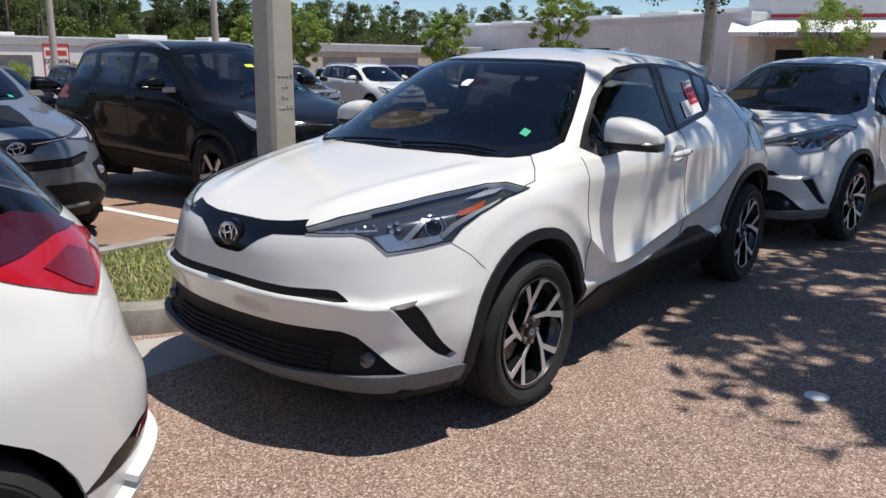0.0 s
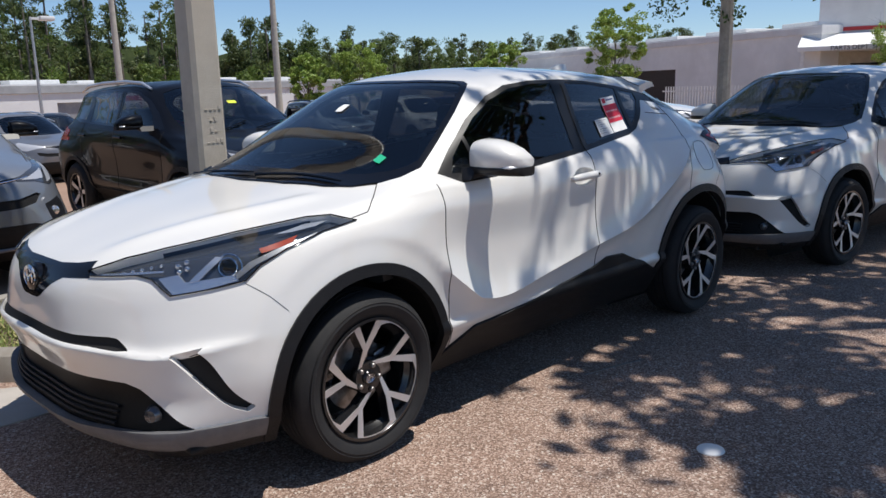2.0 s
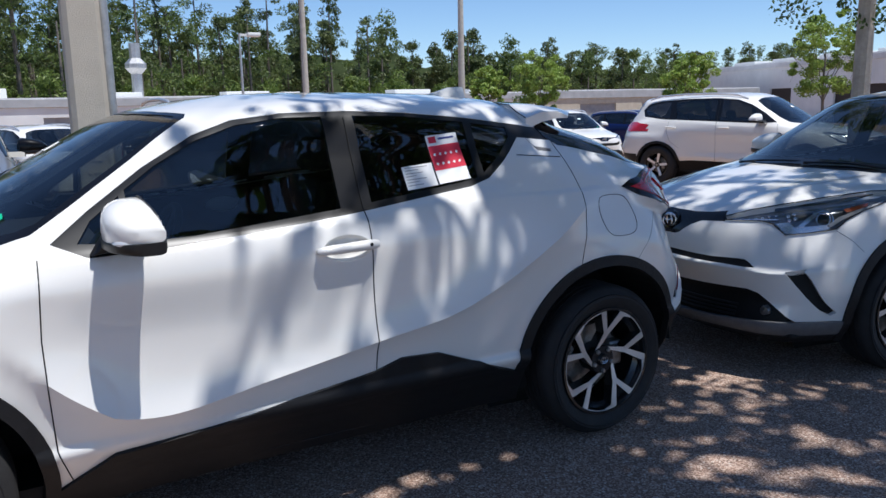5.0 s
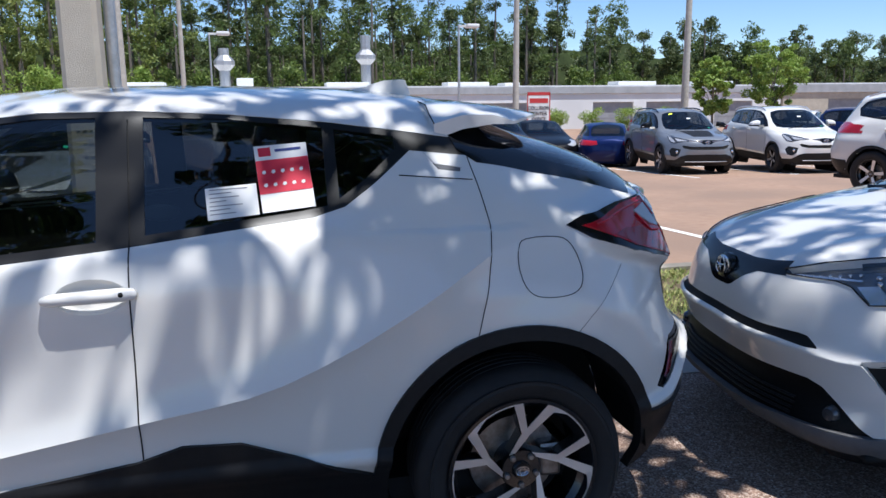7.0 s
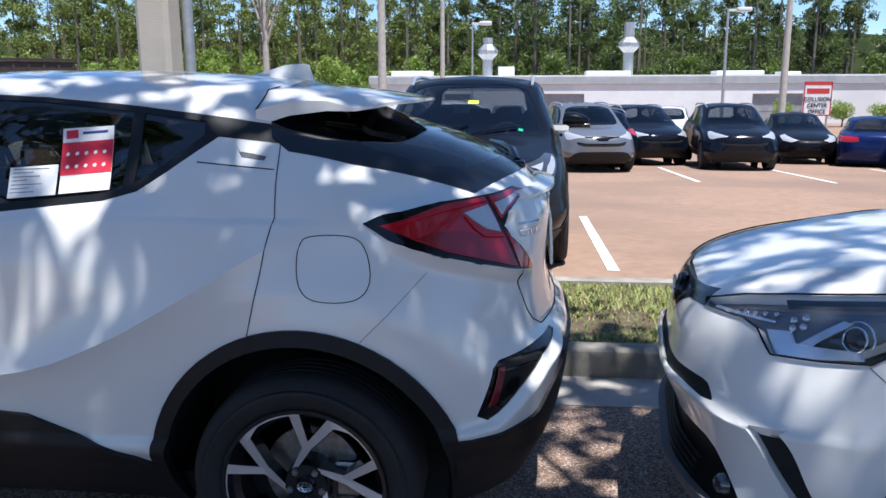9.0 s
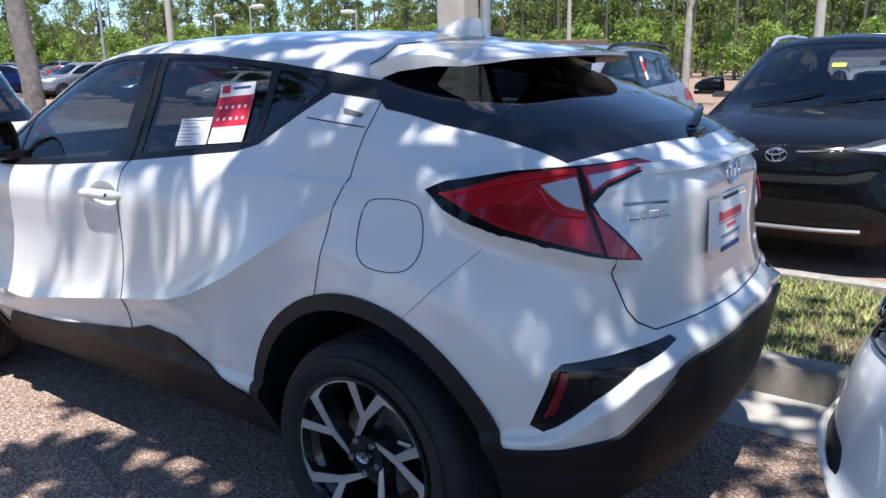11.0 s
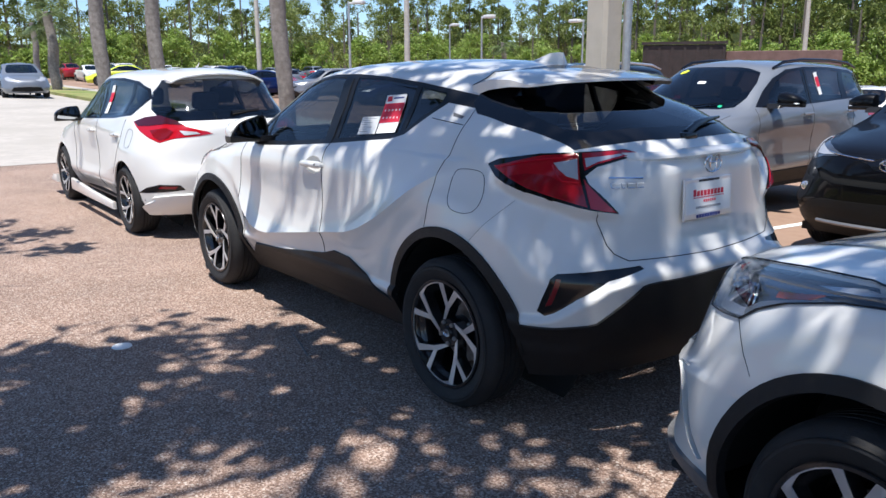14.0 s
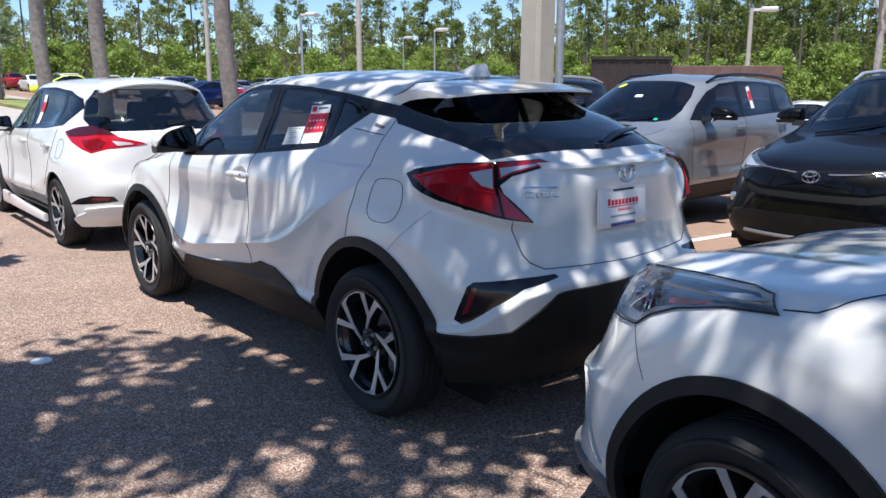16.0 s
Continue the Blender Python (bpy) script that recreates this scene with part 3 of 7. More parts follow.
    for rx, rz in ((.021, .015), (.008, .014), (.016, .006)):
        tube(bm, [(rx * math.cos(t), -h + .0175, rz * math.sin(t)) for t in [2 * math.pi * k / 24 for k in range(25)]], .0017, 5)
    part("cap_badge", bm, CHROME, hubw)
    for k in range(5):
        a = radians(54 + 72 * k)
        bm = lathe([(.0001, -h + .018), (.007, -h + .018), (.0095, -h + .021), (.0095, -h + .032)], 10)
        bmesh.ops.translate(bm, verts=bm.verts, vec=(.05 * math.cos(a), 0, .05 * math.sin(a)))
        part("wheel_nut", bm, STEEL, hubw)
    part("brake_disc", lathe([(.05, .0), (.145, .0), (.145, .02), (.05, .02), (.05, .0)], 40), STEEL, hubw, smooth=True)
    bm = box(bmesh.new(), (.075, -.045, -.055), (.15, .03, .06), .012)
    part("brake_caliper", bm, STEEL, hubw)
    return hubw


def wheels_for(car, style, radius, width, rim_r, axles, track):
    src = wheel_build(radius, width, rim_r, style, car)
    src.parent = car
    src.matrix_basis = pose(axles[0], -track, radius, 0, -12, 0)
    for x, y, rz, turn in ((axles[1], -track, 0, 0), (axles[0], track, 180, 40), (axles[1], track, 180, 11)):
        w = copy_thing(src, pose(x, y, radius, 0, turn, rz))
        w.parent = car
    return src


def liners(car, axles, r, w_out, w_in, name="wheel_arch_liner"):
    for x in axles:
        for s in (-1, 1):
            bm = bmesh.new()
            arc = [(x + r * math.cos(radians(a)), .335 + r * math.sin(radians(a))) for a in range(2, 180, 8)]
            A = [bm.verts.new((a, s * w_out, b)) for a, b in arc]
            B = [bm.verts.new((a, s * w_in, b)) for a, b in arc]
            for i in range(len(A) - 1):
                bm.faces.new((A[i], A[i + 1], B[i + 1], B[i]))
            well = [(x + r * math.cos(radians(a)), .335 + r * math.sin(radians(a))) for a in range(-44, 225, 12)]
            bm.faces.new([bm.verts.new((a, s * w_in, b)) for a, b in well])
            part(name, bm, DARK, car)


def seat(car, x, y, z=.42, h=.62, lean=14, wide=.50):
    st = part("seat", box(bmesh.new(), (x, y - wide / 2, z), (x + .5, y + wide / 2, z + .16), .05), SEATM, car, "black fabric car seat", True)
    part("seat_back", box(bmesh.new(), (0, -wide / 2, 0), (.14, wide / 2, h), .05, pose(x + .46, y, z + .12, 0, lean, 0)), SEATM, st, smooth=True)
    part("headrest", box(bmesh.new(), (.01, -.13, h + .03), (.11, .13, h + .2), .04, pose(x + .46, y, z + .12, 0, lean, 0)), SEATM, st, smooth=True)


def interior(car, dash_x=.55, dash_z=.98, wide=.68, row2=1.55, wheel_y=-.36):
    part("dashboard", prism(bmesh.new(), [(dash_x - .35, dash_z + .01), (dash_x + .1, dash_z + .02), (dash_x + .2, dash_z - .05), (dash_x + .22, dash_z - .3), (dash_x - .3, dash_z - .35)], -wide, wide, "y", None, .03), DASHM, car, smooth=True)
    part("floor_pan", box(bmesh.new(), (-.3, -.74, .24), (2.9, .74, .30)), DARK, car)
    sw = bmesh.new()
    m = pose(dash_x + .33, wheel_y, dash_z - .03, 0, -64, 0)
    tube(sw, [m @ Vector((.185 * math.cos(t), .185 * math.sin(t), 0)) for t in [2 * math.pi * k / 28 for k in range(29)]], .015, 8)
    box(sw, (-.17, -.02, -.02), (.17, .02, .0), .006, m)
    box(sw, (-.06, -.06, -.03), (.06, .06, .01), .02, m)
    part("steering_wheel", sw, SEATM, car, smooth=True)
    for y in (-.37, .37):
        seat(car, dash_x + .55, y)
    seat(car, row2, 0, .46, .56, 18, 1.2)


def badge_rings(bm, m, s):
    for rx, rz in ((.062, .042), (.024, .040), (.046, .017)):
        tube(bm, [m @ Vector((rx * s * math.cos(t), 0, rz * s * math.sin(t) + (.018 * s if rx == .046 else 0))) for t in [2 * math.pi * k / 36 for k in range(37)]], .0045 * s, 6)
    return bm


def side_mirror(car, x, y, z, shell, s, label=""):
    """A door mirror: painted shell, tall inboard and sloping down outboard, over a black base, arm and glass. s: -1 left, 1 right."""
    # across the mirror: (station, depth, rise, drop)
    rows = [(-1.0, .055, .062, .040), (-.95, .080, .078, .050), (-.6, .098, .086, .053), (-.1, .104, .081, .054), (.35, .098, .066, .053), (.7, .080, .046, .050), (.92, .052, .022, .042), (1.0, .02, .004, .03)]

    def loft(rows, grow, dz, lid):
        bm = bmesh.new()
        rings = []
        for v, deep, up, down in rows:
            ring = []
            for k in range(28):
                c, n = math.cos(2 * math.pi * k / 28), math.sin(2 * math.pi * k / 28)
                px = -deep * grow * abs(c) ** .75 if c < 0 else (.036 + .02 * v) * abs(c) ** .35
                pz = up * abs(n) ** .7 if n > 0 else -down * abs(n) ** .45
                ring.append(bm.verts.new((x + px, y + s * .125 * v * grow, z + min(pz, lid) + dz)))
            rings.append(ring)
        for A, B in zip(rings, rings[1:]):
            for k in range(28):
                bm.faces.new((A[k], A[(k + 1) % 28], B[(k + 1) % 28], B[k]))
        bm.faces.new(rings[0])
        bm.faces.new(rings[-1])
        bmesh.ops.recalc_face_normals(bm, faces=bm.faces)
        return bm
    mir = part("side_mirror", loft(rows, 1.0, 0, 1), shell, car, label, True)
    part("mirror_base", loft([(v, d, u, .034) for v, d, u, w in rows], 1.03, -.034, .004), SEAL, mir, "black mirror base", True)
    bm = bmesh.new()
    bmesh.ops.create_uvsphere(bm, u_segments=16, v_segments=10, radius=1)
    for v in bm.verts:
        v.co = Vector((x - .036 + v.co.x * .052, y + s * .072 + v.co.y * .046, z - .030 + v.co.z * .016))
    part("turn_signal", bm, LAMPCLEAR, mir, "clear turn signal", True)
    bm = bmesh.new()
    prism(bm, [(x - .13, z - .085), (x + .03, z - .068), (x + .03, z - .036), (x - .09, z - .036)], y - s * .07, y - s * .25, "y", None, .008)
    part("mirror_arm", bm, SEAL, mir)
    for nm, k, off, m in (("mirror_bezel", 1.0, .036, SEAL), ("mirror_glass", .88, .0405, MIRROR)):
        bm = bmesh.new()
        prism(bm, soft([(y + s * a * k, z + .008 + b * k) for a, b in ((-.118, -.058), (.10, -.054), (.122, -.03), (.07, .034), (-.02, .066), (-.11, .072))]), x + off - .006, x + off, "x")
        for v in bm.verts:
            v.co.x += .16 * s * (v.co.y - y)
        part(nm, bm, m, mir)
    return mir


DLO = [(.50, 1.075), (.62, 1.165), (.80, 1.285), (.98, 1.385), (1.12, 1.432), (1.30, 1.452), (1.55, 1.455), (1.80, 1.443), (2.10, 1.415), (2.36, 1.38), (2.52, 1.357), (2.53, 1.305), (2.345, 1.325), (2.22, 1.232), (2.13, 1.172), (2.03, 1.145), (1.80, 1.122), (1.50, 1.09), (1.1, 1.055), (.80, 1.035), (.60, 1.03)]


def proud_lamp(b):
    """The tail lamp stands out of the shoulder like a shelf; the skin round it swells a little."""
    lamp = {v for f in b.group["tail_lamp"] for v in f.verts}
    near = KDTree(len(lamp))
    for i, v in enumerate(lamp):
        near.insert(v.co, i)
    near.balance()

    def ease(a, c, q):
        q = min(1, max(0, (q - a) / (c - a)))
        return q * q * (3 - 2 * q)
    for v in b.bm.verts:
        if v.co.x < 2.55 or v.co.y > -.2 or not .8 < v.co.z < 1.3:
            continue
        d = near.find(v.co)[2]
        u = (v.co.x + v.co.y) * .7071
        k = .050 * ease(1.42, 1.56, u) * (1 - .85 * ease(1.80, 2.0, u)) * math.exp(-(d / .03) ** 2)
        out = Vector((v.normal.x, v.normal.y, 0))
        if k > 1e-4 and out.length > .1:
            v.co += out.normalized() * k
    b.bm.normal_update()


def crossover(name, paper_set, label):
    """The white coupe-like crossover with black cladding and two-tone wheels."""
    car = new(name)
    tagged(car, label, "car", "crossovers in the row")
    b = Body(CROSS, 14, 13, flank)
    side_only = lambda c: c.y < -.45
    fronts = lambda c: c.x < -.25
    rears = lambda c: c.x > 2.2
    # lower bands
    b.cut("sill_cladding", [(.30, .12), (.45, .30), (.62, .405), (1.05, .44), (1.52, .50), (1.64, .535), (1.80, .525), (2.19, .37), (2.3, .12)], "side", None, side_only)
    b.cut("front_lip", [(-1.2, .10), (-1.2, .315), (-.50, .335), (-.40, .325), (-.30, .10)], "side", None, fronts)
    b.cut("front_lip", [(-.1, .10), (-.1, .29), (.40, .305), (.60, .32), (.95, .33), (.95, .10)], "front", None, lambda c: c.x < -.5)
    b.cut("front_underlip", [(-1.2, .09), (-1.2, .245), (-.50, .262), (-.40, .255), (-.28, .09)], "side", ["front_lip"])
    b.cut("front_underlip", [(-.1, .09), (-.1, .225), (.40, .238), (.60, .25), (.95, .26), (.95, .09)], "front", ["front_lip"], lambda c: c.x < -.5)
    b.cut("rear_cladding", [(3.0, .10), (2.98, .47), (3.04, .485), (3.20, .488), (3.30, .50), (3.30, .10)], "side", None, rears)
    b.cut("rear_cladding", [(-.1, .655), (.44, .65), (.47, .645), (.55, .58), (.637, .505), (.70, .49), (.84, .487), (.84, .10), (-.1, .10)], "rear", None, lambda c: c.x > 3.02)
    for x, z, r, nm in ((0, .335, .455, "front_arch_cladding"), (2.64, .352, .463, "rear_arch_cladding")):
        b.cut(nm, ring(x, z, r, 64), "side", None, side_only)
        b.cut("gone", ring(x, z, r - .045, 64), "side", None, side_only)
    # nose
    b.cut("lower_grille", [(-.1, .455), (.40, .472), (.55, .477), (.605, .462), (.70, .387), (.765, .327), (.57, .317), (.40, .305), (-.1, .29)], "front", None, fronts)
    b.cut("nose_slot", [(-.1, .628), (.35, .628), (.50, .634), (.53, .631), (.585, .597), (.55, .595), (.435, .60), (-.1, .60)], "front", None, fronts)
    b.cut("nose_strip", [(-.1, .845), (.15, .846), (.26, .855), (.345, .868), (.375, .818), (.30, .812), (.23, .806), (.17, .78), (.125, .75), (.09, .725), (.06, .715), (-.1, .71)], "front", None, fronts)
    b.cut("fog_recess", [(.714, .588), (.770, .605), (.852, .378), (.84, .362), (.826, .382)], "front", None, lambda c: c.x < -.50)
    b.cut("headlight", HEADLAMP, 45, None, lambda c: c.x < .15)
    # glass
    b.cut("window_trim", DLO, "side", None, lambda c: c.y < -.4)
    b.cut("front_door_glass", [(.735, 1.062), (.93, 1.066), (1.45, 1.11), (1.45, 1.438), (1.30, 1.437), (1.13, 1.416), (.98, 1.366), (.84, 1.292), (.735, 1.222)], "side", ["window_trim"])
    b.cut("front_quarter_glass", [(.575, 1.072), (.715, 1.062), (.715, 1.205), (.62, 1.135)], "side", ["window_trim"])
    b.cut("rear_door_glass", [(1.575, 1.122), (1.80, 1.145), (2.00, 1.165), (2.08, 1.178), (2.08, 1.400), (1.80, 1.430), (1.575, 1.438)], "side", ["window_trim"])
    b.cut("rear_quarter_glass", [(2.115, 1.195), (2.20, 1.25), (2.30, 1.33), (2.30, 1.370), (2.115, 1.395)], "side", ["window_trim"])
    ws = [(.03, 0), (.05, .30), (.11, .50), (.17, .60), (.25, .665), (.35, .705), (.45, .717), (.60, .668), (.78, .602), (.93, .535), (.985, .50), (1.0, .46), (.93, .34), (.88, .18), (.87, 0)]
    b.cut("windscreen_frame", [(x, w if w else -.1) for x, w in ws], "top", ["body"], lambda c: c.x < 1.3)
    b.cut("windscreen", [(.15, -.1), (.165, .30), (.215, .48), (.27, .575), (.34, .64), (.41, .675), (.47, .683), (.60, .640), (.78, .574), (.91, .515), (.95, .485), (.96, .45), (.89, .32), (.845, .16), (.84, -.1)], "top", ["windscreen_frame"])
    b.cut("back_glass_frame", [(2.47, -.1), (2.47, .50), (2.50, .60), (2.56, .63), (2.75, .62), (2.98, .58), (3.08, .555)] + [(3.25 - .17 * (w / .555) ** 2.6, w) for w in (.52, .48, .43, .37, .30, .22, .12, 0)] + [(3.25, -.1)], "top", ["body", "window_trim"], lambda c: c.z > 1.12 and c.x > 2.4)
    b.cut("back_glass", [(2.60, -.1), (2.60, .36), (2.64, .50), (2.80, .545), (2.98, .52), (3.05, .47), (3.09, .42), (3.125, .34), (3.15, .25), (3.17, .14), (3.18, 0), (3.18, -.1)], "top", ["back_glass_frame"])
    # tail
    b.cut("tail_lamp", TAIL_LAMP, -45, ["body", "back_glass_frame"], lambda c: c.x > 2.6)
    b.cut("reflector_recess", [(.43, .704), (.44, .716), (.60, .712), (.745, .70), (.765, .68), (.797, .545), (.78, .53), (.755, .545), (.70, .60), (.60, .672)], "rear", None, lambda c: c.x > 2.9)
    b.cut("tailgate", [(-.1, 1.16), (.30, 1.15), (.42, 1.12), (.53, 1.09), (.58, 1.06), (.55, .98), (.51, .92), (.605, .94), (.58, .87), (.56, .80), (.535, .765), (.48, .735), (-.1, .722)], "rear", ["body"], lambda c: c.x > 2.9)
    # doors, bonnet, flap
    b.cut("front_door", [(.46, 1.035), (.445, .80), (.447, .66), (.455, .45), (.50, .34), (.62, .405), (1.05, .44), (1.535, .50), (1.535, 1.095), (1.1, 1.06)], "side", ["body"], side_only)
    b.cut("rear_door", [(1.535, 1.095), (1.535, .50), (1.64, .535), (1.80, .525), (2.165, .37), (2.17, .45), (2.25, .63), (2.36, .74), (2.495, .79), (2.53, .94), (2.558, 1.11), (2.54, 1.24), (2.53, 1.31), (2.345, 1.33), (2.22, 1.235), (2.0, 1.14)], "side", ["body"], side_only)
    low = [(float(x), float(z)) for x, z in zip(CREASE_X, CREASE_Z) if .36 < x < 2.56]
    low = low + [(low[-1][0], .30), (low[0][0], .30)]
    for nm in ("front_door", "rear_door"):
        b.cut(nm + "_low", low, "side", [nm], side_only)
    b.cut("gone", [(1.44 + .092 * math.cos(k * .2244), .975 + .047 * math.sin(k * .2244)) for k in range(28)], "side", None, side_only)
    b.cut("fuel_flap", soft([(2.665, 1.062), (2.77, 1.062), (2.815, 1.035), (2.838, .965), (2.825, .915), (2.775, .893), (2.685, .896), (2.645, .93), (2.632, .99), (2.638, 1.04)], 3), "side", ["body"], side_only)
    b.cut("bonnet", [(-.95, -.1), (-.86, .15), (-.80, .34), (-.60, .54), (-.41, .645), (-.16, .70), (-.03, .735), (.01, .80), (.085, .797), (.16, .745), (.21, .70), (.25, .665), (.17, .60), (.11, .50), (.05, .30), (.03, -.1)], "top", ["body"], lambda c: c.x < .5 and c.z > .835)
    b.ready()
    proud_lamp(b)
    tree = bvh(b.bm)
    b.make("body", WHITE, car, "pearl white painted body shell", 0, .03)
    b.make("bonnet", WHITE, car, "", -.0005, .014)
    b.group["cabin"] = [f for f in b.group["body"] if f.calc_center_median().z > 1.0 and .4 < f.calc_center_median().x < 3.0]
    for nm in ("cabin", "front_door", "rear_door"):
        for sd in ("left", "right"):
            b.make(nm, DARK, car, "", -.032, 0, sd, "cabin_lining")
    b.make("tailgate", WHITE, car, "", 0, .014)
    lamps = {}
    for s, sd in ((1, "left"), (-1, "right")):
        for nm in ("front_door", "rear_door", "fuel_flap"):
            panel = b.make(nm, WHITE, car, "", 0, .014, sd)
            b.make(nm + "_low", WHITE, panel, "", 0, .014, sd, "lower_door_skin")
        trim = b.make("window_trim", SEAL, car, "satin black window surround", -.002, .02, sd)
        for nm in ("front_door_glass", "front_quarter_glass", "rear_door_glass", "rear_quarter_glass"):
            b.make(nm, TINTF if "front" in nm else TINT, car, "dark tinted glass", -.005, 0, sd, "window_pane")
        lamps[s, 0] = b.make("headlight", LAMPDARK, car, "headlamp with smoked housing and chrome detail", -.030, 0, sd)
        b.make("headlight", CLEAR, lamps[s, 0], "clear headlamp cover", .002, 0, sd, "lens_cover")
        lamps[s, 1] = b.make("tail_lamp", GLOSSBLACK, car, "red tail lamp in a black surround", .006, .03, sd)
        b.make("sill_cladding", CLAD, car, "black plastic sill cladding", .012, .02, sd)
        for nm in ("front_arch_cladding", "rear_arch_cladding"):
            b.make(nm, CLAD, car, "black plastic wheel arch trim", .012, .03, sd, "arch_cladding")
        b.make("fog_recess", DARK, car, "", -.028, 0, sd)
        b.make("reflector_recess", GLOSSBLACK, car, "", -.004, 0, sd)
    b.make("front_lip", LIP, car, "dark grey plastic front lip", .014, .03)
    b.make("front_underlip", CLAD, car, "black plastic under the lip", .006, .03)
    b.make("rear_cladding", CLAD, car, "black plastic rear bumper", .012, .03)
    b.make("lower_grille", GRILLE, car, "black lower grille", -.02, 0)
    b.make("nose_slot", DARK, car, "", -.012, 0)
    b.make("nose_strip", GLOSSBLACK, car, "gloss black nose strip", .001, .01)
    b.make("windscreen_frame", GLOSSBLACK, car, "", -.001, .01)
    b.make("windscreen", SHIELD, car, "windscreen with a dealer tag", -.004, 0)
    b.make("back_glass_frame", GLOSSBLACK, car, "", .001, .01)
    b.make("back_glass", TINTB, car, "dark tinted rear window", -.002, 0)
    # grille slats
    for k in range(4):
        z = .328 + .019 * k
        p = on_skin(tree, [(w, z) for w in np.linspace(0, .50, 14)], "front", -.012)
        bm = tube(bmesh.new(), [Vector((q.x, -q.y, q.z)) for q in p[::-1]] + p[1:], .006, 6)
        part("grille_slat", bm, CLAD, car)
    # fog lamps in the grille's corners
    for s in (1, -1):
        c = on_skin(tree, [(.645, .375)], "front", -.010, s)[0]
        bm = lathe([(.0001, -.016), (.022, -.012), (.030, -.002), (.034, .01)], 24)
        bm.transform(Matrix.Translation(c) @ Vector((-.9, -.42 * s, 0)).normalized().to_track_quat("-Y", "Z").to_matrix().to_4x4())
        part("fog_lamp", bm, LAMPDARK, car, "round dark glass fog lamp", True)
    # panel gaps
    seam(tree, "panel_gap", [(.46, 1.035), (.445, .80), (.447, .66), (.455, .45), (.49, .33)], "side", car)
    seam(tree, "panel_gap", [(1.535, 1.43), (1.535, .42)], "side", car)
    seam(tree, "panel_gap", [(2.53, 1.31), (2.54, 1.24), (2.558, 1.11), (2.53, .94), (2.495, .79)], "side", car, r=.0015)
    seam(tree, "panel_gap", soft([(2.665, 1.062), (2.77, 1.062), (2.815, 1.035), (2.838, .965), (2.825, .915), (2.775, .893), (2.685, .896), (2.645, .93), (2.632, .99), (2.638, 1.04)], 3), "side", car, True, .0014)
    seam(tree, "panel_gap", [(.005, .80), (.085, .797), (.16, .745), (.21, .70), (.25, .665)], "top", car)
    seam(tree, "panel_gap", [(2.30, 1.255), (2.53, 1.235)], "side", car)
    seam(tree, "panel_gap", [(.605, .935), (.58, .87), (.56, .80), (.535, .765), (.48, .735), (0, .722)], "rear", car)
    seam(tree, "panel_gap", [(-.46, .795), (-.40, .745), (-.345, .685)], "side", car, r=.0009)

    seam(tree, "panel_gap", [(2.81, .78), (2.90, .87), (2.99, .965)], "side", car, r=.0006)
    # lamps
    for s in (1, -1):
        lamp_front(tree, lamps[s, 0], s)
        lamp_rear(tree, lamps[s, 1], s)
        handle(tree, car, 1.44, .975, s)
        handle_flush(tree, car, s)
        side_mirror(car, .735, -s * .925, 1.125, WHITE, -s, "white mirror housing with a black base")
    # badge on the nose, spoiler, fin
    bm = lathe([(.0001, -.012), (.05, -.012), (.062, -.006), (.064, .01)], 36)
    for v in bm.verts:
        v.co = Vector((v.co.y, v.co.x, v.co.z * .86))
    nose = on_skin(tree, [(0.001, .785)], "front")[0]
    bmesh.ops.rotate(bm, verts=bm.verts, matrix=Matrix.Rotation(radians(14), 3, "Y"))
    bmesh.ops.translate(bm, verts=bm.verts, vec=(nose.x - .004, 0, .785))
    em = part("nose_badge", bm, GLOSSBLACK, car, smooth=True)
    part("badge_ring", badge_rings(bmesh.new(), pose(nose.x - .019, 0, .785, 0, 14, 90), .93), CHROME, em)
    spoiler(car)
    bm = bmesh.new()
    sec = [(2.22, .004, 0), (2.30, .016, .018), (2.37, .02, .042), (2.43, .017, .055), (2.455, .012, .056), (2.475, .010, 0)]
    rings = []
    for x, w, h in sec:
        zb = 1.512 - max(0, x - 2.35) * .15
        rings.append([bm.verts.new(p) for p in ((x - h * .0, -w - .014, zb - .012), (x, -w * .4, zb + h), (x, w * .4, zb + h), (x, w + .014, zb - .012))])
    for A, B in zip(rings, rings[1:]):
        for k in range(3):
            bm.faces.new((A[k], A[k + 1], B[k + 1], B[k]))
    bm.faces.new(rings[-1])
    bm.faces.new(rings[0])
    bmesh.ops.recalc_face_normals(bm, faces=bm.faces)
    part("antenna_fin", bm, WHITE, car, smooth=True)
    tail_details(tree, car)
    wipers(tree, car)
    interior(car)
    liners(car, (0, 2.64), .442, .83, .45)
    bm = box(bmesh.new(), (-.76, -.60, .19), (2.95, .60, .23), .01)
    part("underside", bm, DARK, car)
    # unseen plate added to stop a sliver of sunlight leaking under the nose
    part("light_block", box(bmesh.new(), (-.70, -.76, .235), (-.44, .76, .26), .01), DARK, car)
    wheels_for(car, "double", .338, .225, .238, (0, 2.64), .775)
    if paper_set:
        papers(tree, car)
    return car


def bvh(bm):
    return BVHTree.FromBMesh(bm)


# lamp outlines seen at 45 degrees to the flank
HEADLAMP = [(-.325, .838), (-.184, .879), (-.05, .905), (.16, .937), (.40, .968), (.49, .970), (.585, .948), (.475, .928), (.355, .886), (.275, .843), (.23, .80), (.125, .783), (-.01, .768), (-.075, .82), (-.13, .832), (-.31, .824)]
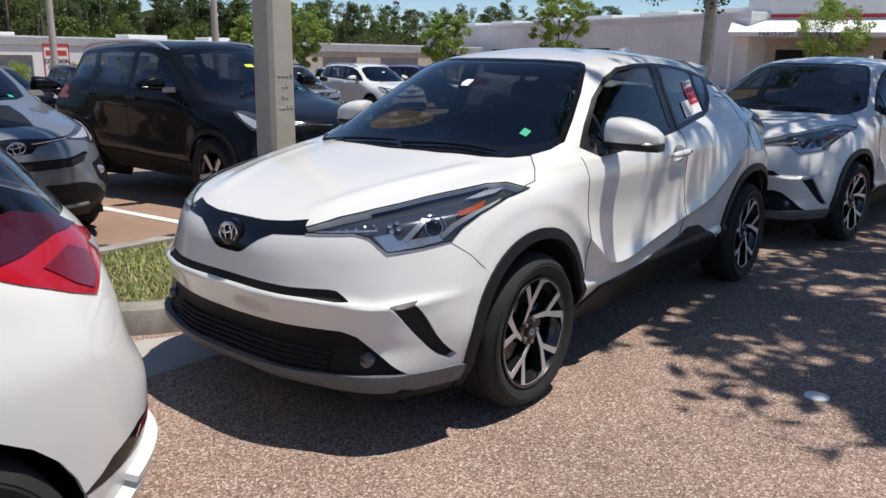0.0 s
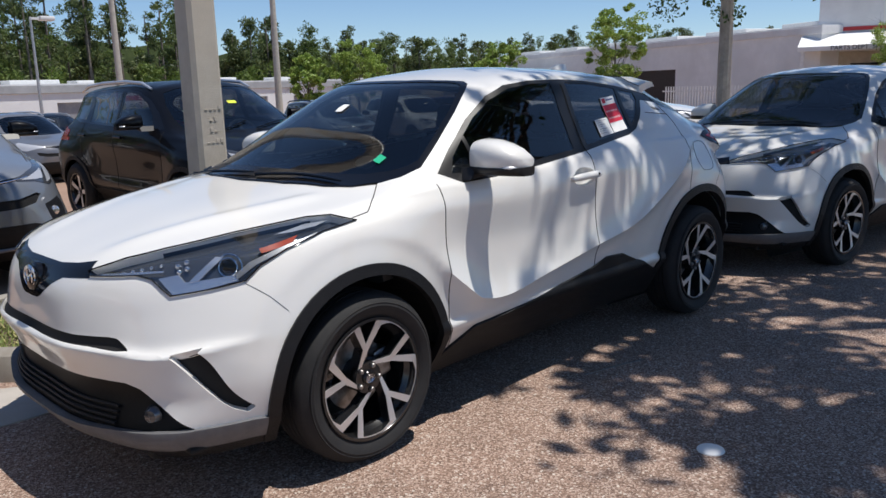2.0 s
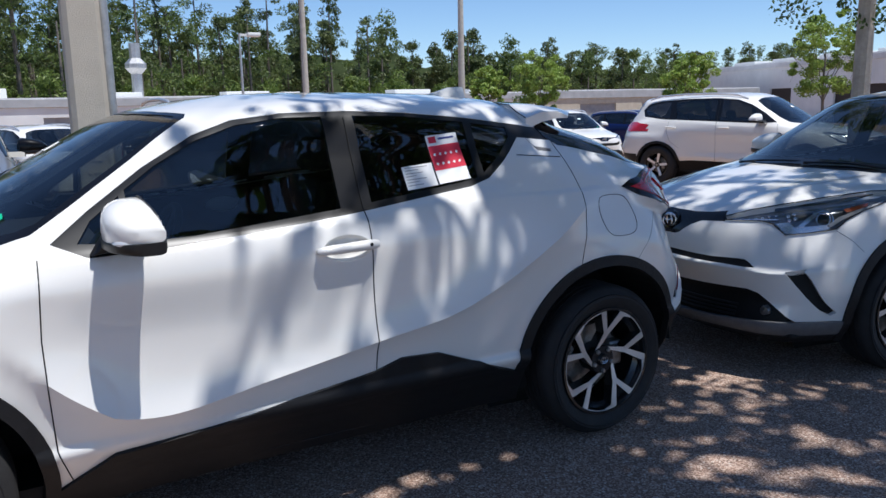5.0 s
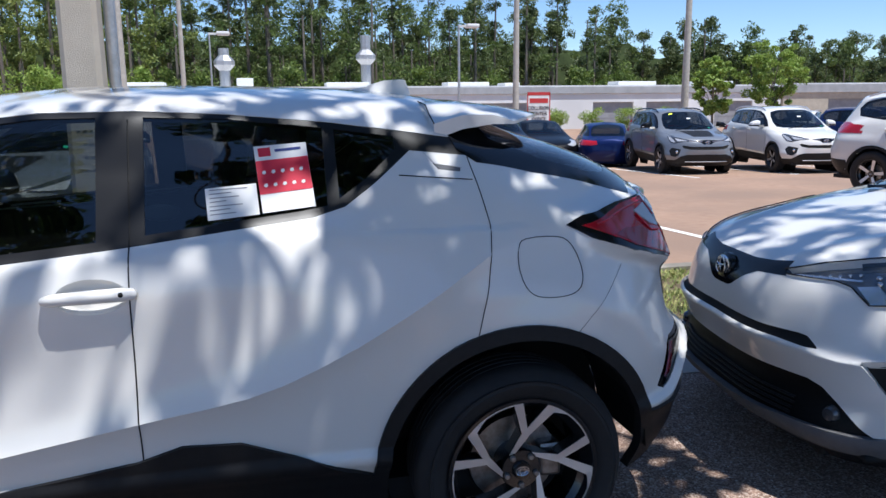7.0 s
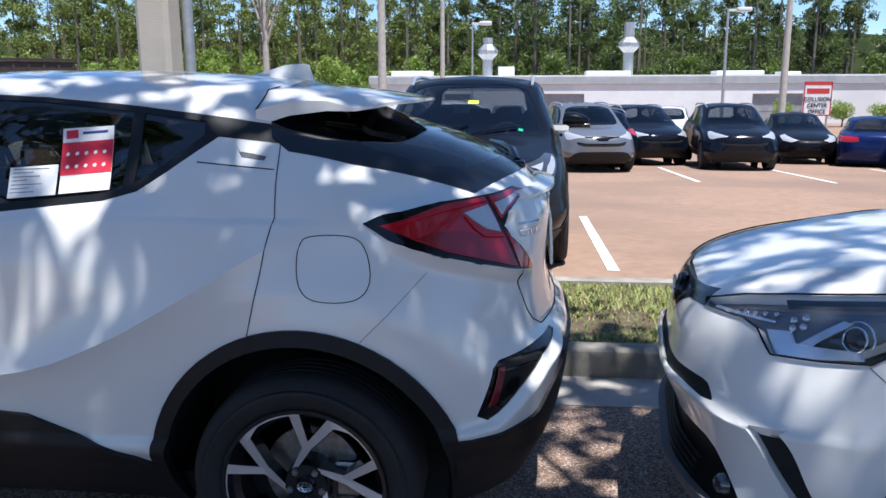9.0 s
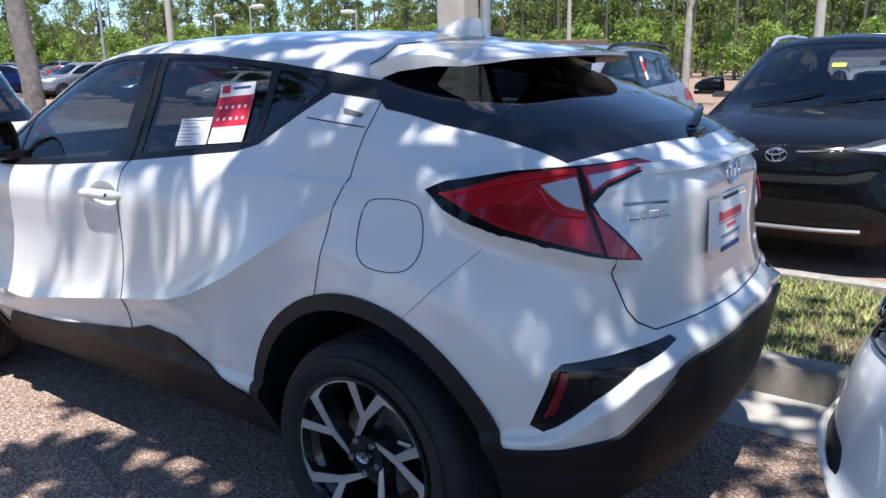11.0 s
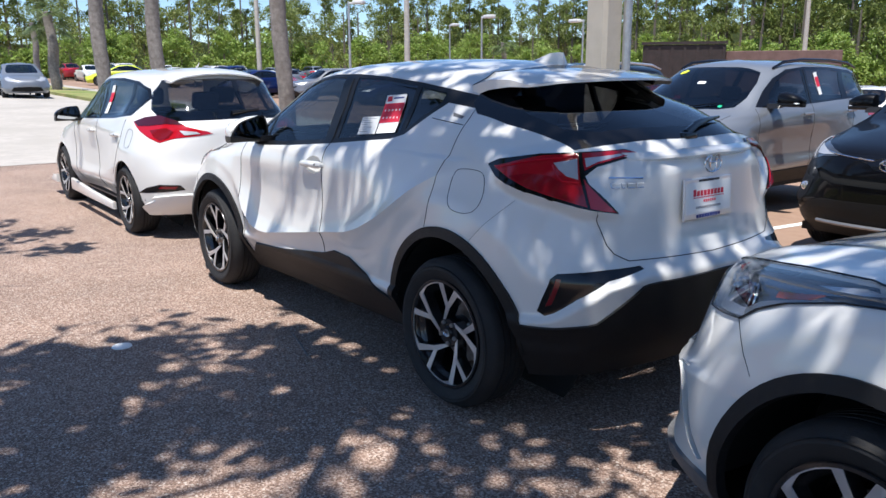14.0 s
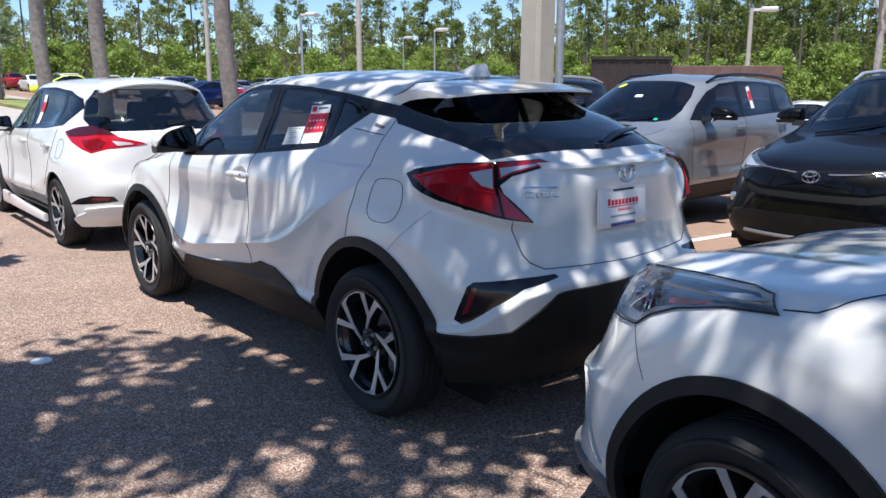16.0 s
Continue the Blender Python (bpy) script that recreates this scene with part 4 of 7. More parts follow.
TAIL_LAMP = [(1.440, 1.093), (1.497, 1.117), (1.659, 1.142), (1.807, 1.152), (1.977, 1.158), (2.05, 1.139), (1.966, 1.123), (1.867, 1.100), (1.826, 1.067), (1.842, 1.033), (1.895, .982), (1.952, .921), (1.841, .942), (1.7055, .977), (1.580, 1.012), (1.485, 1.052)]


def shrink(outline, k=.86, c=None):
    cx = c[0] if c else sum(p[0] for p in outline) / len(outline)
    cy = c[1] if c else sum(p[1] for p in outline) / len(outline)
    return [(cx + (a - cx) * k, cy + (b - cy) * k) for a, b in outline]


def patch(tree, name, outline, view, lift, material, parent, s=1, label="", thick=.006):
    """A small formed piece laid on the skin: the outline filled, lifted and given an edge."""
    bm = bmesh.new()
    pts = dense(outline, .02)
    vs = [bm.verts.new((a, b, 0)) for a, b in pts]
    f = bm.faces.new(vs)
    bmesh.ops.triangulate(bm, faces=[f])
    for _ in range(2):
        es = [e for e in bm.edges if e.calc_length() > .05]
        if es:
            bmesh.ops.subdivide_edges(bm, edges=es, cuts=1)
            bmesh.ops.triangulate(bm, faces=bm.faces)
    flat = [(v.co.x, v.co.y) for v in bm.verts]
    for v, (a, b) in zip(list(bm.verts), flat):
        p = on_skin(tree, [(a, b)], view, lift, s)
        if p:
            v.co = p[0]
        else:
            v.co = (0, 0, -100)
    bad = [v for v in bm.verts if v.co.z < -50]
    bmesh.ops.delete(bm, geom=bad, context="VERTS")
    bm.normal_update()
    ext = bmesh.ops.extrude_edge_only(bm, edges=[e for e in bm.edges if e.is_boundary])
    c = sum((v.co for v in bm.verts), Vector()) / max(1, len(bm.verts))
    for v in [g for g in ext["geom"] if isinstance(g, bmesh.types.BMVert)]:
        v.co = v.co + (Vector((1.3, 0, .7)) - v.co).normalized() * thick
    bmesh.ops.recalc_face_normals(bm, faces=bm.faces)
    return part(name, bm, material, parent, label, True)


def lamp_front(tree, lamp, s):
    """Headlamp insides: chrome chevron, projector, light strip, amber reflector and rim lines."""
    L = lamp
    edge = bmesh.new()
    p = on_skin(tree, dense(HEADLAMP, .03), 45, .005, s)
    tube(edge, p + [p[0]], .0030, 5)
    part("lamp_edge", edge, GLOSSBLACK, L)
    patch(tree, "chrome_chevron", [(-.062, .828), (-.008, .774), (.10, .786), (.205, .806), (.195, .826), (.07, .814), (.03, .812), (.006, .838)], 45, -.016, REFLECTOR, L, s)
    patch(tree, "chrome_blade", [(.045, .812), (.075, .812), (.150, .884), (.125, .889)], 45, -.012, REFLECTOR, L, s)
    patch(tree, "light_strip", [(-.29, .831), (-.13, .842), (-.05, .846), (-.05, .852), (-.14, .849), (-.28, .839)], 45, -.014, REFLECTOR, L, s)
    patch(tree, "amber_reflector", [(.265, .903), (.33, .919), (.385, .934), (.375, .915), (.33, .899), (.278, .887)], 45, -.012, AMBER, L, s)
    # painted highlight: a pale sliver under the cover's upper edge
    patch(tree, "upper_glint", [(.30, .940), (.40, .962), (.48, .967), (.44, .955), (.36, .944)], 45, -.014, LAMPCLEAR, L, s)
    patch(tree, "outer_rim", [(.205, .812), (.26, .850), (.34, .886), (.45, .928), (.455, .937), (.33, .898), (.24, .862), (.195, .826)], 45, -.012, RIMGREY, L, s)
    c = on_skin(tree, [(.172, .853)], 45, -.020, s)[0]
    n = Vector((-.72, -.62 * s, .25)).normalized()
    m = Matrix.Translation(c) @ n.to_track_quat("-Y", "Z").to_matrix().to_4x4()
    bm = lathe([(.0001, -.016), (.015, -.014), (.027, -.004), (.029, .006)], 24)
    bm.transform(m)
    part("projector_lens", bm, GLOSSBLACK, L, smooth=True)
    for r, d in ((.032, -.005), (.046, .006)):
        bm = bmesh.new()
        tube(bm, [m @ Vector((r * math.cos(t), d, r * math.sin(t))) for t in [2 * math.pi * k / 28 for k in range(29)]], .0032, 6)
        part("projector_ring", bm, CHROME, L)
    spots = [(-.23 + .034 * k, .840 + .0062 * k) for k in range(6)] + [(.0, .868), (.028, .880), (.008, .848), (.034, .858)]
    for k, q in enumerate(spots):
        c = on_skin(tree, [q], 45, -.022, s)[0]
        bm = bmesh.new()
        bmesh.ops.create_uvsphere(bm, u_segments=10, v_segments=8, radius=.007 if k < 6 else .0105, matrix=Matrix.Translation(c))
        part("led", bm, CHROME, L, smooth=True)


def lamp_rear(tree, lamp, s):
    """Tail lamp: red light guide, dark red field, clear cells and the split to the tailgate."""
    L = lamp
    patch(tree, "red_field", [(1.470, 1.088), (1.56, 1.113), (1.66, 1.135), (1.797, 1.146), (1.803, 1.06), (1.832, .953), (1.705, .987), (1.60, 1.017), (1.53, 1.05)], -45, .009, REDLENS, L, s)
    patch(tree, "dark_field", [(1.53, 1.056), (1.60, 1.068), (1.69, 1.062), (1.735, 1.040), (1.80, 1.030), (1.832, .956), (1.705, .990), (1.60, 1.020)], -45, .0105, DEEPRED, L, s)
    patch(tree, "clear_cell", [(1.705, 1.108), (1.793, 1.124), (1.798, 1.052), (1.755, 1.062), (1.725, 1.085)], -45, .012, LAMPCLEAR, L, s)
    patch(tree, "red_edge", [(1.812, 1.146), (1.975, 1.153), (2.04, 1.141), (1.98, 1.130), (1.87, 1.107), (1.822, 1.085)], -45, .010, REDLENS, L, s)
    patch(tree, "clear_cell", [(1.822, 1.126), (1.955, 1.138), (1.97, 1.133), (1.868, 1.112), (1.828, 1.094)], -45, .013, LAMPCLEAR, L, s)
    for pts in ([(1.50, 1.088), (1.58, 1.106), (1.68, 1.122), (1.79, 1.134)], [(1.700, 1.100), (1.712, 1.070), (1.735, 1.045), (1.80, 1.040)]):
        part("light_guide", tube(bmesh.new(), on_skin(tree, dense(pts, .03, False), -45, .0125, s), .0035, 6), GUIDE, L)
    patch(tree, "red_foot", [(1.818, 1.055), (1.845, 1.022), (1.893, .974), (1.945, .926), (1.845, .947)], -45, .010, REDLENS, L, s)
    patch(tree, "reflector", [(.742, .68), (.755, .68), (.782, .57), (.768, .58)], "rear", .006, DARKRED, L, s)


def handle_flush(tree, car, s):
    p = patch(tree, "rear_door_handle", [(2.39, 1.318), (2.50, 1.298), (2.505, 1.268), (2.42, 1.282)], "side", .004, WHITE, car, s)
    patch(tree, "handle_recess", [(2.415, 1.285), (2.50, 1.271), (2.497, 1.259), (2.43, 1.268)], "side", .002, LIP, p, s)


def tail_details(tree, car):
    """Plate in its frame, badges, rear wiper and the tailgate's ledge."""
    base = on_skin(tree, [(.0, .95)], "rear")[0]
    tilt = pose(base.x + .016, -.035, .948, 0, -3, 0)
    bm = prism(bmesh.new(), [(-.165, -.085), (.165, -.085), (.165, .085), (-.165, .085)], -.006, .004, "x", tilt, .004)
    pl = part("plate_frame", bm, SATIN, car, "chrome frame with a white dealer plate")
    part("plate", prism(bmesh.new(), [(-.155, -.060), (.155, -.060), (.155, .068), (-.155, .068)], .004, .0055, "x", tilt), PAPER, pl)
    bars = [(-.105 + .0236 * k, .012, -.105 + .0236 * k + .018, .040 if k == 0 else .034, REDPAPER) for k in range(9)]
    bars += [(-.105, .004, .105, .007, REDPAPER)] + [(-.035 + .0145 * k, -.016, -.035 + .0145 * k + .010, -.005, REDPAPER) for k in range(6)]
    bars += [(-.085 + .0095 * k, -.040, -.085 + .0095 * k + .0065, -.031, GREYINK) for k in range(18)]
    bars += [(-.068 + .0118 * k, .070, -.068 + .0118 * k + .009, .079, INK) for k in range(12)] + [(-.082 + .0186 * k, -.079, -.082 + .0186 * k + .014, -.065, BLUEINK) for k in range(9)]
    for a, b, c, d, m in bars:
        part("plate_print", prism(bmesh.new(), [(a, b), (c, b), (c, d), (a, d)], .005, .0064, "x", tilt), m, pl)
    e = on_skin(tree, [(.0, 1.092)], "rear")[0]
    part("tail_badge", badge_rings(bmesh.new(), pose(e.x + .006, 0, 1.090, 0, 0, 90), .92), CHROME, car)
    for k, (a, w) in enumerate(((-.52, .03), (-.483, .012), (-.462, .03), (-.425, .03))):
        p = on_skin(tree, [(-a, 1.018), (-a - w, 1.018), (-a - w, 1.036), (-a, 1.036)], "rear", .004)
        bm = bmesh.new()
        tube(bm, p[:2], .0022, 5), tube(bm, p[2:], .0022, 5), tube(bm, [p[0], p[3]], .0024, 5)
        part("model_badge", bm, CHROME, car)
    p = on_skin(tree, [(.52, 1.056), (.40, 1.054)], "rear", .003)
    part("dealer_badge", tube(bmesh.new(), p, .0045, 6), CHROME, car)
    bm = bmesh.new()
    tube(bm, [(3.225, -.04, 1.205), (3.205, .06, 1.240), (3.165, .20, 1.252), (3.11, .36, 1.255)], [.017, .015, .012, .006], 8)
    box(bm, (3.195, -.08, 1.175), (3.255, .01, 1.212), .012)
    part("rear_wiper", bm, GLOSSBLACK, car, smooth=True)
    # ledge lip over the tailgate
    bm = bmesh.new()
    rows = []
    for k in range(-12, 13):
        u = k / 12 * .45
        tp = 1 - .9 * (abs(k) / 12) ** 4
        x = 3.285 - .35 * u * u
        rows.append([bm.verts.new(q) for q in ((x - .05, u, 1.150 - .02 * (1 - tp)), (x + .035 * tp, u, 1.158 - .02 * abs(u)), (x + .075 * tp, u, 1.145 - .03 * abs(u)), (x + .078 * tp, u, 1.135 - .03 * abs(u)), (x + .03 * tp, u, 1.105))])
    for A, B in zip(rows, rows[1:]):
        for k in range(4):
            bm.faces.new((A[k], A[k + 1], B[k + 1], B[k]))
    bmesh.ops.recalc_face_normals(bm, faces=bm.faces)
    part("tailgate_ledge", bm, WHITE, car, smooth=True)
    for s in (-1, 1):
        bm = bmesh.new()
        tube(bm, [(2.70, s * .40, 1.405), (2.62, s * .385, 1.43)], .012, 6)
        part("spoiler_strut", bm, GLOSSBLACK, car)


def wipers(tree, car):
    for a, b in (((.075, .05), (.165, .54)), ((.06, -.48), (.095, .0))):
        p = [on_skin(tree, [(a[0] + (b[0] - a[0]) * k / 8, abs(a[1] + (b[1] - a[1]) * k / 8))], "top", .012, 1 if a[1] + (b[1] - a[1]) * k / 8 > 0 else -1) for k in range(9)]
        p = [q[0] for q in p if q]
        part("wiper", tube(bmesh.new(), p, [.010] + [.007] * (len(p) - 2) + [.004], 6), GLOSSBLACK, car)
    bm = bmesh.new()
    p = on_skin(tree, dense([(.03, .001), (.05, .30), (.11, .50), (.17, .60), (.25, .665)], .03, False), "top", .001)
    tube(bm, [Vector((q.x, -q.y, q.z)) for q in p[::-1]] + p[1:], .006, 6)
    part("cowl_seal", bm, GLOSSBLACK, car)


def sheet_at(tree, pts, view, lift, name, material, parent, s=1):
    return patch(tree, name, pts, view, lift, material, parent, s, "", .001)


def papers(tree, car):
    """Window papers behind the glass and tags on the windscreen."""
    brochure = sheet_at(tree, [(1.893, 1.163), (2.045, 1.176), (2.028, 1.358), (1.876, 1.348)], "side", .001, "window_sticker", PAPER, car)
    tagged(brochure, "white and red dealer leaflet on the rear window")
    sheet_at(tree, [(1.888, 1.213), (2.040, 1.226), (2.031, 1.318), (1.880, 1.306)], "side", .0024, "red_panel", REDPAPER, brochure)
    sheet_at(tree, [(1.890, 1.318), (1.925, 1.321), (1.922, 1.345), (1.887, 1.342)], "side", .0024, "red_mark", REDPAPER, brochure)
    for k in range(5):
        for r in range(2):
            x, z = 1.900 - .004 * r + .027 * k, 1.232 + .036 * r + .002 * k
            sheet_at(tree, [(x, z + .004), (x + .006, z), (x + .012, z + .004), (x + .010, z + .011), (x + .003, z + .010)], "side", .0036, "pictogram", PAPER, brochure)
    sheet_at(tree, [(1.937, 1.332), (2.012, 1.338), (2.011, 1.345), (1.936, 1.339)], "side", .0024, "text_bar", BLUEINK, brochure)
    form = sheet_at(tree, [(1.742, 1.150), (1.884, 1.161), (1.878, 1.246), (1.736, 1.236)], "side", .001, "window_sticker", PAPER, car)
    tagged(form, "white printed form on the rear window")
    for k in range(7):
        z = 1.230 - .011 * k
        sheet_at(tree, [(1.748, z), (1.748 + (.105, .06, .08, .045, .09, .055, .07)[k], z + .004), (1.748 + (.105, .06, .08, .045, .09, .055, .07)[k], z + .006), (1.748, z + .002)], "side", .0024, "text_bar", GREYINK, form)
    for nm, c, h, m in (("windscreen_tag", (.585, .01), (.028, .055), PAPER), ("green_tag", (.365, .555), (.022, .019), GREENTAG)):
        q = [(c[0] - h[0], c[1] - h[1]), (c[0] + h[0], c[1] - h[1]), (c[0] + h[0], c[1] + h[1]), (c[0] - h[0], c[1] + h[1])]
        sheet_at(tree, [(a, b) for a, b in q], "top", .002, nm, m, car)


def handle(tree, car, x, z, s):
    """A pull handle across an oval cup sunk into the door skin."""
    bm = bmesh.new()
    rings = []
    n = 28
    for sc, dp in ((1.03, -.0005), (1.0, .002), (.90, .013), (.70, .020), (.40, .023), (.08, .024)):
        pts = [(x + .092 * sc * math.cos(k * 2 * math.pi / n), z + .047 * sc * math.sin(k * 2 * math.pi / n)) for k in range(n)]
        rings.append([bm.verts.new(on_skin(tree, [p], "side", -dp, s)[0]) for p in pts])
    for A, B in zip(rings, rings[1:]):
        for k in range(n):
            bm.faces.new((A[k], A[(k + 1) % n], B[(k + 1) % n], B[k]))
    bm.faces.new(rings[-1])
    part("handle_cup", bm, WHITE, car, "", True)
    us = [-.112, -.098, -.06, 0, .05, .085, .104]
    p = on_skin(tree, [(x + u, z + .002 + .03 * u) for u in us], "side", .016, s)
    q = on_skin(tree, [(x + us[0], z), (x + us[-1], z + .005)], "side", -.004, s)
    bm = tube(bmesh.new(), [q[0]] + p + [q[1]], [.009, .012, .016, .018, .0185, .019, .019, .016, .012], 12)
    grip = part("door_handle", bm, WHITE, car, "", True)
    k = on_skin(tree, [(x + .078, z + .005)], "side", .0325, s)[0]
    bm = bmesh.new()
    bmesh.ops.create_uvsphere(bm, u_segments=12, v_segments=8, radius=.007, matrix=Matrix.Translation(k))
    part("key_hole", bm, DARK, grip, "", True)


def spoiler(car):
    """The roof's trailing blade: white above, black beneath."""
    top = [(2.44, .535, 1.448, .050), (2.60, .525, 1.452, .045), (2.78, .50, 1.440, .030), (2.91, .47, 1.418, .010)]
    us = [k / 10 for k in range(-10, 11)]

    def grid(bm, sink):
        rows = []
        for x, w, z, th in top:
            row = []
            for u in us:
                zz = z + .035 * (1 - u * u) * (1.0 if x < 2.5 else .75 if x < 2.7 else .42) - max(.012, .045 - .15 * max(0, x - 2.45)) * max(0, abs(u) - .8) / .2
                xx = x - (.15 * u ** 4 + .03 * u * u) * (x - 2.44) / .47
                row.append(bm.verts.new((xx, u * w * (1.04 if abs(u) > .95 else 1), zz - th * sink)))
            rows.append(row)
        return rows
    bm = bmesh.new()
    rows, low = grid(bm, 0), grid(bm, 1)
    n = len(us) - 1
    for A, B in zip(rows, rows[1:]):
        for k in range(n):
            bm.faces.new((A[k], A[k + 1], B[k + 1], B[k]))
    for k in range(n):
        bm.faces.new((rows[-1][k], rows[-1][k + 1], low[-1][k + 1], low[-1][k]))
        bm.faces.new((rows[0][k + 1], rows[0][k], low[0][k], low[0][k + 1]))
    for k in (0, n):
        for i in range(len(top) - 1):
            bm.faces.new((rows[i][k], rows[i + 1][k], low[i + 1][k], low[i][k]))
    bmesh.ops.recalc_face_normals(bm, faces=bm.faces)
    line_at = [v.co + Vector((0, 0, .001)) for v in rows[0]]
    ub = bmesh.new()
    dn = grid(ub, 1)
    for A, B in zip(dn, dn[1:]):
        for k in range(n):
            ub.faces.new((B[k], B[k + 1], A[k + 1], A[k]))
    sp = part("roof_spoiler", bm, WHITE, car, "white roof spoiler", True)
    part("spoiler_underside", ub, SEAL, sp, "black spoiler underside", True)
    part("panel_gap", tube(bmesh.new(), line_at, .0022, 5), DARK, sp)


# ---- other cars ----
SUV = warp([(-.78, .26), (-.88, .36), (-.92, .50), (-.93, .64), (-.92, .78), (-.85, .90), (-.40, 1.02), (.12, 1.10), (.52, 1.34), (.90, 1.56), (1.05, 1.61), (1.35, 1.645)],
           [(3.48, .32), (3.58, .44), (3.64, .56), (3.66, .68), (3.62, .80), (3.60, .92), (3.58, 1.06), (3.52, 1.14), (3.40, 1.36), (3.24, 1.56), (3.05, 1.605), (2.85, 1.63)],
           [1.0, 1.01, 1.02, 1.02, 1.03, 1.04, 1.05, 1.05, 1.07, 1.08, 1.06, 1.0],
           [.24, .36, .50, .62, .78, .93, 1.06, 1.13, 1.36, 1.565, 1.61, 1.645])
HATCH = warp([(-.80, .18), (-.88, .26), (-.90, .38), (-.91, .50), (-.88, .62), (-.80, .74), (-.35, .88), (.15, .98), (.62, 1.21), (1.05, 1.43), (1.2, 1.485), (1.45, 1.52)],
             [(3.20, .24), (3.30, .34), (3.34, .46), (3.35, .57), (3.31, .70), (3.28, .84), (3.26, .97), (3.20, 1.06), (3.04, 1.26), (2.86, 1.435), (2.72, 1.482), (2.52, 1.508)],
             [1.0, .98, .97, .965, .965, .97, .98, .985, .99, 1.02, 1.0, 1.0],
             [.20, .30, .42, .54, .68, .84, .95, .995, 1.22, 1.43, 1.482, 1.515])
SEDAN = warp([(-.80, .20), (-.90, .28), (-.93, .40), (-.94, .50), (-.92, .62), (-.84, .72), (-.35, .86), (.25, .96), (.72, 1.18), (1.15, 1.36), (1.3, 1.40), (1.55, 1.44)],
             [(3.55, .24), (3.66, .34), (3.70, .46), (3.71, .60), (3.70, .74), (3.68, .88), (3.60, 1.00), (3.05, 1.04), (2.80, 1.20), (2.50, 1.36), (2.35, 1.40), (2.2, 1.43)],
             [1.0, 1.0, 1.0, 1.0, 1.0, 1.0, 1.0, 1.0, 1.0, 1.02, 1.0, 1.0],
             [.20, .30, .42, .54, .68, .82, .92, .975, 1.17, 1.36, 1.40, 1.435])


def suv(name, coat, label, fine=True, rails=True):
    """The five-door sport utility with a broad nose, dark bumper and roof rails."""
    car = new(name)
    tagged(car, label, "car", "sport utilities on the lot")
    b = Body(SUV, 7 if fine else 4, 5 if fine else 3)
    side_only = lambda c: c.y < -.45
    fr = lambda c: c.x < -.2
    b.cut("cladding", [(.2, .1), (.35, .42), (.6, .44), (2.0, .46), (2.25, .44), (2.4, .1)], "side", None, side_only)
    b.cut("bumper_black", [(-.1, .545), (.50, .535), (.62, .50), (.74, .40), (.98, .38), (.98, .10), (-.1, .10)], "front", None, fr)
    b.cut("rear_black", [(-.1, .58), (.98, .55), (.98, .1), (-.1, .1)], "rear", None, lambda c: c.x > 3.1)
    b.cut("upper_slot", [(-.1, .735), (.40, .735), (.56, .765), (.60, .75), (.55, .69), (.42, .665), (-.1, .655)], "front", None, fr)
    b.cut("nose_strip", [(-.1, .905), (.30, .885), (.55, .905), (.55, .885), (.30, .86), (.16, .835), (.10, .79), (-.1, .785)], "front", None, fr)
    b.cut("headlight", [(-.30, .885), (-.10, .925), (.12, .955), (.33, .985), (.40, .97), (.31, .895), (.20, .815), (.08, .80), (-.12, .85), (-.28, .865)], 45, None, lambda c: c.x < .1)
    for k, x in enumerate((0, 2.66)):
        if fine:
            b.cut("arch_trim_%d" % k, ring(x, .355, .445, 32), "side", None, side_only)
        b.cut("gone", ring(x, .355, .40, 28), "side", None, side_only)
    dlo = [(.52, 1.14), (.75, 1.30), (1.0, 1.44), (1.25, 1.53), (1.6, 1.56), (2.2, 1.555), (2.75, 1.52), (3.02, 1.46), (3.12, 1.36), (3.05, 1.24), (2.6, 1.19), (1.6, 1.155), (.8, 1.125)]
    b.cut("window_trim", dlo, "side", None, lambda c: c.y < -.4)
    for k, o in enumerate(([(.72, 1.155), (1.50, 1.18), (1.50, 1.535), (1.25, 1.50), (1.0, 1.40), (.80, 1.27)], [(1.60, 1.185), (2.35, 1.20), (2.42, 1.50), (2.2, 1.53), (1.60, 1.535)], [(2.48, 1.215), (2.95, 1.255), (3.06, 1.35), (2.97, 1.44), (2.72, 1.49), (2.53, 1.50)])):
        b.cut("side_glass_%d" % k, o, "side", ["window_trim"])
    b.cut("windscreen", [(.14, -.1), (.16, .30), (.24, .52), (.36, .64), (.55, .655), (.80, .61), (.96, .545), (.95, .40), (.91, .2), (.90, -.1)], "top", ["body"], lambda c: c.x < 1.4)
    b.cut("back_glass", [(-.1, 1.20), (.50, 1.20), (.56, 1.26), (.52, 1.46), (.45, 1.52), (-.1, 1.535)], "rear", ["body"], lambda c: c.x > 2.9)
    b.cut("tail_lamp", [(.50, 1.13), (.70, 1.14), (.86, 1.10), (.92, .98), (.74, .96), (.52, 1.02)], "rear", ["body"], lambda c: c.x > 2.9)
    b.cut("bonnet", [(-.95, -.1), (-.82, .40), (-.60, .58), (-.35, .66), (.0, .73), (.16, .72), (.22, .62), (.14, .45), (.10, -.1)], "top", ["body"], lambda c: c.x < .4 and c.z > .86)
    b.ready()
    tree = bvh(b.bm)
    b.make("body", coat, car, "", 0, .012)
    b.make("bonnet", coat, car, "", 0, .012)
    b.make("bumper_black", CLAD, car, "black lower bumper", .006, .02)
    b.make("rear_black", CLAD, car, "", .006, .02)
    b.make("upper_slot", DARK, car, "", -.01, 0)
    b.make("nose_strip", GLOSSBLACK, car, "", .002, .01)
    b.make("windscreen", SHIELD, car, "", -.003, 0)
    b.make("back_glass", TINTB, car, "", -.003, 0)
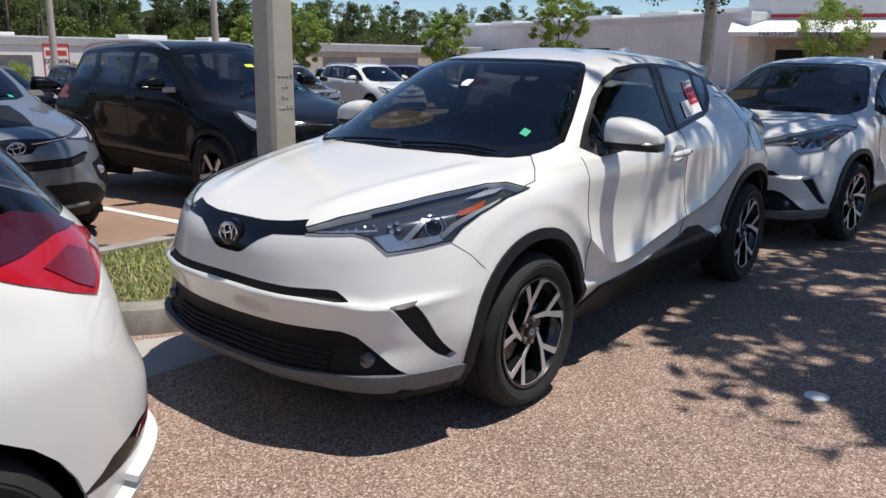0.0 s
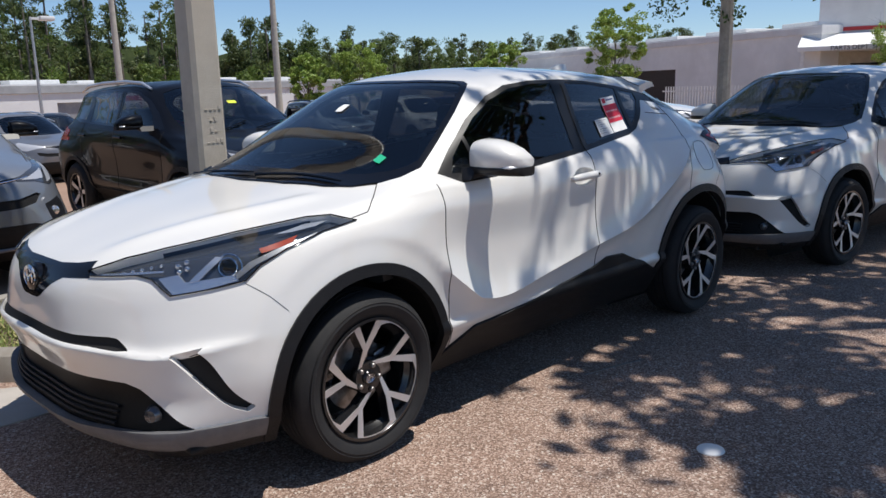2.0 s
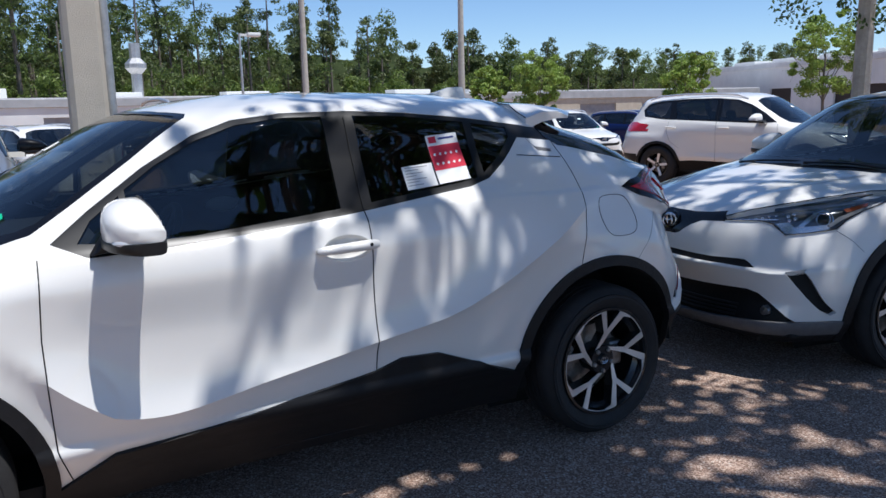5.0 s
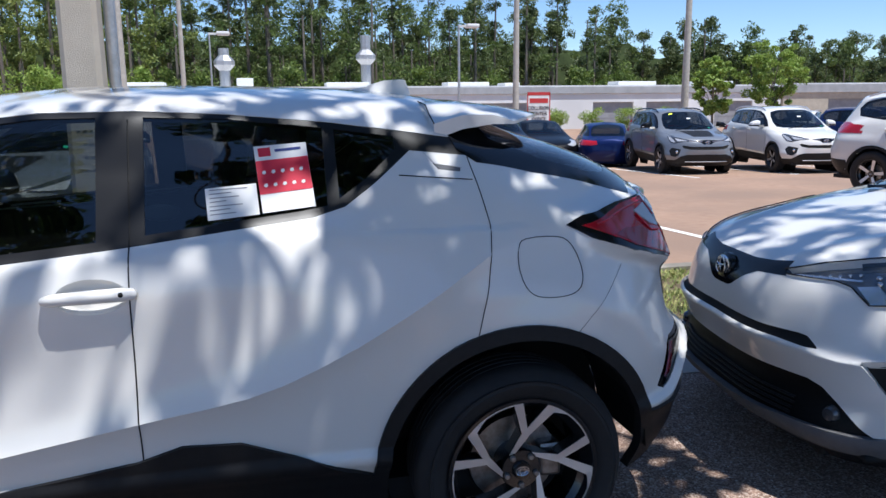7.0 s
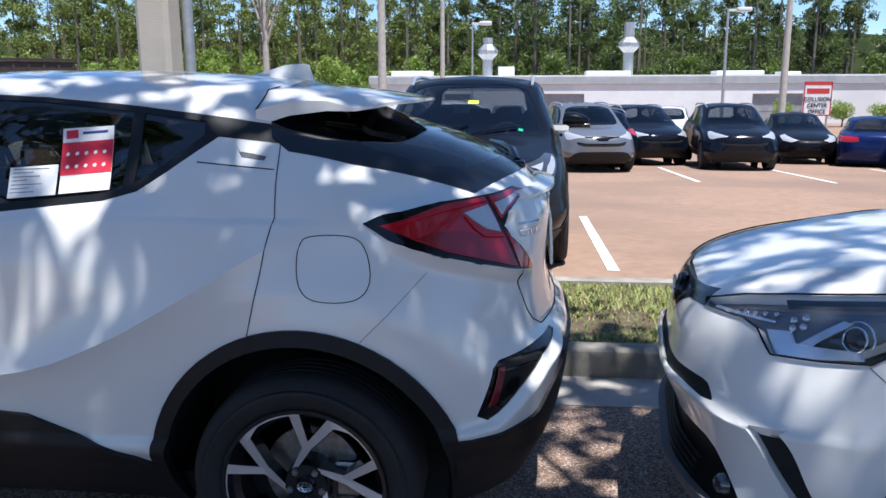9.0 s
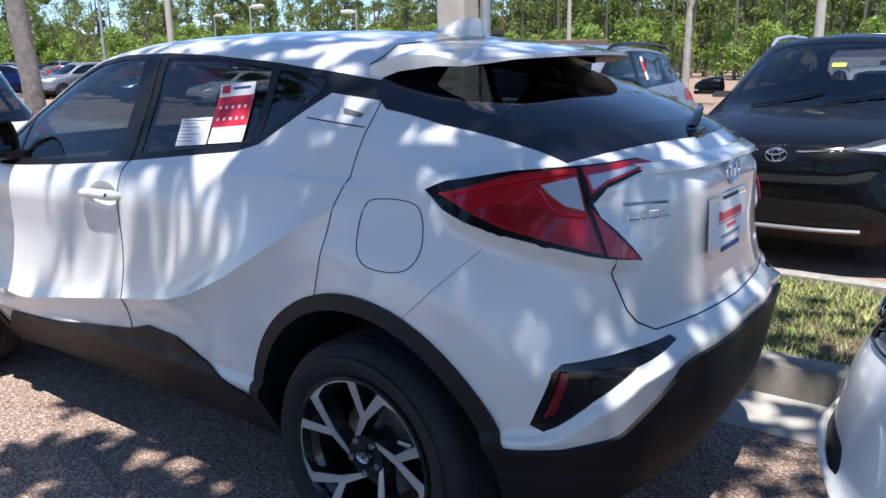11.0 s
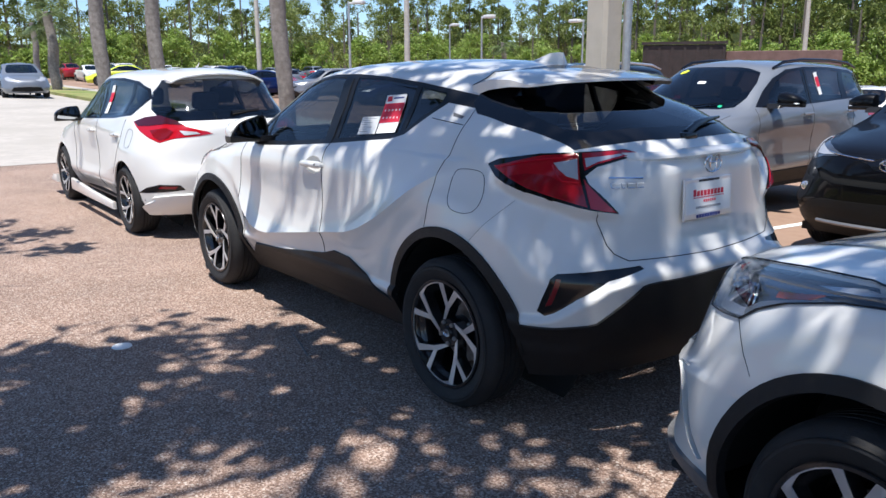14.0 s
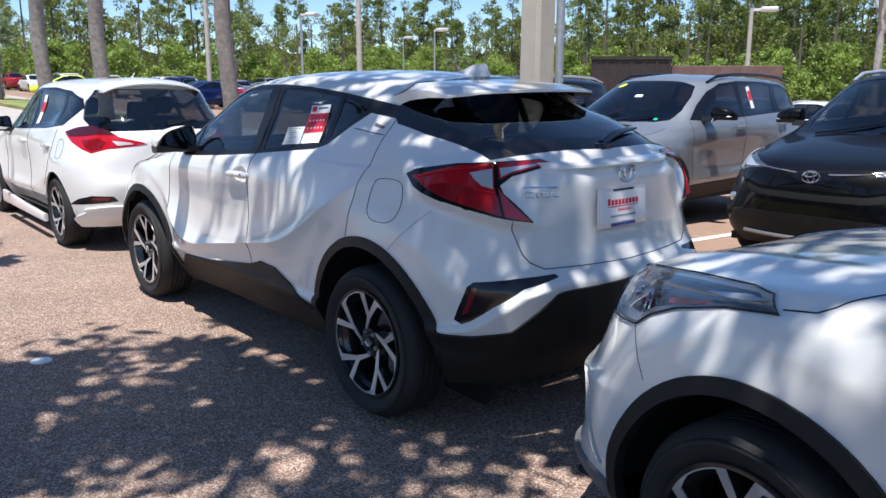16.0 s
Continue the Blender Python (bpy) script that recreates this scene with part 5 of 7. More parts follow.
    for s, sd in ((1, "left"), (-1, "right")):
        b.make("cladding", CLAD, car, "black plastic sill cladding", .01, .02, sd)
        b.make("window_trim", GLOSSBLACK, car, "", -.002, .01, sd)
        for k in range(3):
            b.make("side_glass_%d" % k, TINT, car, "", -.004, 0, sd, "window_pane")
        for k in range(2):
            b.make("arch_trim_%d" % k, CLAD, car, "", .01, .03, sd, "arch_trim")
        hl = b.make("headlight", LAMPDARK if fine else LAMPCLEAR, car, "", .003, .02, sd)
        if fine and hl:
            patch(tree, "lamp_reflector", [(-.24, .872), (-.05, .905), (.12, .93), (.02, .86), (-.10, .862)], 45, .006, LAMPCLEAR, hl, s)
            patch(tree, "lamp_reflector", [(.06, .825), (.18, .835), (.27, .89), (.36, .965), (.28, .945), (.15, .90)], 45, .006, LAMPCLEAR, hl, s)
        b.make("tail_lamp", REDLENS, car, "", .005, .02, sd)
        if fine:
            side_mirror(car, .80, -s * 1.03, 1.21, coat if coat is not SILVER else BLACKP, -s)
            c = on_skin(tree, [(.70, .60)], "front", .002, s)
            if c:
                patch(tree, "fog_pocket", [(.62, .665), (.78, .70), (.835, .62), (.82, .50), (.74, .475), (.66, .54)], "front", .003, CLAD, car, s)
                bm = lathe([(.0001, -.016), (.026, -.015), (.036, -.008), (.036, .01)], 20)
                for v in bm.verts:
                    v.co = Vector((v.co.y, v.co.x, v.co.z))
                bmesh.ops.translate(bm, verts=bm.verts, vec=c[0])
                part("fog_lamp", bm, REFLECTOR, car, "", True)
            for x in (1.40, 2.42):
                p = on_skin(tree, [(x - .10, 1.04), (x, 1.045), (x + .09, 1.045)], "side", .022, s)
                part("door_handle", tube(bmesh.new(), p, .014, 8), coat, car, "", True)
        if rails:
            bm = bmesh.new()
            tube(bm, [(1.10, -s * .60, 1.545), (1.30, -s * .605, 1.610), (1.7, -s * .605, 1.636), (2.3, -s * .605, 1.632), (2.75, -s * .60, 1.605), (2.98, -s * .59, 1.545)], [.012, .020, .020, .020, .020, .012], 8)
            part("roof_rail", bm, GLOSSBLACK if coat is SILVER else SATIN, car, "", True)
    if fine:
        seam(tree, "panel_gap", [(.50, 1.12), (.47, .9), (.48, .5), (.52, .42)], "side", car)
        seam(tree, "panel_gap", [(1.55, 1.53), (1.55, .46)], "side", car)
        seam(tree, "panel_gap", [(2.46, 1.19), (2.50, 1.0), (2.42, .80), (2.25, .68)], "side", car)
        seam(tree, "panel_gap", [(-.35, .665), (.0, .735), (.16, .725)], "top", car)
        n = on_skin(tree, [(.0, .83)], "front")[0]
        part("nose_badge", badge_rings(bmesh.new(), pose(n.x - .012, 0, .835, 0, 8, 90), 1.05), CHROME, car)
        p = on_skin(tree, [(w, .852 + .036 * (w / .52) ** 1.5) for w in np.linspace(.12, .52, 8)], "front", .006)
        for s in (1, -1):
            part("nose_bar", tube(bmesh.new(), [Vector((q.x, q.y * s, q.z)) for q in p], .006, 6), CHROME, car)
        p = on_skin(tree, [(w, .37) for w in np.linspace(0, .52, 8)], "front", .03)
        part("skid_bar", tube(bmesh.new(), [Vector((q.x, -q.y, q.z)) for q in p[::-1]] + p[1:], .015, 6), RIMGREY, car)
        for k, (c, h, m) in enumerate((((.60, .0), (.022, .10), YELLOWTAG if coat is BLACKP else PAPER), ((.30, .50), (.02, .02), GREENTAG))):
            patch(tree, "windscreen_tag", [(c[0] - h[0], c[1] - h[1]), (c[0] + h[0], c[1] - h[1]), (c[0] + h[0], c[1] + h[1]), (c[0] - h[0], c[1] + h[1])], "top", .003, m, car, 1, "", .001)
        if coat is SILVER:
            for s in (1, -1):
                patch(tree, "bonnet_decal", [(-.66, 0), (-.64, .26), (-.30, .33), (.06, .38), (.07, 0)], "top", .002, CLAD, car, s, "matt black bonnet decal", .001)
            patch(tree, "window_sticker", [(1.78, 1.24), (1.86, 1.25), (1.83, 1.50), (1.75, 1.49)], "side", .003, PAPER, car, 1, "", .001)
            patch(tree, "window_sticker", [(1.775, 1.33), (1.855, 1.34), (1.842, 1.45), (1.762, 1.44)], "side", .0045, REDPAPER, car, 1, "", .001)
            patch(tree, "windscreen_tag", [(.84 + .035 * math.cos(a), .36 + .06 * math.sin(a)) for a in [k * .6283 for k in range(10)]], "top", .003, YELLOWTAG, car, -1, "round yellow windscreen tag", .001)
        for a, bb in (((.14, .05), (.34, .52)), ((.10, -.46), (.30, .02))):
            p = [on_skin(tree, [(a[0] + (bb[0] - a[0]) * k / 6, abs(a[1] + (bb[1] - a[1]) * k / 6))], "top", .012, 1 if a[1] + (bb[1] - a[1]) * k / 6 > 0 else -1) for k in range(7)]
            part("wiper", tube(bmesh.new(), [q[0] for q in p if q], .008, 6), GLOSSBLACK, car)
        interior(car, .58, 1.04, .70, 1.75)
    else:
        part("cabin", box(bmesh.new(), (.75, -.62, .6), (2.9, .62, 1.12), .05), SEATM, car)
    liners(car, (0, 2.66), .43, .82, .45)
    part("underside", box(bmesh.new(), (-.7, -.72, .24), (3.4, .72, .30)), DARK, car)
    if fine:
        wheels_for(car, "five", .358, .225, .225, (0, 2.66), .80)
    else:
        simple_wheels(car, .358, .80, (0, 2.66))
    return car


def simple_wheels(car, r, track, axles):
    for x in axles:
        for s in (-1, 1):
            bm = lathe([(.0001, -.09), (.20, -.09), (.22, -.11), (r - .02, -.11), (r, -.09), (r, .1), (.0001, .1)], 24)
            w = part("wheel", bm, RUBBER, car, "", True)
            w.location = (x, s * track, r)
            w.rotation_euler = (0, 0, 0 if s < 0 else math.pi)
            f = bmesh.new()
            for k in range(10):
                a = 2 * math.pi * k / 10
                box(f, (.02, -.1, -.014), (.215, -.093, .014), 0, Matrix.Rotation(a, 4, "Y"))
            part("rim", f, RIMGREY, w)


def plain_car(name, rows, coat, label, dlo, panes, shield, glassr, lamps_f, lamps_r, axles, r, fine=False, extra=None, group="cars on the lot"):
    car = new(name)
    tagged(car, label, "car", group)
    b = Body(rows, 8 if fine else 4, 5 if fine else 3)
    side_only = lambda c: c.y < -.45
    for x in axles:
        b.cut("gone", ring(x, r, r + .045, 28), "side", None, side_only)
    b.cut("window_trim", dlo, "side", None, lambda c: c.y < -.4)
    for k, o in enumerate(panes):
        b.cut("side_glass_%d" % k, o, "side", ["window_trim"])
    b.cut("windscreen", shield, "top", ["body"], lambda c: c.x < 1.6)
    b.cut("back_glass", glassr[1], glassr[0], ["body"], lambda c: c.x > 1.9)
    b.cut("headlight", lamps_f, 45, ["body"], lambda c: c.x < .1)
    b.cut("tail_lamp", lamps_r[1], lamps_r[0], ["body"], lambda c: c.x > 2.2)
    b.cut("lower_grille", [(-.1, .46), (.5, .44), (.6, .28), (-.1, .25)], "front", ["body"], lambda c: c.x < -.4)
    if extra:
        extra(b)
    b.ready()
    tree = bvh(b.bm)
    b.make("body", coat, car, "", 0, .012)
    b.make("windscreen", SHIELD, car, "", -.002, 0)
    b.make("back_glass", TINTB if fine else TINT, car, "", .001, .008)
    b.make("lower_grille", GRILLE, car, "", -.01, 0)
    for s, sd in ((1, "left"), (-1, "right")):
        b.make("window_trim", GLOSSBLACK, car, "", -.001, .01, sd)
        for k in range(len(panes)):
            b.make("side_glass_%d" % k, TINT, car, "", -.003, 0, sd, "window_pane")
        b.make("headlight", LAMPCLEAR, car, "", .002, .02, sd)
        b.make("tail_lamp", REDLENS, car, "red tail lamp", .004, .03, sd)
    liners(car, axles, r + .08, .80, .45)
    part("underside", box(bmesh.new(), (-.65, -.66, .2), (axles[1] + .5, .66, .26)), DARK, car)
    if not fine:
        simple_wheels(car, r, .76, axles)
        part("cabin", box(bmesh.new(), (.8, -.60, .5), (2.6, .60, .95), .05), SEATM, car)
    return car, b, tree


def hatchback():
    """White five-door hatchback with pointed tail lamps and body-coloured skirts."""
    def tall(pts):
        return [(a, b if b < 1 else 1 + (b - 1) * 1.2) for a, b in pts]
    dlo = tall([(.62, .985), (.90, 1.15), (1.2, 1.285), (1.55, 1.345), (2.0, 1.35), (2.4, 1.325), (2.66, 1.27), (2.72, 1.20), (2.55, 1.07), (2.1, 1.035), (1.3, 1.005)])
    panes = [tall(o) for o in ([(.90, 1.015), (1.55, 1.035), (1.55, 1.325), (1.25, 1.275), (.98, 1.15)], [(1.64, 1.04), (2.28, 1.065), (2.30, 1.31), (2.0, 1.33), (1.64, 1.328)], [(2.35, 1.075), (2.53, 1.095), (2.67, 1.20), (2.62, 1.255), (2.37, 1.305)])]

    def more(b):
        rear = lambda c: c.x > 2.7
        b.cut("rear_lip", [(2.90, .10), (2.93, .30), (3.0, .33), (3.2, .395), (3.45, .44), (3.45, .10)], "side", ["body"], rear)
        b.cut("rear_lip", [(-.1, .42), (.60, .42), (.72, .40), (.85, .36), (.9, .1), (-.1, .1)], "rear", ["body"], lambda c: c.x > 3.1)
        b.cut("reflector_recess", [(.835, .42), (.79, .475), (.71, .505), (.56, .50), (.52, .455)], "rear", ["body"], rear)
        b.cut("tailgate", [(-.1, 1.035), (.48, 1.03), (.50, .99), (.40, .96), (.52, .80), (.50, .66), (-.1, .64)], "rear", ["body"], rear)
        b.cut("front_door", [(.62, .96), (.55, .7), (.56, .45), (.66, .33), (1.6, .33), (1.6, .99)], "side", ["body"], lambda c: c.y < -.5)
        b.cut("rear_door", [(1.6, .99), (1.6, .33), (2.12, .33), (2.2, .50), (2.36, .66), (2.47, .85), (2.48, 1.05), (2.1, 1.02)], "side", ["body"], lambda c: c.y < -.5)
    car, b, tree = plain_car("hatchback_car", HATCH, WHITE, "white five-door hatchback with pointed red tail lamps", dlo, panes,
                             [(.25, -.1), (.27, .30), (.36, .55), (.50, .62), (.75, .60), (1.0, .54), (1.1, .48), (1.05, .25), (1.03, -.1)],
                             ("rear", [(-.1, 1.055), (.50, 1.045), (.60, 1.07), (.62, 1.14), (.56, 1.30), (.48, 1.40), (-.1, 1.415)]),
                             [(-.35, .76), (.0, .84), (.30, .90), (.33, .87), (.1, .74), (-.2, .70)],
                             (-45, [(1.37, 1.035), (1.50, 1.075), (1.66, 1.095), (1.83, 1.05), (1.93, 1.00), (2.10, .955), (2.14, .935), (2.05, .92), (1.85, .90), (1.72, .865), (1.62, .90), (1.50, .955)]),
                             (0, 2.60), .318, True, more, "cars in the row")
    for s, sd in ((1, "left"), (-1, "right")):
        b.make("front_door", WHITE, car, "", 0, .012, sd)
        b.make("rear_door", WHITE, car, "", 0, .012, sd)
        b.make("reflector_recess", GLOSSBLACK, car, "", .001, 0, sd)
        patch(tree, "reflector", [(.58, .488), (.70, .490), (.72, .468), (.60, .465)], "rear", .003, DARKRED, car, s)
        patch(tree, "lamp_band", [(1.385, 1.035), (1.50, 1.073), (1.66, 1.093), (1.825, 1.051), (1.90, 1.012), (1.74, 1.020), (1.58, 1.002), (1.46, .998)], -45, .008, MAROON, car, s)
        patch(tree, "lamp_pocket", [(1.60, .965), (1.76, .985), (1.83, .955), (1.80, .905), (1.72, .882), (1.66, .91)], -45, .008, DARKRED, car, s)
        patch(tree, "clear_cell", [(1.88, .965), (2.02, .952), (2.05, .935), (1.93, .925)], -45, .009, LAMPCLEAR, car, s)
        side_mirror(car, .86, -s * .94, 1.035, BLACKP, -s, "black mirror housing")
        for x in (1.42, 2.28):
            handle(tree, car, x, .89, s)
        seam(tree, "panel_gap", [(.62, .96), (.55, .7), (.56, .45), (.66, .33)], "side", car, sides=(s,))
        seam(tree, "panel_gap", [(1.6, 1.33), (1.6, .33)], "side", car, sides=(s,))
        seam(tree, "panel_gap", [(2.48, 1.05), (2.47, .85), (2.36, .66), (2.22, .52)], "side", car, sides=(s,))
        seam(tree, "panel_gap", soft([(2.62, .955), (2.75, .95), (2.75, .82), (2.63, .815)], 4), "side", car, True, .0018, (s,))
        bm = bmesh.new()
        prism(bm, [(.42, .17), (2.18, .17), (2.18, .24), (1.3, .26), (.42, .30)], -s * .84, -s * .885, "y", None, .012)
        part("side_skirt", bm, WHITE, car, "", True)
        bm = bmesh.new()
        prism(bm, [(-.80, .16), (-.42, .16), (-.42, .26), (-.62, .24)], -s * .72, -s * .88, "y", None, .012)
        part("front_skirt", bm, WHITE, car, "", True)
    b.make("tailgate", WHITE, car, "", 0, .012)
    b.make("rear_lip", WHITE, car, "white flared bumper lip", .036, .045)
    bm = bmesh.new()
    rows = []
    for x, w, z, th in ((2.45, .43, 1.496, .03), (2.66, .455, 1.486, .04), (2.83, .46, 1.460, .03), (2.915, .445, 1.440, .012)):
        row = [(x - .05 * u * u, u * w, z + .018 - .052 * u * u - .02 * max(0, abs(u) - .8) / .2) for u in [k / 8 for k in range(-8, 9)]]
        rows.append([bm.verts.new(p) for p in row] + [bm.verts.new((a, b, c - th)) for a, b, c in row[::-1]])
    for A, B in zip(rows, rows[1:]):
        for k in range(34):
            bm.faces.new((A[k], A[(k + 1) % 34], B[(k + 1) % 34], B[k]))
    bm.faces.new(rows[-1])
    bmesh.ops.recalc_face_normals(bm, faces=bm.faces)
    part("roof_spoiler", bm, WHITE, car, "", True)
    bm = bmesh.new()
    tube(bm, [(3.19, -.02, 1.105), (3.16, .16, 1.125), (3.15, .26, 1.13)], [.018, .012, .007], 8)
    part("rear_wiper", bm, GLOSSBLACK, car)
    patch(tree, "window_sticker", [(1.70, 1.07), (1.78, 1.075), (1.85, 1.35), (1.77, 1.345)], "side", .003, PAPER, car, 1, "", .001)
    patch(tree, "window_sticker", [(1.735, 1.18), (1.81, 1.185), (1.84, 1.28), (1.755, 1.275)], "side", .0045, REDPAPER, car, 1, "", .001)
    bm = bmesh.new()
    tube(bm, [(2.30, 0, 1.51), (2.38, 0, 1.555)], [.012, .004], 6)
    part("antenna", bm, WHITE, car)
    interior(car, .72, .90, .64, 1.75)
    wheels_for(car, "double", .318, .225, .222, (0, 2.60), .745)
    return car


def sedan(name, coat, label):
    car, b, tree = plain_car(name, SEDAN, coat, label,
                             [(.70, .99), (1.05, 1.18), (1.4, 1.32), (1.8, 1.36), (2.2, 1.33), (2.6, 1.18), (2.85, 1.04), (2.0, 1.01)],
                             [[(1.0, 1.02), (1.62, 1.03), (1.62, 1.33), (1.4, 1.29), (1.1, 1.15)], [(1.70, 1.03), (2.45, 1.04), (2.55, 1.14), (2.2, 1.30), (1.70, 1.335)]],
                             [(.35, -.1), (.38, .30), (.48, .55), (.62, .60), (.85, .58), (1.1, .52), (1.2, .48), (1.15, .25), (1.13, -.1)],
                             ("top", [(2.40, -.1), (2.42, .42), (2.55, .50), (2.85, .52), (2.98, .45), (3.03, .2), (3.03, -.1)]),
                             [(-.35, .72), (.0, .80), (.30, .86), (.33, .82), (.1, .70), (-.2, .66)],
                             ("rear", [(.40, .93), (.85, .95), (.92, .90), (.88, .80), (.60, .79), (.38, .82)]), (0, 2.82), .325)
    return car


hero = crossover("crossover_car", True, "pearl white crossover with black cladding and two-tone alloy wheels")
twin = crossover("crossover_car", False, "pearl white crossover parked nose to tail, in leaf shade")
twin.matrix_basis = pose(4.671, -.258, -.005, 0, 0, -8.0)
hatch = hatchback()
hatch.matrix_basis = pose(-4.86, .03, 0, 0, 0, -.6)


def park(ob, x, y, rz):
    ob.matrix_basis = pose(x, y, ground_at(x, y), 0, 0, rz)
    return ob


silver = park(suv("sport_utility", SILVER, "silver sport utility with black mirrors, nose to the island"), -.25, 4.35, 90)
black = park(suv("sport_utility", BLACKP, "glossy black sport utility with a yellow windscreen tag"), 2.70, 4.03, 90)
dark = park(suv("sport_utility", NAVY, "dark blue sport utility with roof rails", False), -3.25, 4.4, 90)
row2 = {"grey": suv("sport_utility", GREYP, "grey sport utility on the far lot", False), "white": suv("sport_utility", WHITE, "white sport utility on the far lot", False),
        "blue": suv("sport_utility", BLUEP, "blue sport utility on the far lot", False), "silver": suv("sport_utility", SILVER, "silver sport utility on the far lot", False)}
FAR = [("dark", 6.8, 20.0, 100), ("dark", 8.6, 18.0, 88), ("blue", 22.4, 17.6, 108), ("white", 2.0, 14.2, 110), ("dark", 4.5, 21.4, 285), ("grey", 4.9, 16.8, 98), ("white", 28.4, 31.6, 40), ("blue", 33.4, 33.2, 40), ("white", -6.2, 21, 90), ("grey", 1.0, 22, 90), ("white", 38, 36, 40), ("grey", 24, 36, 90), ("grey", -9, 21, 90), ("white", 9.0, 30.5, 80), ("silver", 2.4, 32, 90)]
white = park(suv("sport_utility", WHITE, "white sport utility with black wheel arches and roof rails"), 12.8, 5.0, 106)
copy_thing(white, pose(15.6, 14.4, ground_at(15.6, 14.4), 0, 0, 80))
copy_thing(silver, pose(13.0, 15.4, ground_at(13.0, 15.4), 0, 0, 80))
row2["dark"] = dark
used = {"dark"}
for key, x, y, rz in FAR:
    m = pose(x, y, ground_at(x, y), 0, 0, rz)
    if key in used:
        copy_thing(row2[key], m)
    else:
        row2[key].matrix_basis = m
        used.add(key)
cars = [sedan("sedan_car", SILVER, "silver sedan on the far lot"), sedan("sedan_car", BLUEP, "dark blue sedan on the far lot"), sedan("sedan_car", BLACKP, "black sedan on the far lot"), sedan("sedan_car", REDP, "red sedan on the far lot"), sedan("sedan_car", YELLOWP, "yellow-green compact car on the far lot"), sedan("sedan_car", WHITE, "white sedan on the far lot")]
park(cars[0], -31.5, 3.4, 176)
park(cars[1], 13.6, 22.4, 250)
park(cars[2], 11.3, 21.2, 85)
park(cars[4], -54, 12.0, 70)
park(cars[3], -57, 26, 90)
park(cars[5], -46, 19, 90)
rng = random.Random(5)
for k in range(60):
    # the far lot along the drive, in rows
    row, i = divmod(k, 15)
    x, y = -46 - 9 * row + rng.uniform(-.4, .4), 14 + 3.0 * i + rng.uniform(-.3, .3)
    if (row == 0 and i in (0, 2)) or rng.random() < .12:
        continue
    src = rng.choice(cars[:4] + [cars[5], row2["white"], row2["grey"], row2["silver"], row2["blue"]])
    copy_thing(src, pose(x, y, ground_at(x, y), 0, 0, rng.choice((0, 180)) + rng.uniform(-3, 3)))
for x, y, rz, src in ((-52, 4.2, 176, row2["white"]), (-56, 1.0, 176, row2["silver"]), (-40, -3, 176, row2["blue"]), (-44, 2, 176, cars[0]), (-36, 14, 90, cars[1]), (-39, 15, 90, cars[2]), (-33, 17, 90, row2["grey"]), (-28, 18, 90, cars[1]), (-24, 19, 90, cars[5]), (-20, 20, 90, cars[2]), (-15, 21, 90, cars[3])):
    copy_thing(src, pose(x, y, ground_at(x, y), 0, 0, rz))


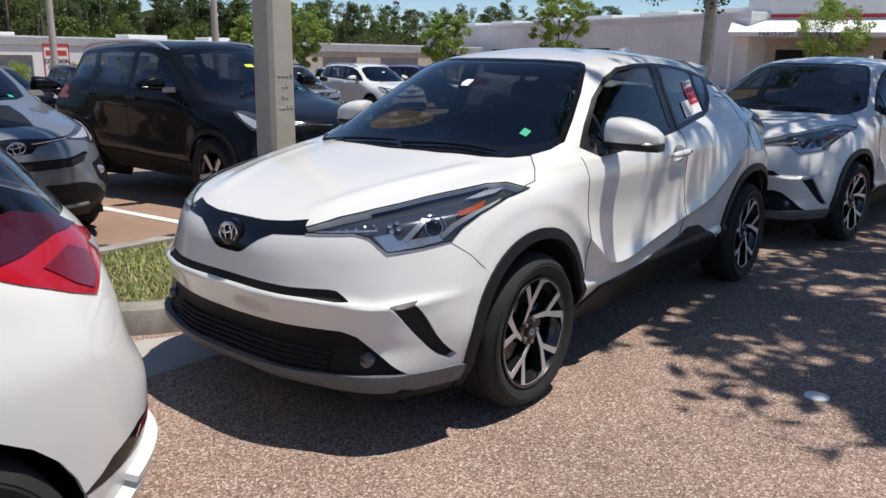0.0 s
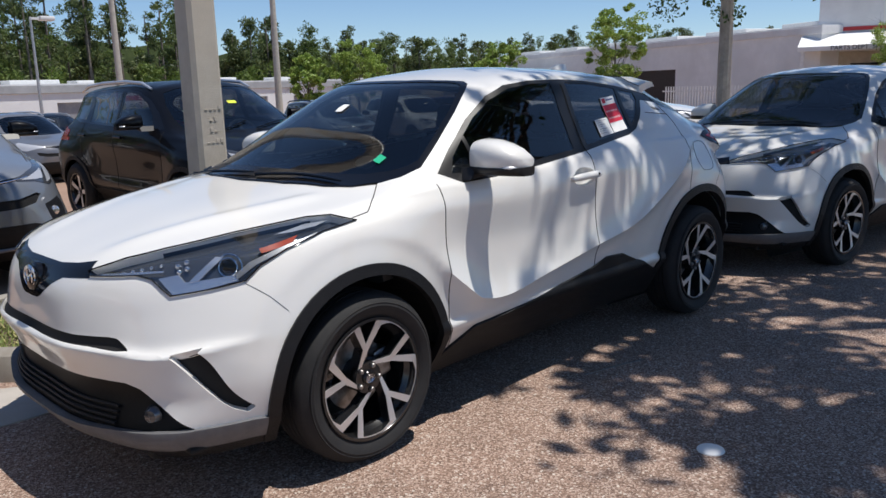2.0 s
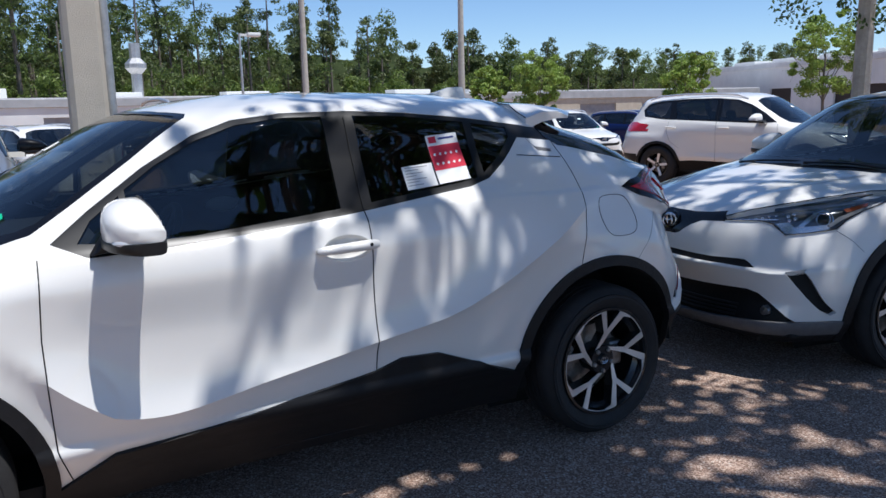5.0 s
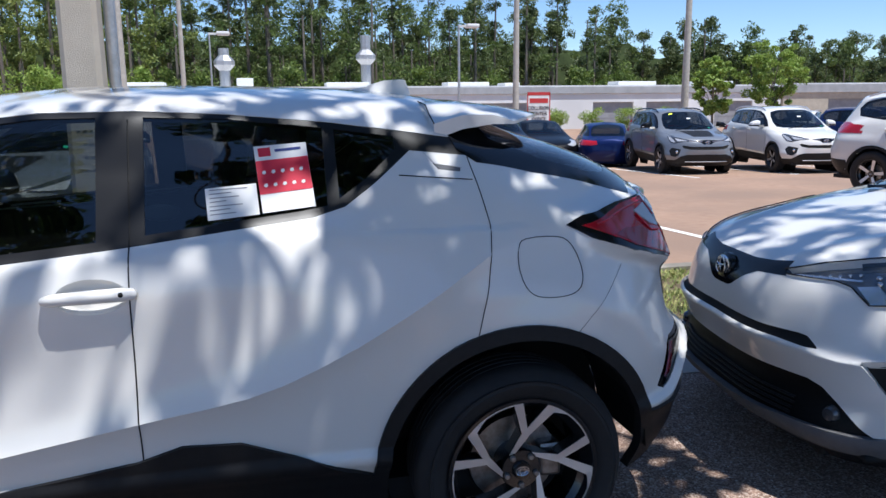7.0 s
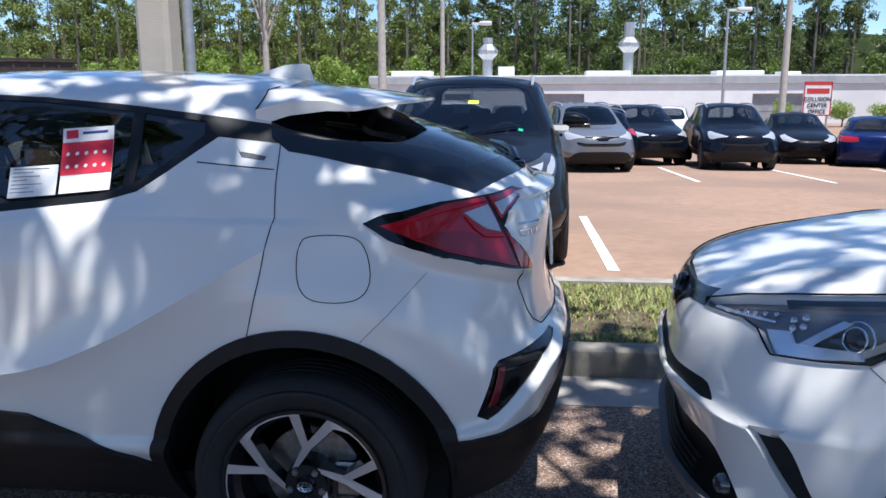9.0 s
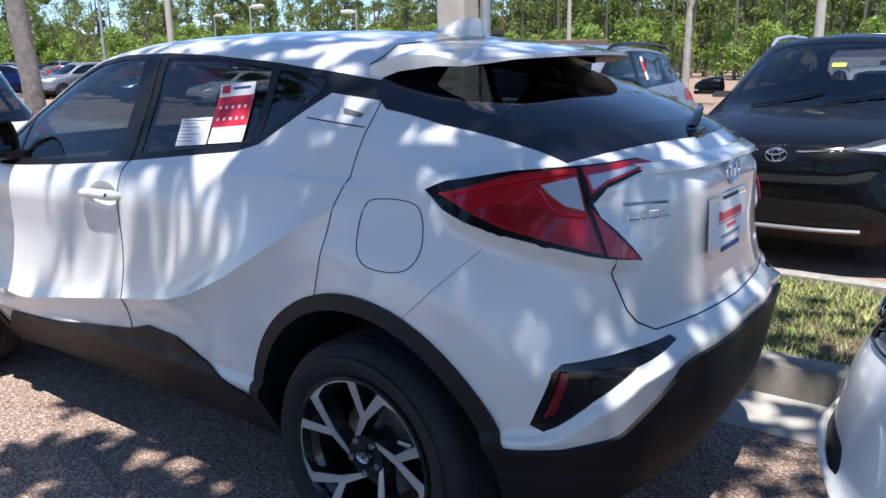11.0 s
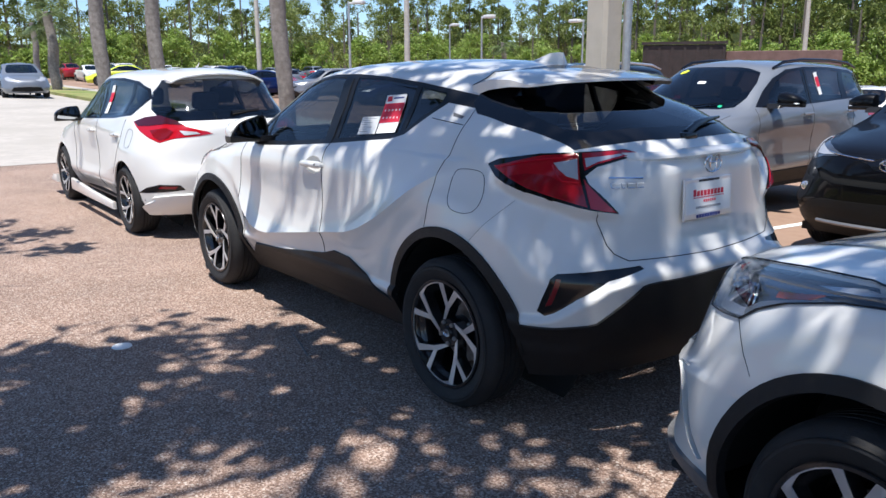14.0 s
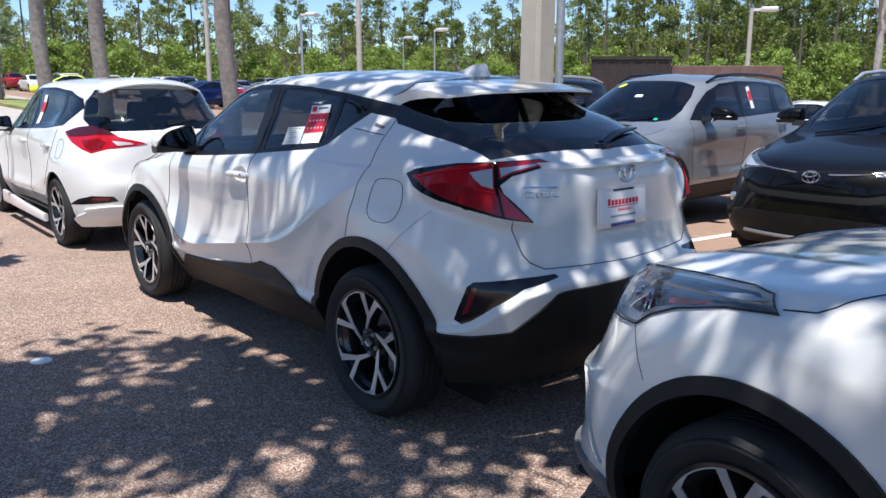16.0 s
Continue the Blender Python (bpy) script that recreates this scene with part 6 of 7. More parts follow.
# ---- ground ----
def speckle(name, dark_c, mid, light, fleck):
    """Asphalt with exposed aggregate: fine flecks, patchy wear."""
    m = mat(name, mid, 0.88)
    t, l = m.node_tree, m.node_tree.links
    b = t.nodes["Principled BSDF"]
    co = t.nodes.new("ShaderNodeTexCoord")
    v = node(m, "ShaderNodeTexVoronoi", Scale=150.0)
    l.new(co.outputs["Object"], v.inputs["Vector"])
    r = t.nodes.new("ShaderNodeValToRGB")
    r.color_ramp.interpolation = "LINEAR"
    for pos, c in ((0.0, dark_c), (0.35, mid), (0.62, light), (0.9, fleck)):
        e = r.color_ramp.elements.new(pos)
        e.color = (*c, 1)
    r.color_ramp.elements.remove(r.color_ramp.elements[0])
    r.color_ramp.elements.remove(r.color_ramp.elements[-1])
    sep = t.nodes.new("ShaderNodeSeparateColor")
    l.new(v.outputs["Color"], sep.inputs[0])
    l.new(sep.outputs[0], r.inputs["Fac"])
    n = node(m, "ShaderNodeTexNoise", Scale=0.9, Detail=8.0, Roughness=0.7)
    l.new(co.outputs["Object"], n.inputs["Vector"])
    r2 = t.nodes.new("ShaderNodeValToRGB")
    r2.color_ramp.elements[0].position, r2.color_ramp.elements[1].position = 0.3, 0.7
    r2.color_ramp.elements[0].color, r2.color_ramp.elements[1].color = (0.72, 0.72, 0.72, 1), (1.12, 1.1, 1.08, 1)
    l.new(n.outputs["Fac"], r2.inputs["Fac"])
    mx = t.nodes.new("ShaderNodeMix")
    mx.data_type, mx.blend_type = "RGBA", "MULTIPLY"
    mx.inputs["Factor"].default_value = 1.0
    l.new(r.outputs["Color"], mx.inputs["A"])
    l.new(r2.outputs["Color"], mx.inputs["B"])
    # sparse pale stones
    v2 = node(m, "ShaderNodeTexVoronoi", Scale=62.0)
    l.new(co.outputs["Object"], v2.inputs["Vector"])
    sep2 = t.nodes.new("ShaderNodeSeparateColor")
    l.new(v2.outputs["Color"], sep2.inputs[0])
    pick = node(m, "ShaderNodeMath")
    pick.operation = "GREATER_THAN"
    pick.inputs[1].default_value = 0.80
    l.new(sep2.outputs[1], pick.inputs[0])
    near = node(m, "ShaderNodeMath")
    near.operation = "LESS_THAN"
    near.inputs[1].default_value = 0.33
    l.new(v2.outputs["Distance"], near.inputs[0])
    both = node(m, "ShaderNodeMath")
    both.operation = "MULTIPLY"
    l.new(pick.outputs[0], both.inputs[0])
    l.new(near.outputs[0], both.inputs[1])
    st = t.nodes.new("ShaderNodeMix")
    st.data_type = "RGBA"
    l.new(both.outputs[0], st.inputs["Factor"])
    l.new(mx.outputs["Result"], st.inputs["A"])
    st.inputs["B"].default_value = (0.56, 0.49, 0.42, 1)
    l.new(st.outputs["Result"], b.inputs["Base Color"])
    bp = node(m, "ShaderNodeBump", Strength=0.7, Distance=0.006)
    l.new(v.outputs["Distance"], bp.inputs["Height"])
    l.new(bp.outputs["Normal"], b.inputs["Normal"])
    return m


ASPHALT = speckle("aggregate_asphalt", (0.132, 0.082, 0.060), (0.252, 0.164, 0.122), (0.335, 0.223, 0.169), (0.53, 0.415, 0.345))
LOT = vary(mat("brown_lot", (0.30, 0.19, 0.13), 0.9), (0.27, 0.165, 0.11), (0.36, 0.24, 0.17), 6, 8, .3, .7, .2, 80, (0.24, 0.16, 0.115), .35)
CONCRETE = vary(mat("pale_concrete", (0.40, 0.37, 0.33), 0.85), (0.35, 0.32, 0.285), (0.47, 0.43, 0.385), 5, 8, .3, .7, .25, 120, (0.36, 0.33, 0.29), .6)
KERBM = vary(mat("kerb_concrete", (0.33, 0.30, 0.26), 0.9), (0.24, 0.215, 0.18), (0.43, 0.39, 0.34), 9, 9, .3, .7, .5, 160, (0.19, 0.17, 0.14), 1.6)
LINEP = vary(mat("line_paint", (0.75, 0.74, 0.70), 0.7), (0.55, 0.5, 0.45), (0.8, 0.79, 0.76), 14, 6, .3, .5)
SOIL = vary(mat("soil", (0.10, 0.075, 0.045), 1.0), (0.07, 0.05, 0.03), (0.16, 0.12, 0.07), 25, 8, .3, .7, .8, 70)


def strip(name, xs, ys, lift, material, label, category):
    """A level sheet that follows the ground."""
    bm = bmesh.new()
    grid = [[bm.verts.new((x, y, ground_at(x, y) + lift)) for x in xs] for y in ys]
    for A, B in zip(grid, grid[1:]):
        for k in range(len(xs) - 1):
            bm.faces.new((A[k], A[k + 1], B[k + 1], B[k]))
    return tagged(part(name, bm, material, None), label, category, "", "structure")


XS = [-2500, -600, -200, -76, -40, -20, -10, -6, 0, 10, 30, 80, 300, 2500]
strip("ground", XS, [-2500, -400, -60, -10, 0, 2.7, 6, 12, 20, 26.7, 40, 120, 400, 2500], 0, ASPHALT, "brown asphalt with pale exposed aggregate", "ground")
strip("lot_paving", [-8.6, -6, 0, 10, 30, 62], [2.72, 6, 12, 20, 26.7, 40, 57], .006, LOT, "reddish brown paving of the parking lot", "paving")
strip("drive_paving", [-76, -40, -20, -10, -8.62], [-12, 0, 2.7, 6, 9.5], .006, CONCRETE, "pale worn concrete of the drive", "paving")
strip("far_lot_paving", [-160, -76, -40, -20, -10, -8.62], [9.52, 12, 20, 26.7, 70], .006, LOT, "reddish brown paving of the far lot", "paving")
for x, y0, y1 in [(x, 3.6, 7.35) for x in (1.2, 4.0, 6.72, 9.4, 12.1, 14.8)] + [(x, 13.5, 18.4) for x in (6.75, 9.43, 12.05, 14.75, 17.4)]:
    bm = bmesh.new()
    ys = [y0 + (y1 - y0) * i / 6 for i in range(7)]
    A = [bm.verts.new((x - .05, y, ground_at(x, y) + .010)) for y in ys]
    B = [bm.verts.new((x + .05, y, ground_at(x, y) + .010)) for y in ys]
    for i in range(6):
        bm.faces.new((A[i], B[i], B[i + 1], A[i + 1]))
    tagged(part("stall_line", bm, LINEP, None), "white painted stall line on brown paving", "road marking", "stall lines", "structure")

# the island: gutter, kerb with a round end, soil and grass
ISL_Y0, ISL_Y1, ISL_X0, ISL_X1 = 1.00, 2.66, -.98, 14.0


def island_outline(inset):
    r = (ISL_Y1 - ISL_Y0) / 2 - inset
    cy, cx = (ISL_Y0 + ISL_Y1) / 2, ISL_X0 + (ISL_Y1 - ISL_Y0) / 2
    left = [(cx + r * math.cos(radians(a)), cy + r * math.sin(radians(a))) for a in range(270, 89, -12)]
    n = 30
    top = [(cx + (ISL_X1 - inset - cx) * k / n, cy + r) for k in range(1, n + 1)]
    bot = [(ISL_X1 - inset + (cx - ISL_X1 + inset) * k / n, cy - r) for k in range(0, n)]
    return left + top + bot


bm = bmesh.new()
loops = []
for inset, z in ((0, -.02), (0, .10), (.015, .135), (.04, .15), (.135, .15), (.15, .145), (.155, .05)):
    loops.append([bm.verts.new((x, y, z + .004 * noise.noise((x * 3, y * 3, z * 9)))) for x, y in island_outline(inset)])
for A, B in zip(loops, loops[1:]):
    for k in range(len(A)):
        bm.faces.new((A[k], A[(k + 1) % len(A)], B[(k + 1) % len(B)], B[k]))
bmesh.ops.recalc_face_normals(bm, faces=bm.faces)
tagged(part("kerb", bm, KERBM, None, "", True), "weathered grey concrete kerb round the island", "kerb", "", "structure")
bm = bmesh.new()
bm.faces.new([bm.verts.new((x, y, .115)) for x, y in island_outline(.15)])
tagged(part("island_soil", bm, SOIL, None), "dry soil under thin grass", "soil", "", "structure")
bm = bmesh.new()
prism(bm, [(-1.5, .62), (14, .62), (14, .998), (-.5, .998), (-.75, 1.12), (-.98, 1.5), (-1.0, 2.1), (-1.5, 2.1)], -.02, .006, "z")
tagged(part("gutter", bm, CONCRETE, None), "pale concrete gutter along the kerb", "gutter", "", "structure")

# lawn strip beyond the drive
LAWN = vary(mat("lawn", (0.16, 0.20, 0.05), 0.95), (0.11, 0.16, 0.03), (0.24, 0.26, 0.08), 4, 8, .3, .7, .6, 50, (0.30, 0.27, 0.11), .5)
bm = bmesh.new()
rows = [[bm.verts.new((x, y, ground_at(x, y) + z)) for x in (-46, -40, -34, -28, -24)] for y, z in ((5.2, .0), (5.2, .13), (5.35, .15), (7.4, .15), (7.4, 0))]
for A, B in zip(rows, rows[1:]):
    for k in range(4):
        bm.faces.new((A[k], A[k + 1], B[k + 1], B[k]))
for k in (0, 4):
    bm.faces.new([r[k] for r in rows])
bmesh.ops.recalc_face_normals(bm, faces=bm.faces)
tagged(part("lawn", bm, LAWN, None), "mown green lawn strip beside the drive", "lawn", "", "structure")

# grass on the island
GRASS = mat("grass_blade", (0.10, 0.16, 0.03), 0.6)
t = GRASS.node_tree
gi = t.nodes.new("ShaderNodeNewGeometry")
gr = t.nodes.new("ShaderNodeValToRGB")
gr.color_ramp.elements[0].color, gr.color_ramp.elements[1].color = (0.12, 0.18, 0.035, 1), (0.48, 0.42, 0.17, 1)
gr.color_ramp.elements.new(.55).color = (0.25, 0.30, 0.075, 1)
t.links.new(gi.outputs["Random Per Island"], gr.inputs["Fac"])
t.links.new(gr.outputs["Color"], t.nodes["Principled BSDF"].inputs["Base Color"])
rs = np.random.RandomState(3)
verts, faces = [], []
while len(faces) < 44000:
    x, y = rs.uniform(ISL_X0 + .16, 7.0), rs.uniform(ISL_Y0 + .13, ISL_Y1 - .13)
    cx = ISL_X0 + (ISL_Y1 - ISL_Y0) / 2
    if x < cx and math.hypot(x - cx, y - (ISL_Y0 + ISL_Y1) / 2) > (ISL_Y1 - ISL_Y0) / 2 - .15:
        continue
    if noise.noise((x * 1.7, y * 1.7, 4)) < -.28 and rs.rand() < .8:
        continue
    a, h, w, ln = rs.uniform(0, 6.28), rs.uniform(.012, .042), rs.uniform(.003, .006), rs.uniform(.01, .05)
    i = len(verts)
    c, s = math.cos(a), math.sin(a)
    verts += [(x - s * w, y + c * w, .112), (x + s * w, y - c * w, .112), (x + c * ln, y + s * ln, .115 + h)]
    faces.append((i, i + 1, i + 2))
tagged(new("grass", mesh_of("grass", verts, faces, GRASS)), "thin sunlit green and straw-coloured grass on the island", "grass", "", "stuff")

# white disc lying on the asphalt
bm = lathe([(.0001, .006), (.045, .006), (.052, .0045), (.054, .0)], 32, "z")
d = tagged(part("ground_disc", bm, PAPER, None, "", True), "small white round cap set in the asphalt", "survey cap")
d.location = (.935, -1.811, 0)

# pale scratch in the asphalt
SCUFF = mat("scuffed_asphalt", (0.20, 0.18, 0.165), 0.85)
bm = bmesh.new()
prism(bm, [(1.30, -.970), (1.52, -1.026), (1.70, -1.078), (1.703, -1.072), (1.52, -1.016), (1.30, -.966)], -.003, .004, "z")
tagged(part("scratch_mark", bm, SCUFF, None), "short pale scratch in the asphalt", "scratch", "", "structure")

# ---- column and poles ----
COLM = vary(mat("column_concrete", (0.52, 0.46, 0.38), 0.85), (0.46, 0.405, 0.335), (0.58, 0.52, 0.44), 7, 8, .3, .7, .35, 140, (0.49, 0.43, 0.355), 1.2)
POLEM = vary(mat("pole_concrete", (0.45, 0.42, 0.37), 0.8), (0.40, 0.37, 0.32), (0.52, 0.48, 0.42), 5, 6)
GALV = vary(mat("galvanised_steel", (0.5, 0.5, 0.5), 0.45, 0.8), (0.42, 0.42, 0.42), (0.58, 0.58, 0.58), 12)
WHITEM = vary(mat("white_enamel", (0.75, 0.75, 0.73), 0.5), (0.68, 0.68, 0.66), (0.8, 0.8, 0.78), 6)
col = new("light_column")
tagged(col, "square tan concrete light column with a steel conduit", "light column")
col.location = (.955, 1.98, .10)
bm = bmesh.new()
rows = []
for z, h in ((0, .112), (9.5, .082)):
    c = .028
    rows.append([bm.verts.new((x, y, z)) for x, y in ((-h + c, -h), (h - c, -h), (h, -h + c), (h, h - c), (h - c, h), (-h + c, h), (-h, h - c), (-h, -h + c))])
for k in range(8):
    bm.faces.new((rows[0][k], rows[0][(k + 1) % 8], rows[1][(k + 1) % 8], rows[1][k]))
bm.faces.new(rows[1])
part("shaft", bm, COLM, col)
part("conduit", tube(bmesh.new(), [(.150, .105, 0), (.140, .10, 4), (.118, .085, 9)], .034, 12), GALV, col, "galvanised conduit", True)
for z in (.8, 2.4, 4.0):
    part("conduit_strap", box(bmesh.new(), (.09, .06, z), (.192 - z * .004, .142, z + .03), .004), GALV, col)
rr = random.Random(2)
for r, n in enumerate((4, 2, 2, 4)):
    for k in range(n):
        w = .02
        x = -.05 + k * .034 + (.03 if n == 2 else 0)
        z = 1.22 - r * .075
        part("stamped_mark", box(bmesh.new(), (x, -.1130, z), (x + w, -.1060, z + rr.choice((.008, .03))), .002), COLM, col)

LAMPW = mat("lamp_head_white", (0.72, 0.72, 0.70), 0.4)


def light_pole(x, y, h, r, head=True, turn=0.0, material=None):
    p = new("light_pole")
    tagged(p, "tall tapered light pole on the parking lot", "light pole", "light poles")
    p.matrix_basis = pose(x, y, ground_at(x, y), 0, 0, turn)
    part("shaft", lathe([(r, 0), (r * .62, h), (.0001, h)], 16, "z"), material or POLEM, p, "", True)
    if head:
        part("arm", box(bmesh.new(), (-.05, -.05, h - .15), (.8, .05, h - .02), .01), LAMPW, p)
        part("lamp_head", box(bmesh.new(), (.45, -.28, h - .18), (1.25, .28, h + .06), .06), LAMPW, p, "white box lamp head", True)
    return p


POLES = [(27.1, 40, 11, .24, False, 0), (14.5, 45, 6.8, .10, True, 0), (14.8, 35, 11, .17, False, 0), (-1.5, 41.8, 11, .15, False, 0), (-3.3, 33, 11, .21, False, 0), (-.4, 50, 6.6, .08, True, 0),
         (-35.7, 15.7, 11, .14, False, 0), (-46, 27.5, 6.5, .11, True, 30), (-31.7, 22.7, 11, .18, False, 0), (-40.7, 35.6, 5.6, .09, True, 0), (-58, 46, 5.8, .09, True, 0), (-35.7, 41, 5.4, .09, True, 180), (-16.4, 36.6, 6.0, .15, True, 40)]
for x, y, h, r, head, turn in POLES:
    light_pole(x, y, h, r, head, turn, POLEM if r > .12 else GALV)

# ---- buildings ----
STUCCO = vary(mat("white_stucco", (0.80, 0.80, 0.79), 0.85), (0.76, 0.76, 0.75), (0.84, 0.84, 0.83), 1.5, 6, .3, .7, .2, 60, (0.70, 0.70, 0.69), .25)
GREYBAND = vary(mat("grey_fascia", (0.38, 0.39, 0.40), 0.7), (0.34, 0.35, 0.36), (0.44, 0.45, 0.46), 1.0, 4)
TANW = vary(mat("tan_wall", (0.50, 0.45, 0.36), 0.85), (0.45, 0.40, 0.32), (0.55, 0.50, 0.41), 2.0, 6)
REDW = mat("red_stripe", (0.50, 0.04, 0.04), 0.6)
DOORM = vary(mat("bay_panel", (0.30, 0.31, 0.33), 0.6), (0.26, 0.27, 0.29), (0.34, 0.35, 0.37), 2, 4)
ROOFW = vary(mat("white_roof", (0.70, 0.70, 0.70), 0.7), (0.62, 0.62, 0.62), (0.75, 0.75, 0.75), .5, 5)
BROWNW = vary(mat("brown_wall", (0.16, 0.09, 0.075), 0.7), (0.14, 0.08, 0.065), (0.20, 0.12, 0.10), 3, 6)
DKBROWN = vary(mat("dark_brown_steel", (0.035, 0.024, 0.02), 0.6), (0.028, 0.02, 0.016), (0.045, 0.03, 0.026), 5, 6)


def hall(name, label, a, b, depth, z0, z1, wall, openings, band=.5, edge=None, leaf=None):
    """A long low hall between two plan points: walls with door openings, fascia, roof, roof units. openings: (along, width, height)."""
    base = new(name)
    tagged(base, label, "building")
    ax, ay = a
    d = Vector((b[0] - ax, b[1] - ay, 0))
    L = d.length
    base.matrix_basis = pose(ax, ay, z0, 0, 0, math.degrees(math.atan2(d.y, d.x)))
    H = z1 - z0
    cuts = sorted(openings)
    x = 0.0
    runs = []
    for o, wd, hh in cuts:
        runs += [((x, 0, 0), (o, .3, H - band)), ((o, 0, hh), (o + wd, .3, H - band))]
        x = o + wd
    runs += [((x, 0, 0), (L, .3, H - band)), ((0, .3, 0), (.3, depth, H - band)), ((L - .3, .3, 0), (L, depth, H - band)), ((.3, depth - .3, 0), (L - .3, depth, H - band))]
    for lo, hi in runs:
        part("wall", box(bmesh.new(), lo, hi), wall, base)
    part("fascia", box(bmesh.new(), (-.12, -.12, H - band), (L + .12, depth + .12, H), .03), edge or GREYBAND, base)
    part("roof", box(bmesh.new(), (-.05, -.05, H + .002), (L + .05, depth + .05, H + .08)), ROOFW, base)
    part("floor_slab", box(bmesh.new(), (.3, .3, 0), (L - .3, depth - .3, .05)), DKBROWN, base)
    for o, wd, hh in cuts:
        # a roller door, or with a dark leaf the shade inside an open bay
        dr = part("bay_panel", box(bmesh.new(), (o, .2, 0), (o + wd, .26, hh)), leaf or DOORM, base)
        for k in range(1, int(hh / .45)):
            part("bay_slat", box(bmesh.new(), (o, .185, k * .45), (o + wd, .2, k * .45 + .05)), leaf or DOORM, dr)
    return base


bldA = hall("service_building", "long low white service building with grey fascia and roller doors", (-8, 54), (44, 54), 14, -1.0, 2.3, STUCCO,
            [(4, 3.2, 2.1), (12, 3.2, 2.1), (26.6, 3.6, 2.1), (35.5, 3.4, 2.1), (40, 3.4, 2.1), (46, 3.4, 2.1)], .55)
for k, (x, y, w, h) in enumerate(((1, 3, 3.0, .4), (9, 4, 1.2, .7), (15.5, 3, 3.2, .35), (25, 4, 3.4, .35), (30, 5, 1.3, .3), (39, 3, 3.4, .35), (47, 4, 3.2, .35))):
    part("roof_unit", box(bmesh.new(), (x, y, 3.38), (x + w, y + 2, 3.38 + h), .04), WHITEM, bldA, "white rooftop unit")
for x, h in ((8.2, 2.9), (18.6, 3.9)):
    st = part("exhaust_pipe", lathe([(.38, 3.3), (.38, 3.3 + h)], 8, "z"), GALV, bldA, "galvanised exhaust stack")
    st.location = (x, 4, 0)
    part("stack_collar", lathe([(.38, 3.3 + h * .45), (.75, 3.3 + h * .45 + .4), (.75, 3.3 + h * .45 + .7), (.38, 3.3 + h * .45 + 1.1)], 8, "z"), GALV, st)
# the bays stand open: their inner shade is put into dark brown panels
bldB = hall("warehouse", "large white warehouse with dark loading bays", (79, 68), (57.2, 17.8), 12, -.9, 4.9, STUCCO, [(6, 4, 3.2), (18, 4, 3.2), (29, 10, 3.3)], .5, ROOFW, DKBROWN)
bldC = hall("garage_building", "low tan garage with a deep grey roof edge", (44.6, 54.5), (70, 51.5), 12, -1.0, 2.4, TANW, [(4, 4, 2.2), (11, 5, 2.2), (19, 3, 2.2)], .7)
for k in range(6):
    part("roof_unit", box(bmesh.new(), (2 + 9 * k, 4, 5.88), (7 + 9 * k, 8, 6.5), .05), WHITEM, bldB, "white rooftop unit")
parts_hall = new("parts_department")
tagged(parts_hall, "white parts building with red stripe, canopy and lettering", "building")
parts_hall.matrix_basis = pose(58.5, 18.5, -.6, 0, 0, -75)
part("wall", box(bmesh.new(), (0, .0, 0), (26, 14, 8.5)), STUCCO, parts_hall)
part("lower_wall", box(bmesh.new(), (.0, -.06, 0), (26, -.003, 3.7)), TANW, parts_hall)
part("stripe", box(bmesh.new(), (-.02, -.05, 5.15), (26.02, -.003, 5.4)), REDW, parts_hall)
part("canopy", prism(bmesh.new(), [(-3.0, 3.75), (-3.0, 4.05), (-2.6, 4.15), (-.05, 5.05), (-.05, 3.9)], -1.0, 17, "x"), STUCCO, parts_hall, "pale sloping canopy")
for x in (-.8, 4.3, 9.5, 14.5):
    part("canopy_post", box(bmesh.new(), (x, -2.9, 0), (x + .22, -2.68, 3.75)), WHITEM, parts_hall)
part("doorway", box(bmesh.new(), (2.2, -.12, 0), (6.2, -.065, 2.9)), DARK, parts_hall)
part("doorway", box(bmesh.new(), (9.2, -.12, 0), (13, -.065, 2.9)), DARK, parts_hall)


def lettering(text, size, m, material, parent, name="lettering"):
    cu = bpy.data.curves.new(name, "FONT")
    cu.body, cu.size, cu.extrude, cu.align_x = text, size, .012, "CENTER"
    ob = new(name, cu)
    ob.data.materials.append(material)
    ob.parent = parent
    ob.matrix_basis = m
    return ob


lettering("PARTS DEPT. SHIPPING & RECEIVING", .42, pose(4.5, -3.02, 3.78, 90, 0, 0), INK, parts_hall)
fence = new("white_fence")
tagged(fence, "white picket fence by the warehouse", "fence")
fence.matrix_basis = pose(50, 18.5, -.55, 0, 0, 65)
for k in range(34):
    part("picket", box(bmesh.new(), (k * .32, -.02, 0), (k * .32 + .12, .02, 1.55)), WHITEM, fence)
part("rail", box(bmesh.new(), (0, .022, 1.15), (11, .06, 1.25)), WHITEM, fence)
sign = new("collision_sign")
tagged(sign, "white board sign with red border and lettering", "sign")
sign.matrix_basis = pose(20.3, 46.5, ground_at(20.3, 46.5), 0, 0, 8)
part("board", box(bmesh.new(), (-.85, 0, .75), (.85, .08, 2.75), .01), WHITEM, sign)
for a, b, c, d in ((-.85, .75, -.78, 2.75), (.78, .75, .85, 2.75), (-.85, 2.55, .85, 2.75), (-.85, .75, .85, .82), (-.68, 2.05, .68, 2.35)):
    part("border", box(bmesh.new(), (a, -.012, b), (c, -.002, d)), REDW, sign)
for s in (-1, 1):
    part("post", box(bmesh.new(), (s * .7 - .04, .09, 0), (s * .7 + .04, .17, 2.5)), GALV, sign)
for k, wd in enumerate(("COLLISION", "CENTER", "OFFICE")):
    lettering(wd, .33, pose(0, -.02, 1.62 - .36 * k, 90, 0, 0), INK, sign)
pen = new("brown_enclosure")
tagged(pen, "dark brown steel container beside a brown wall", "container")
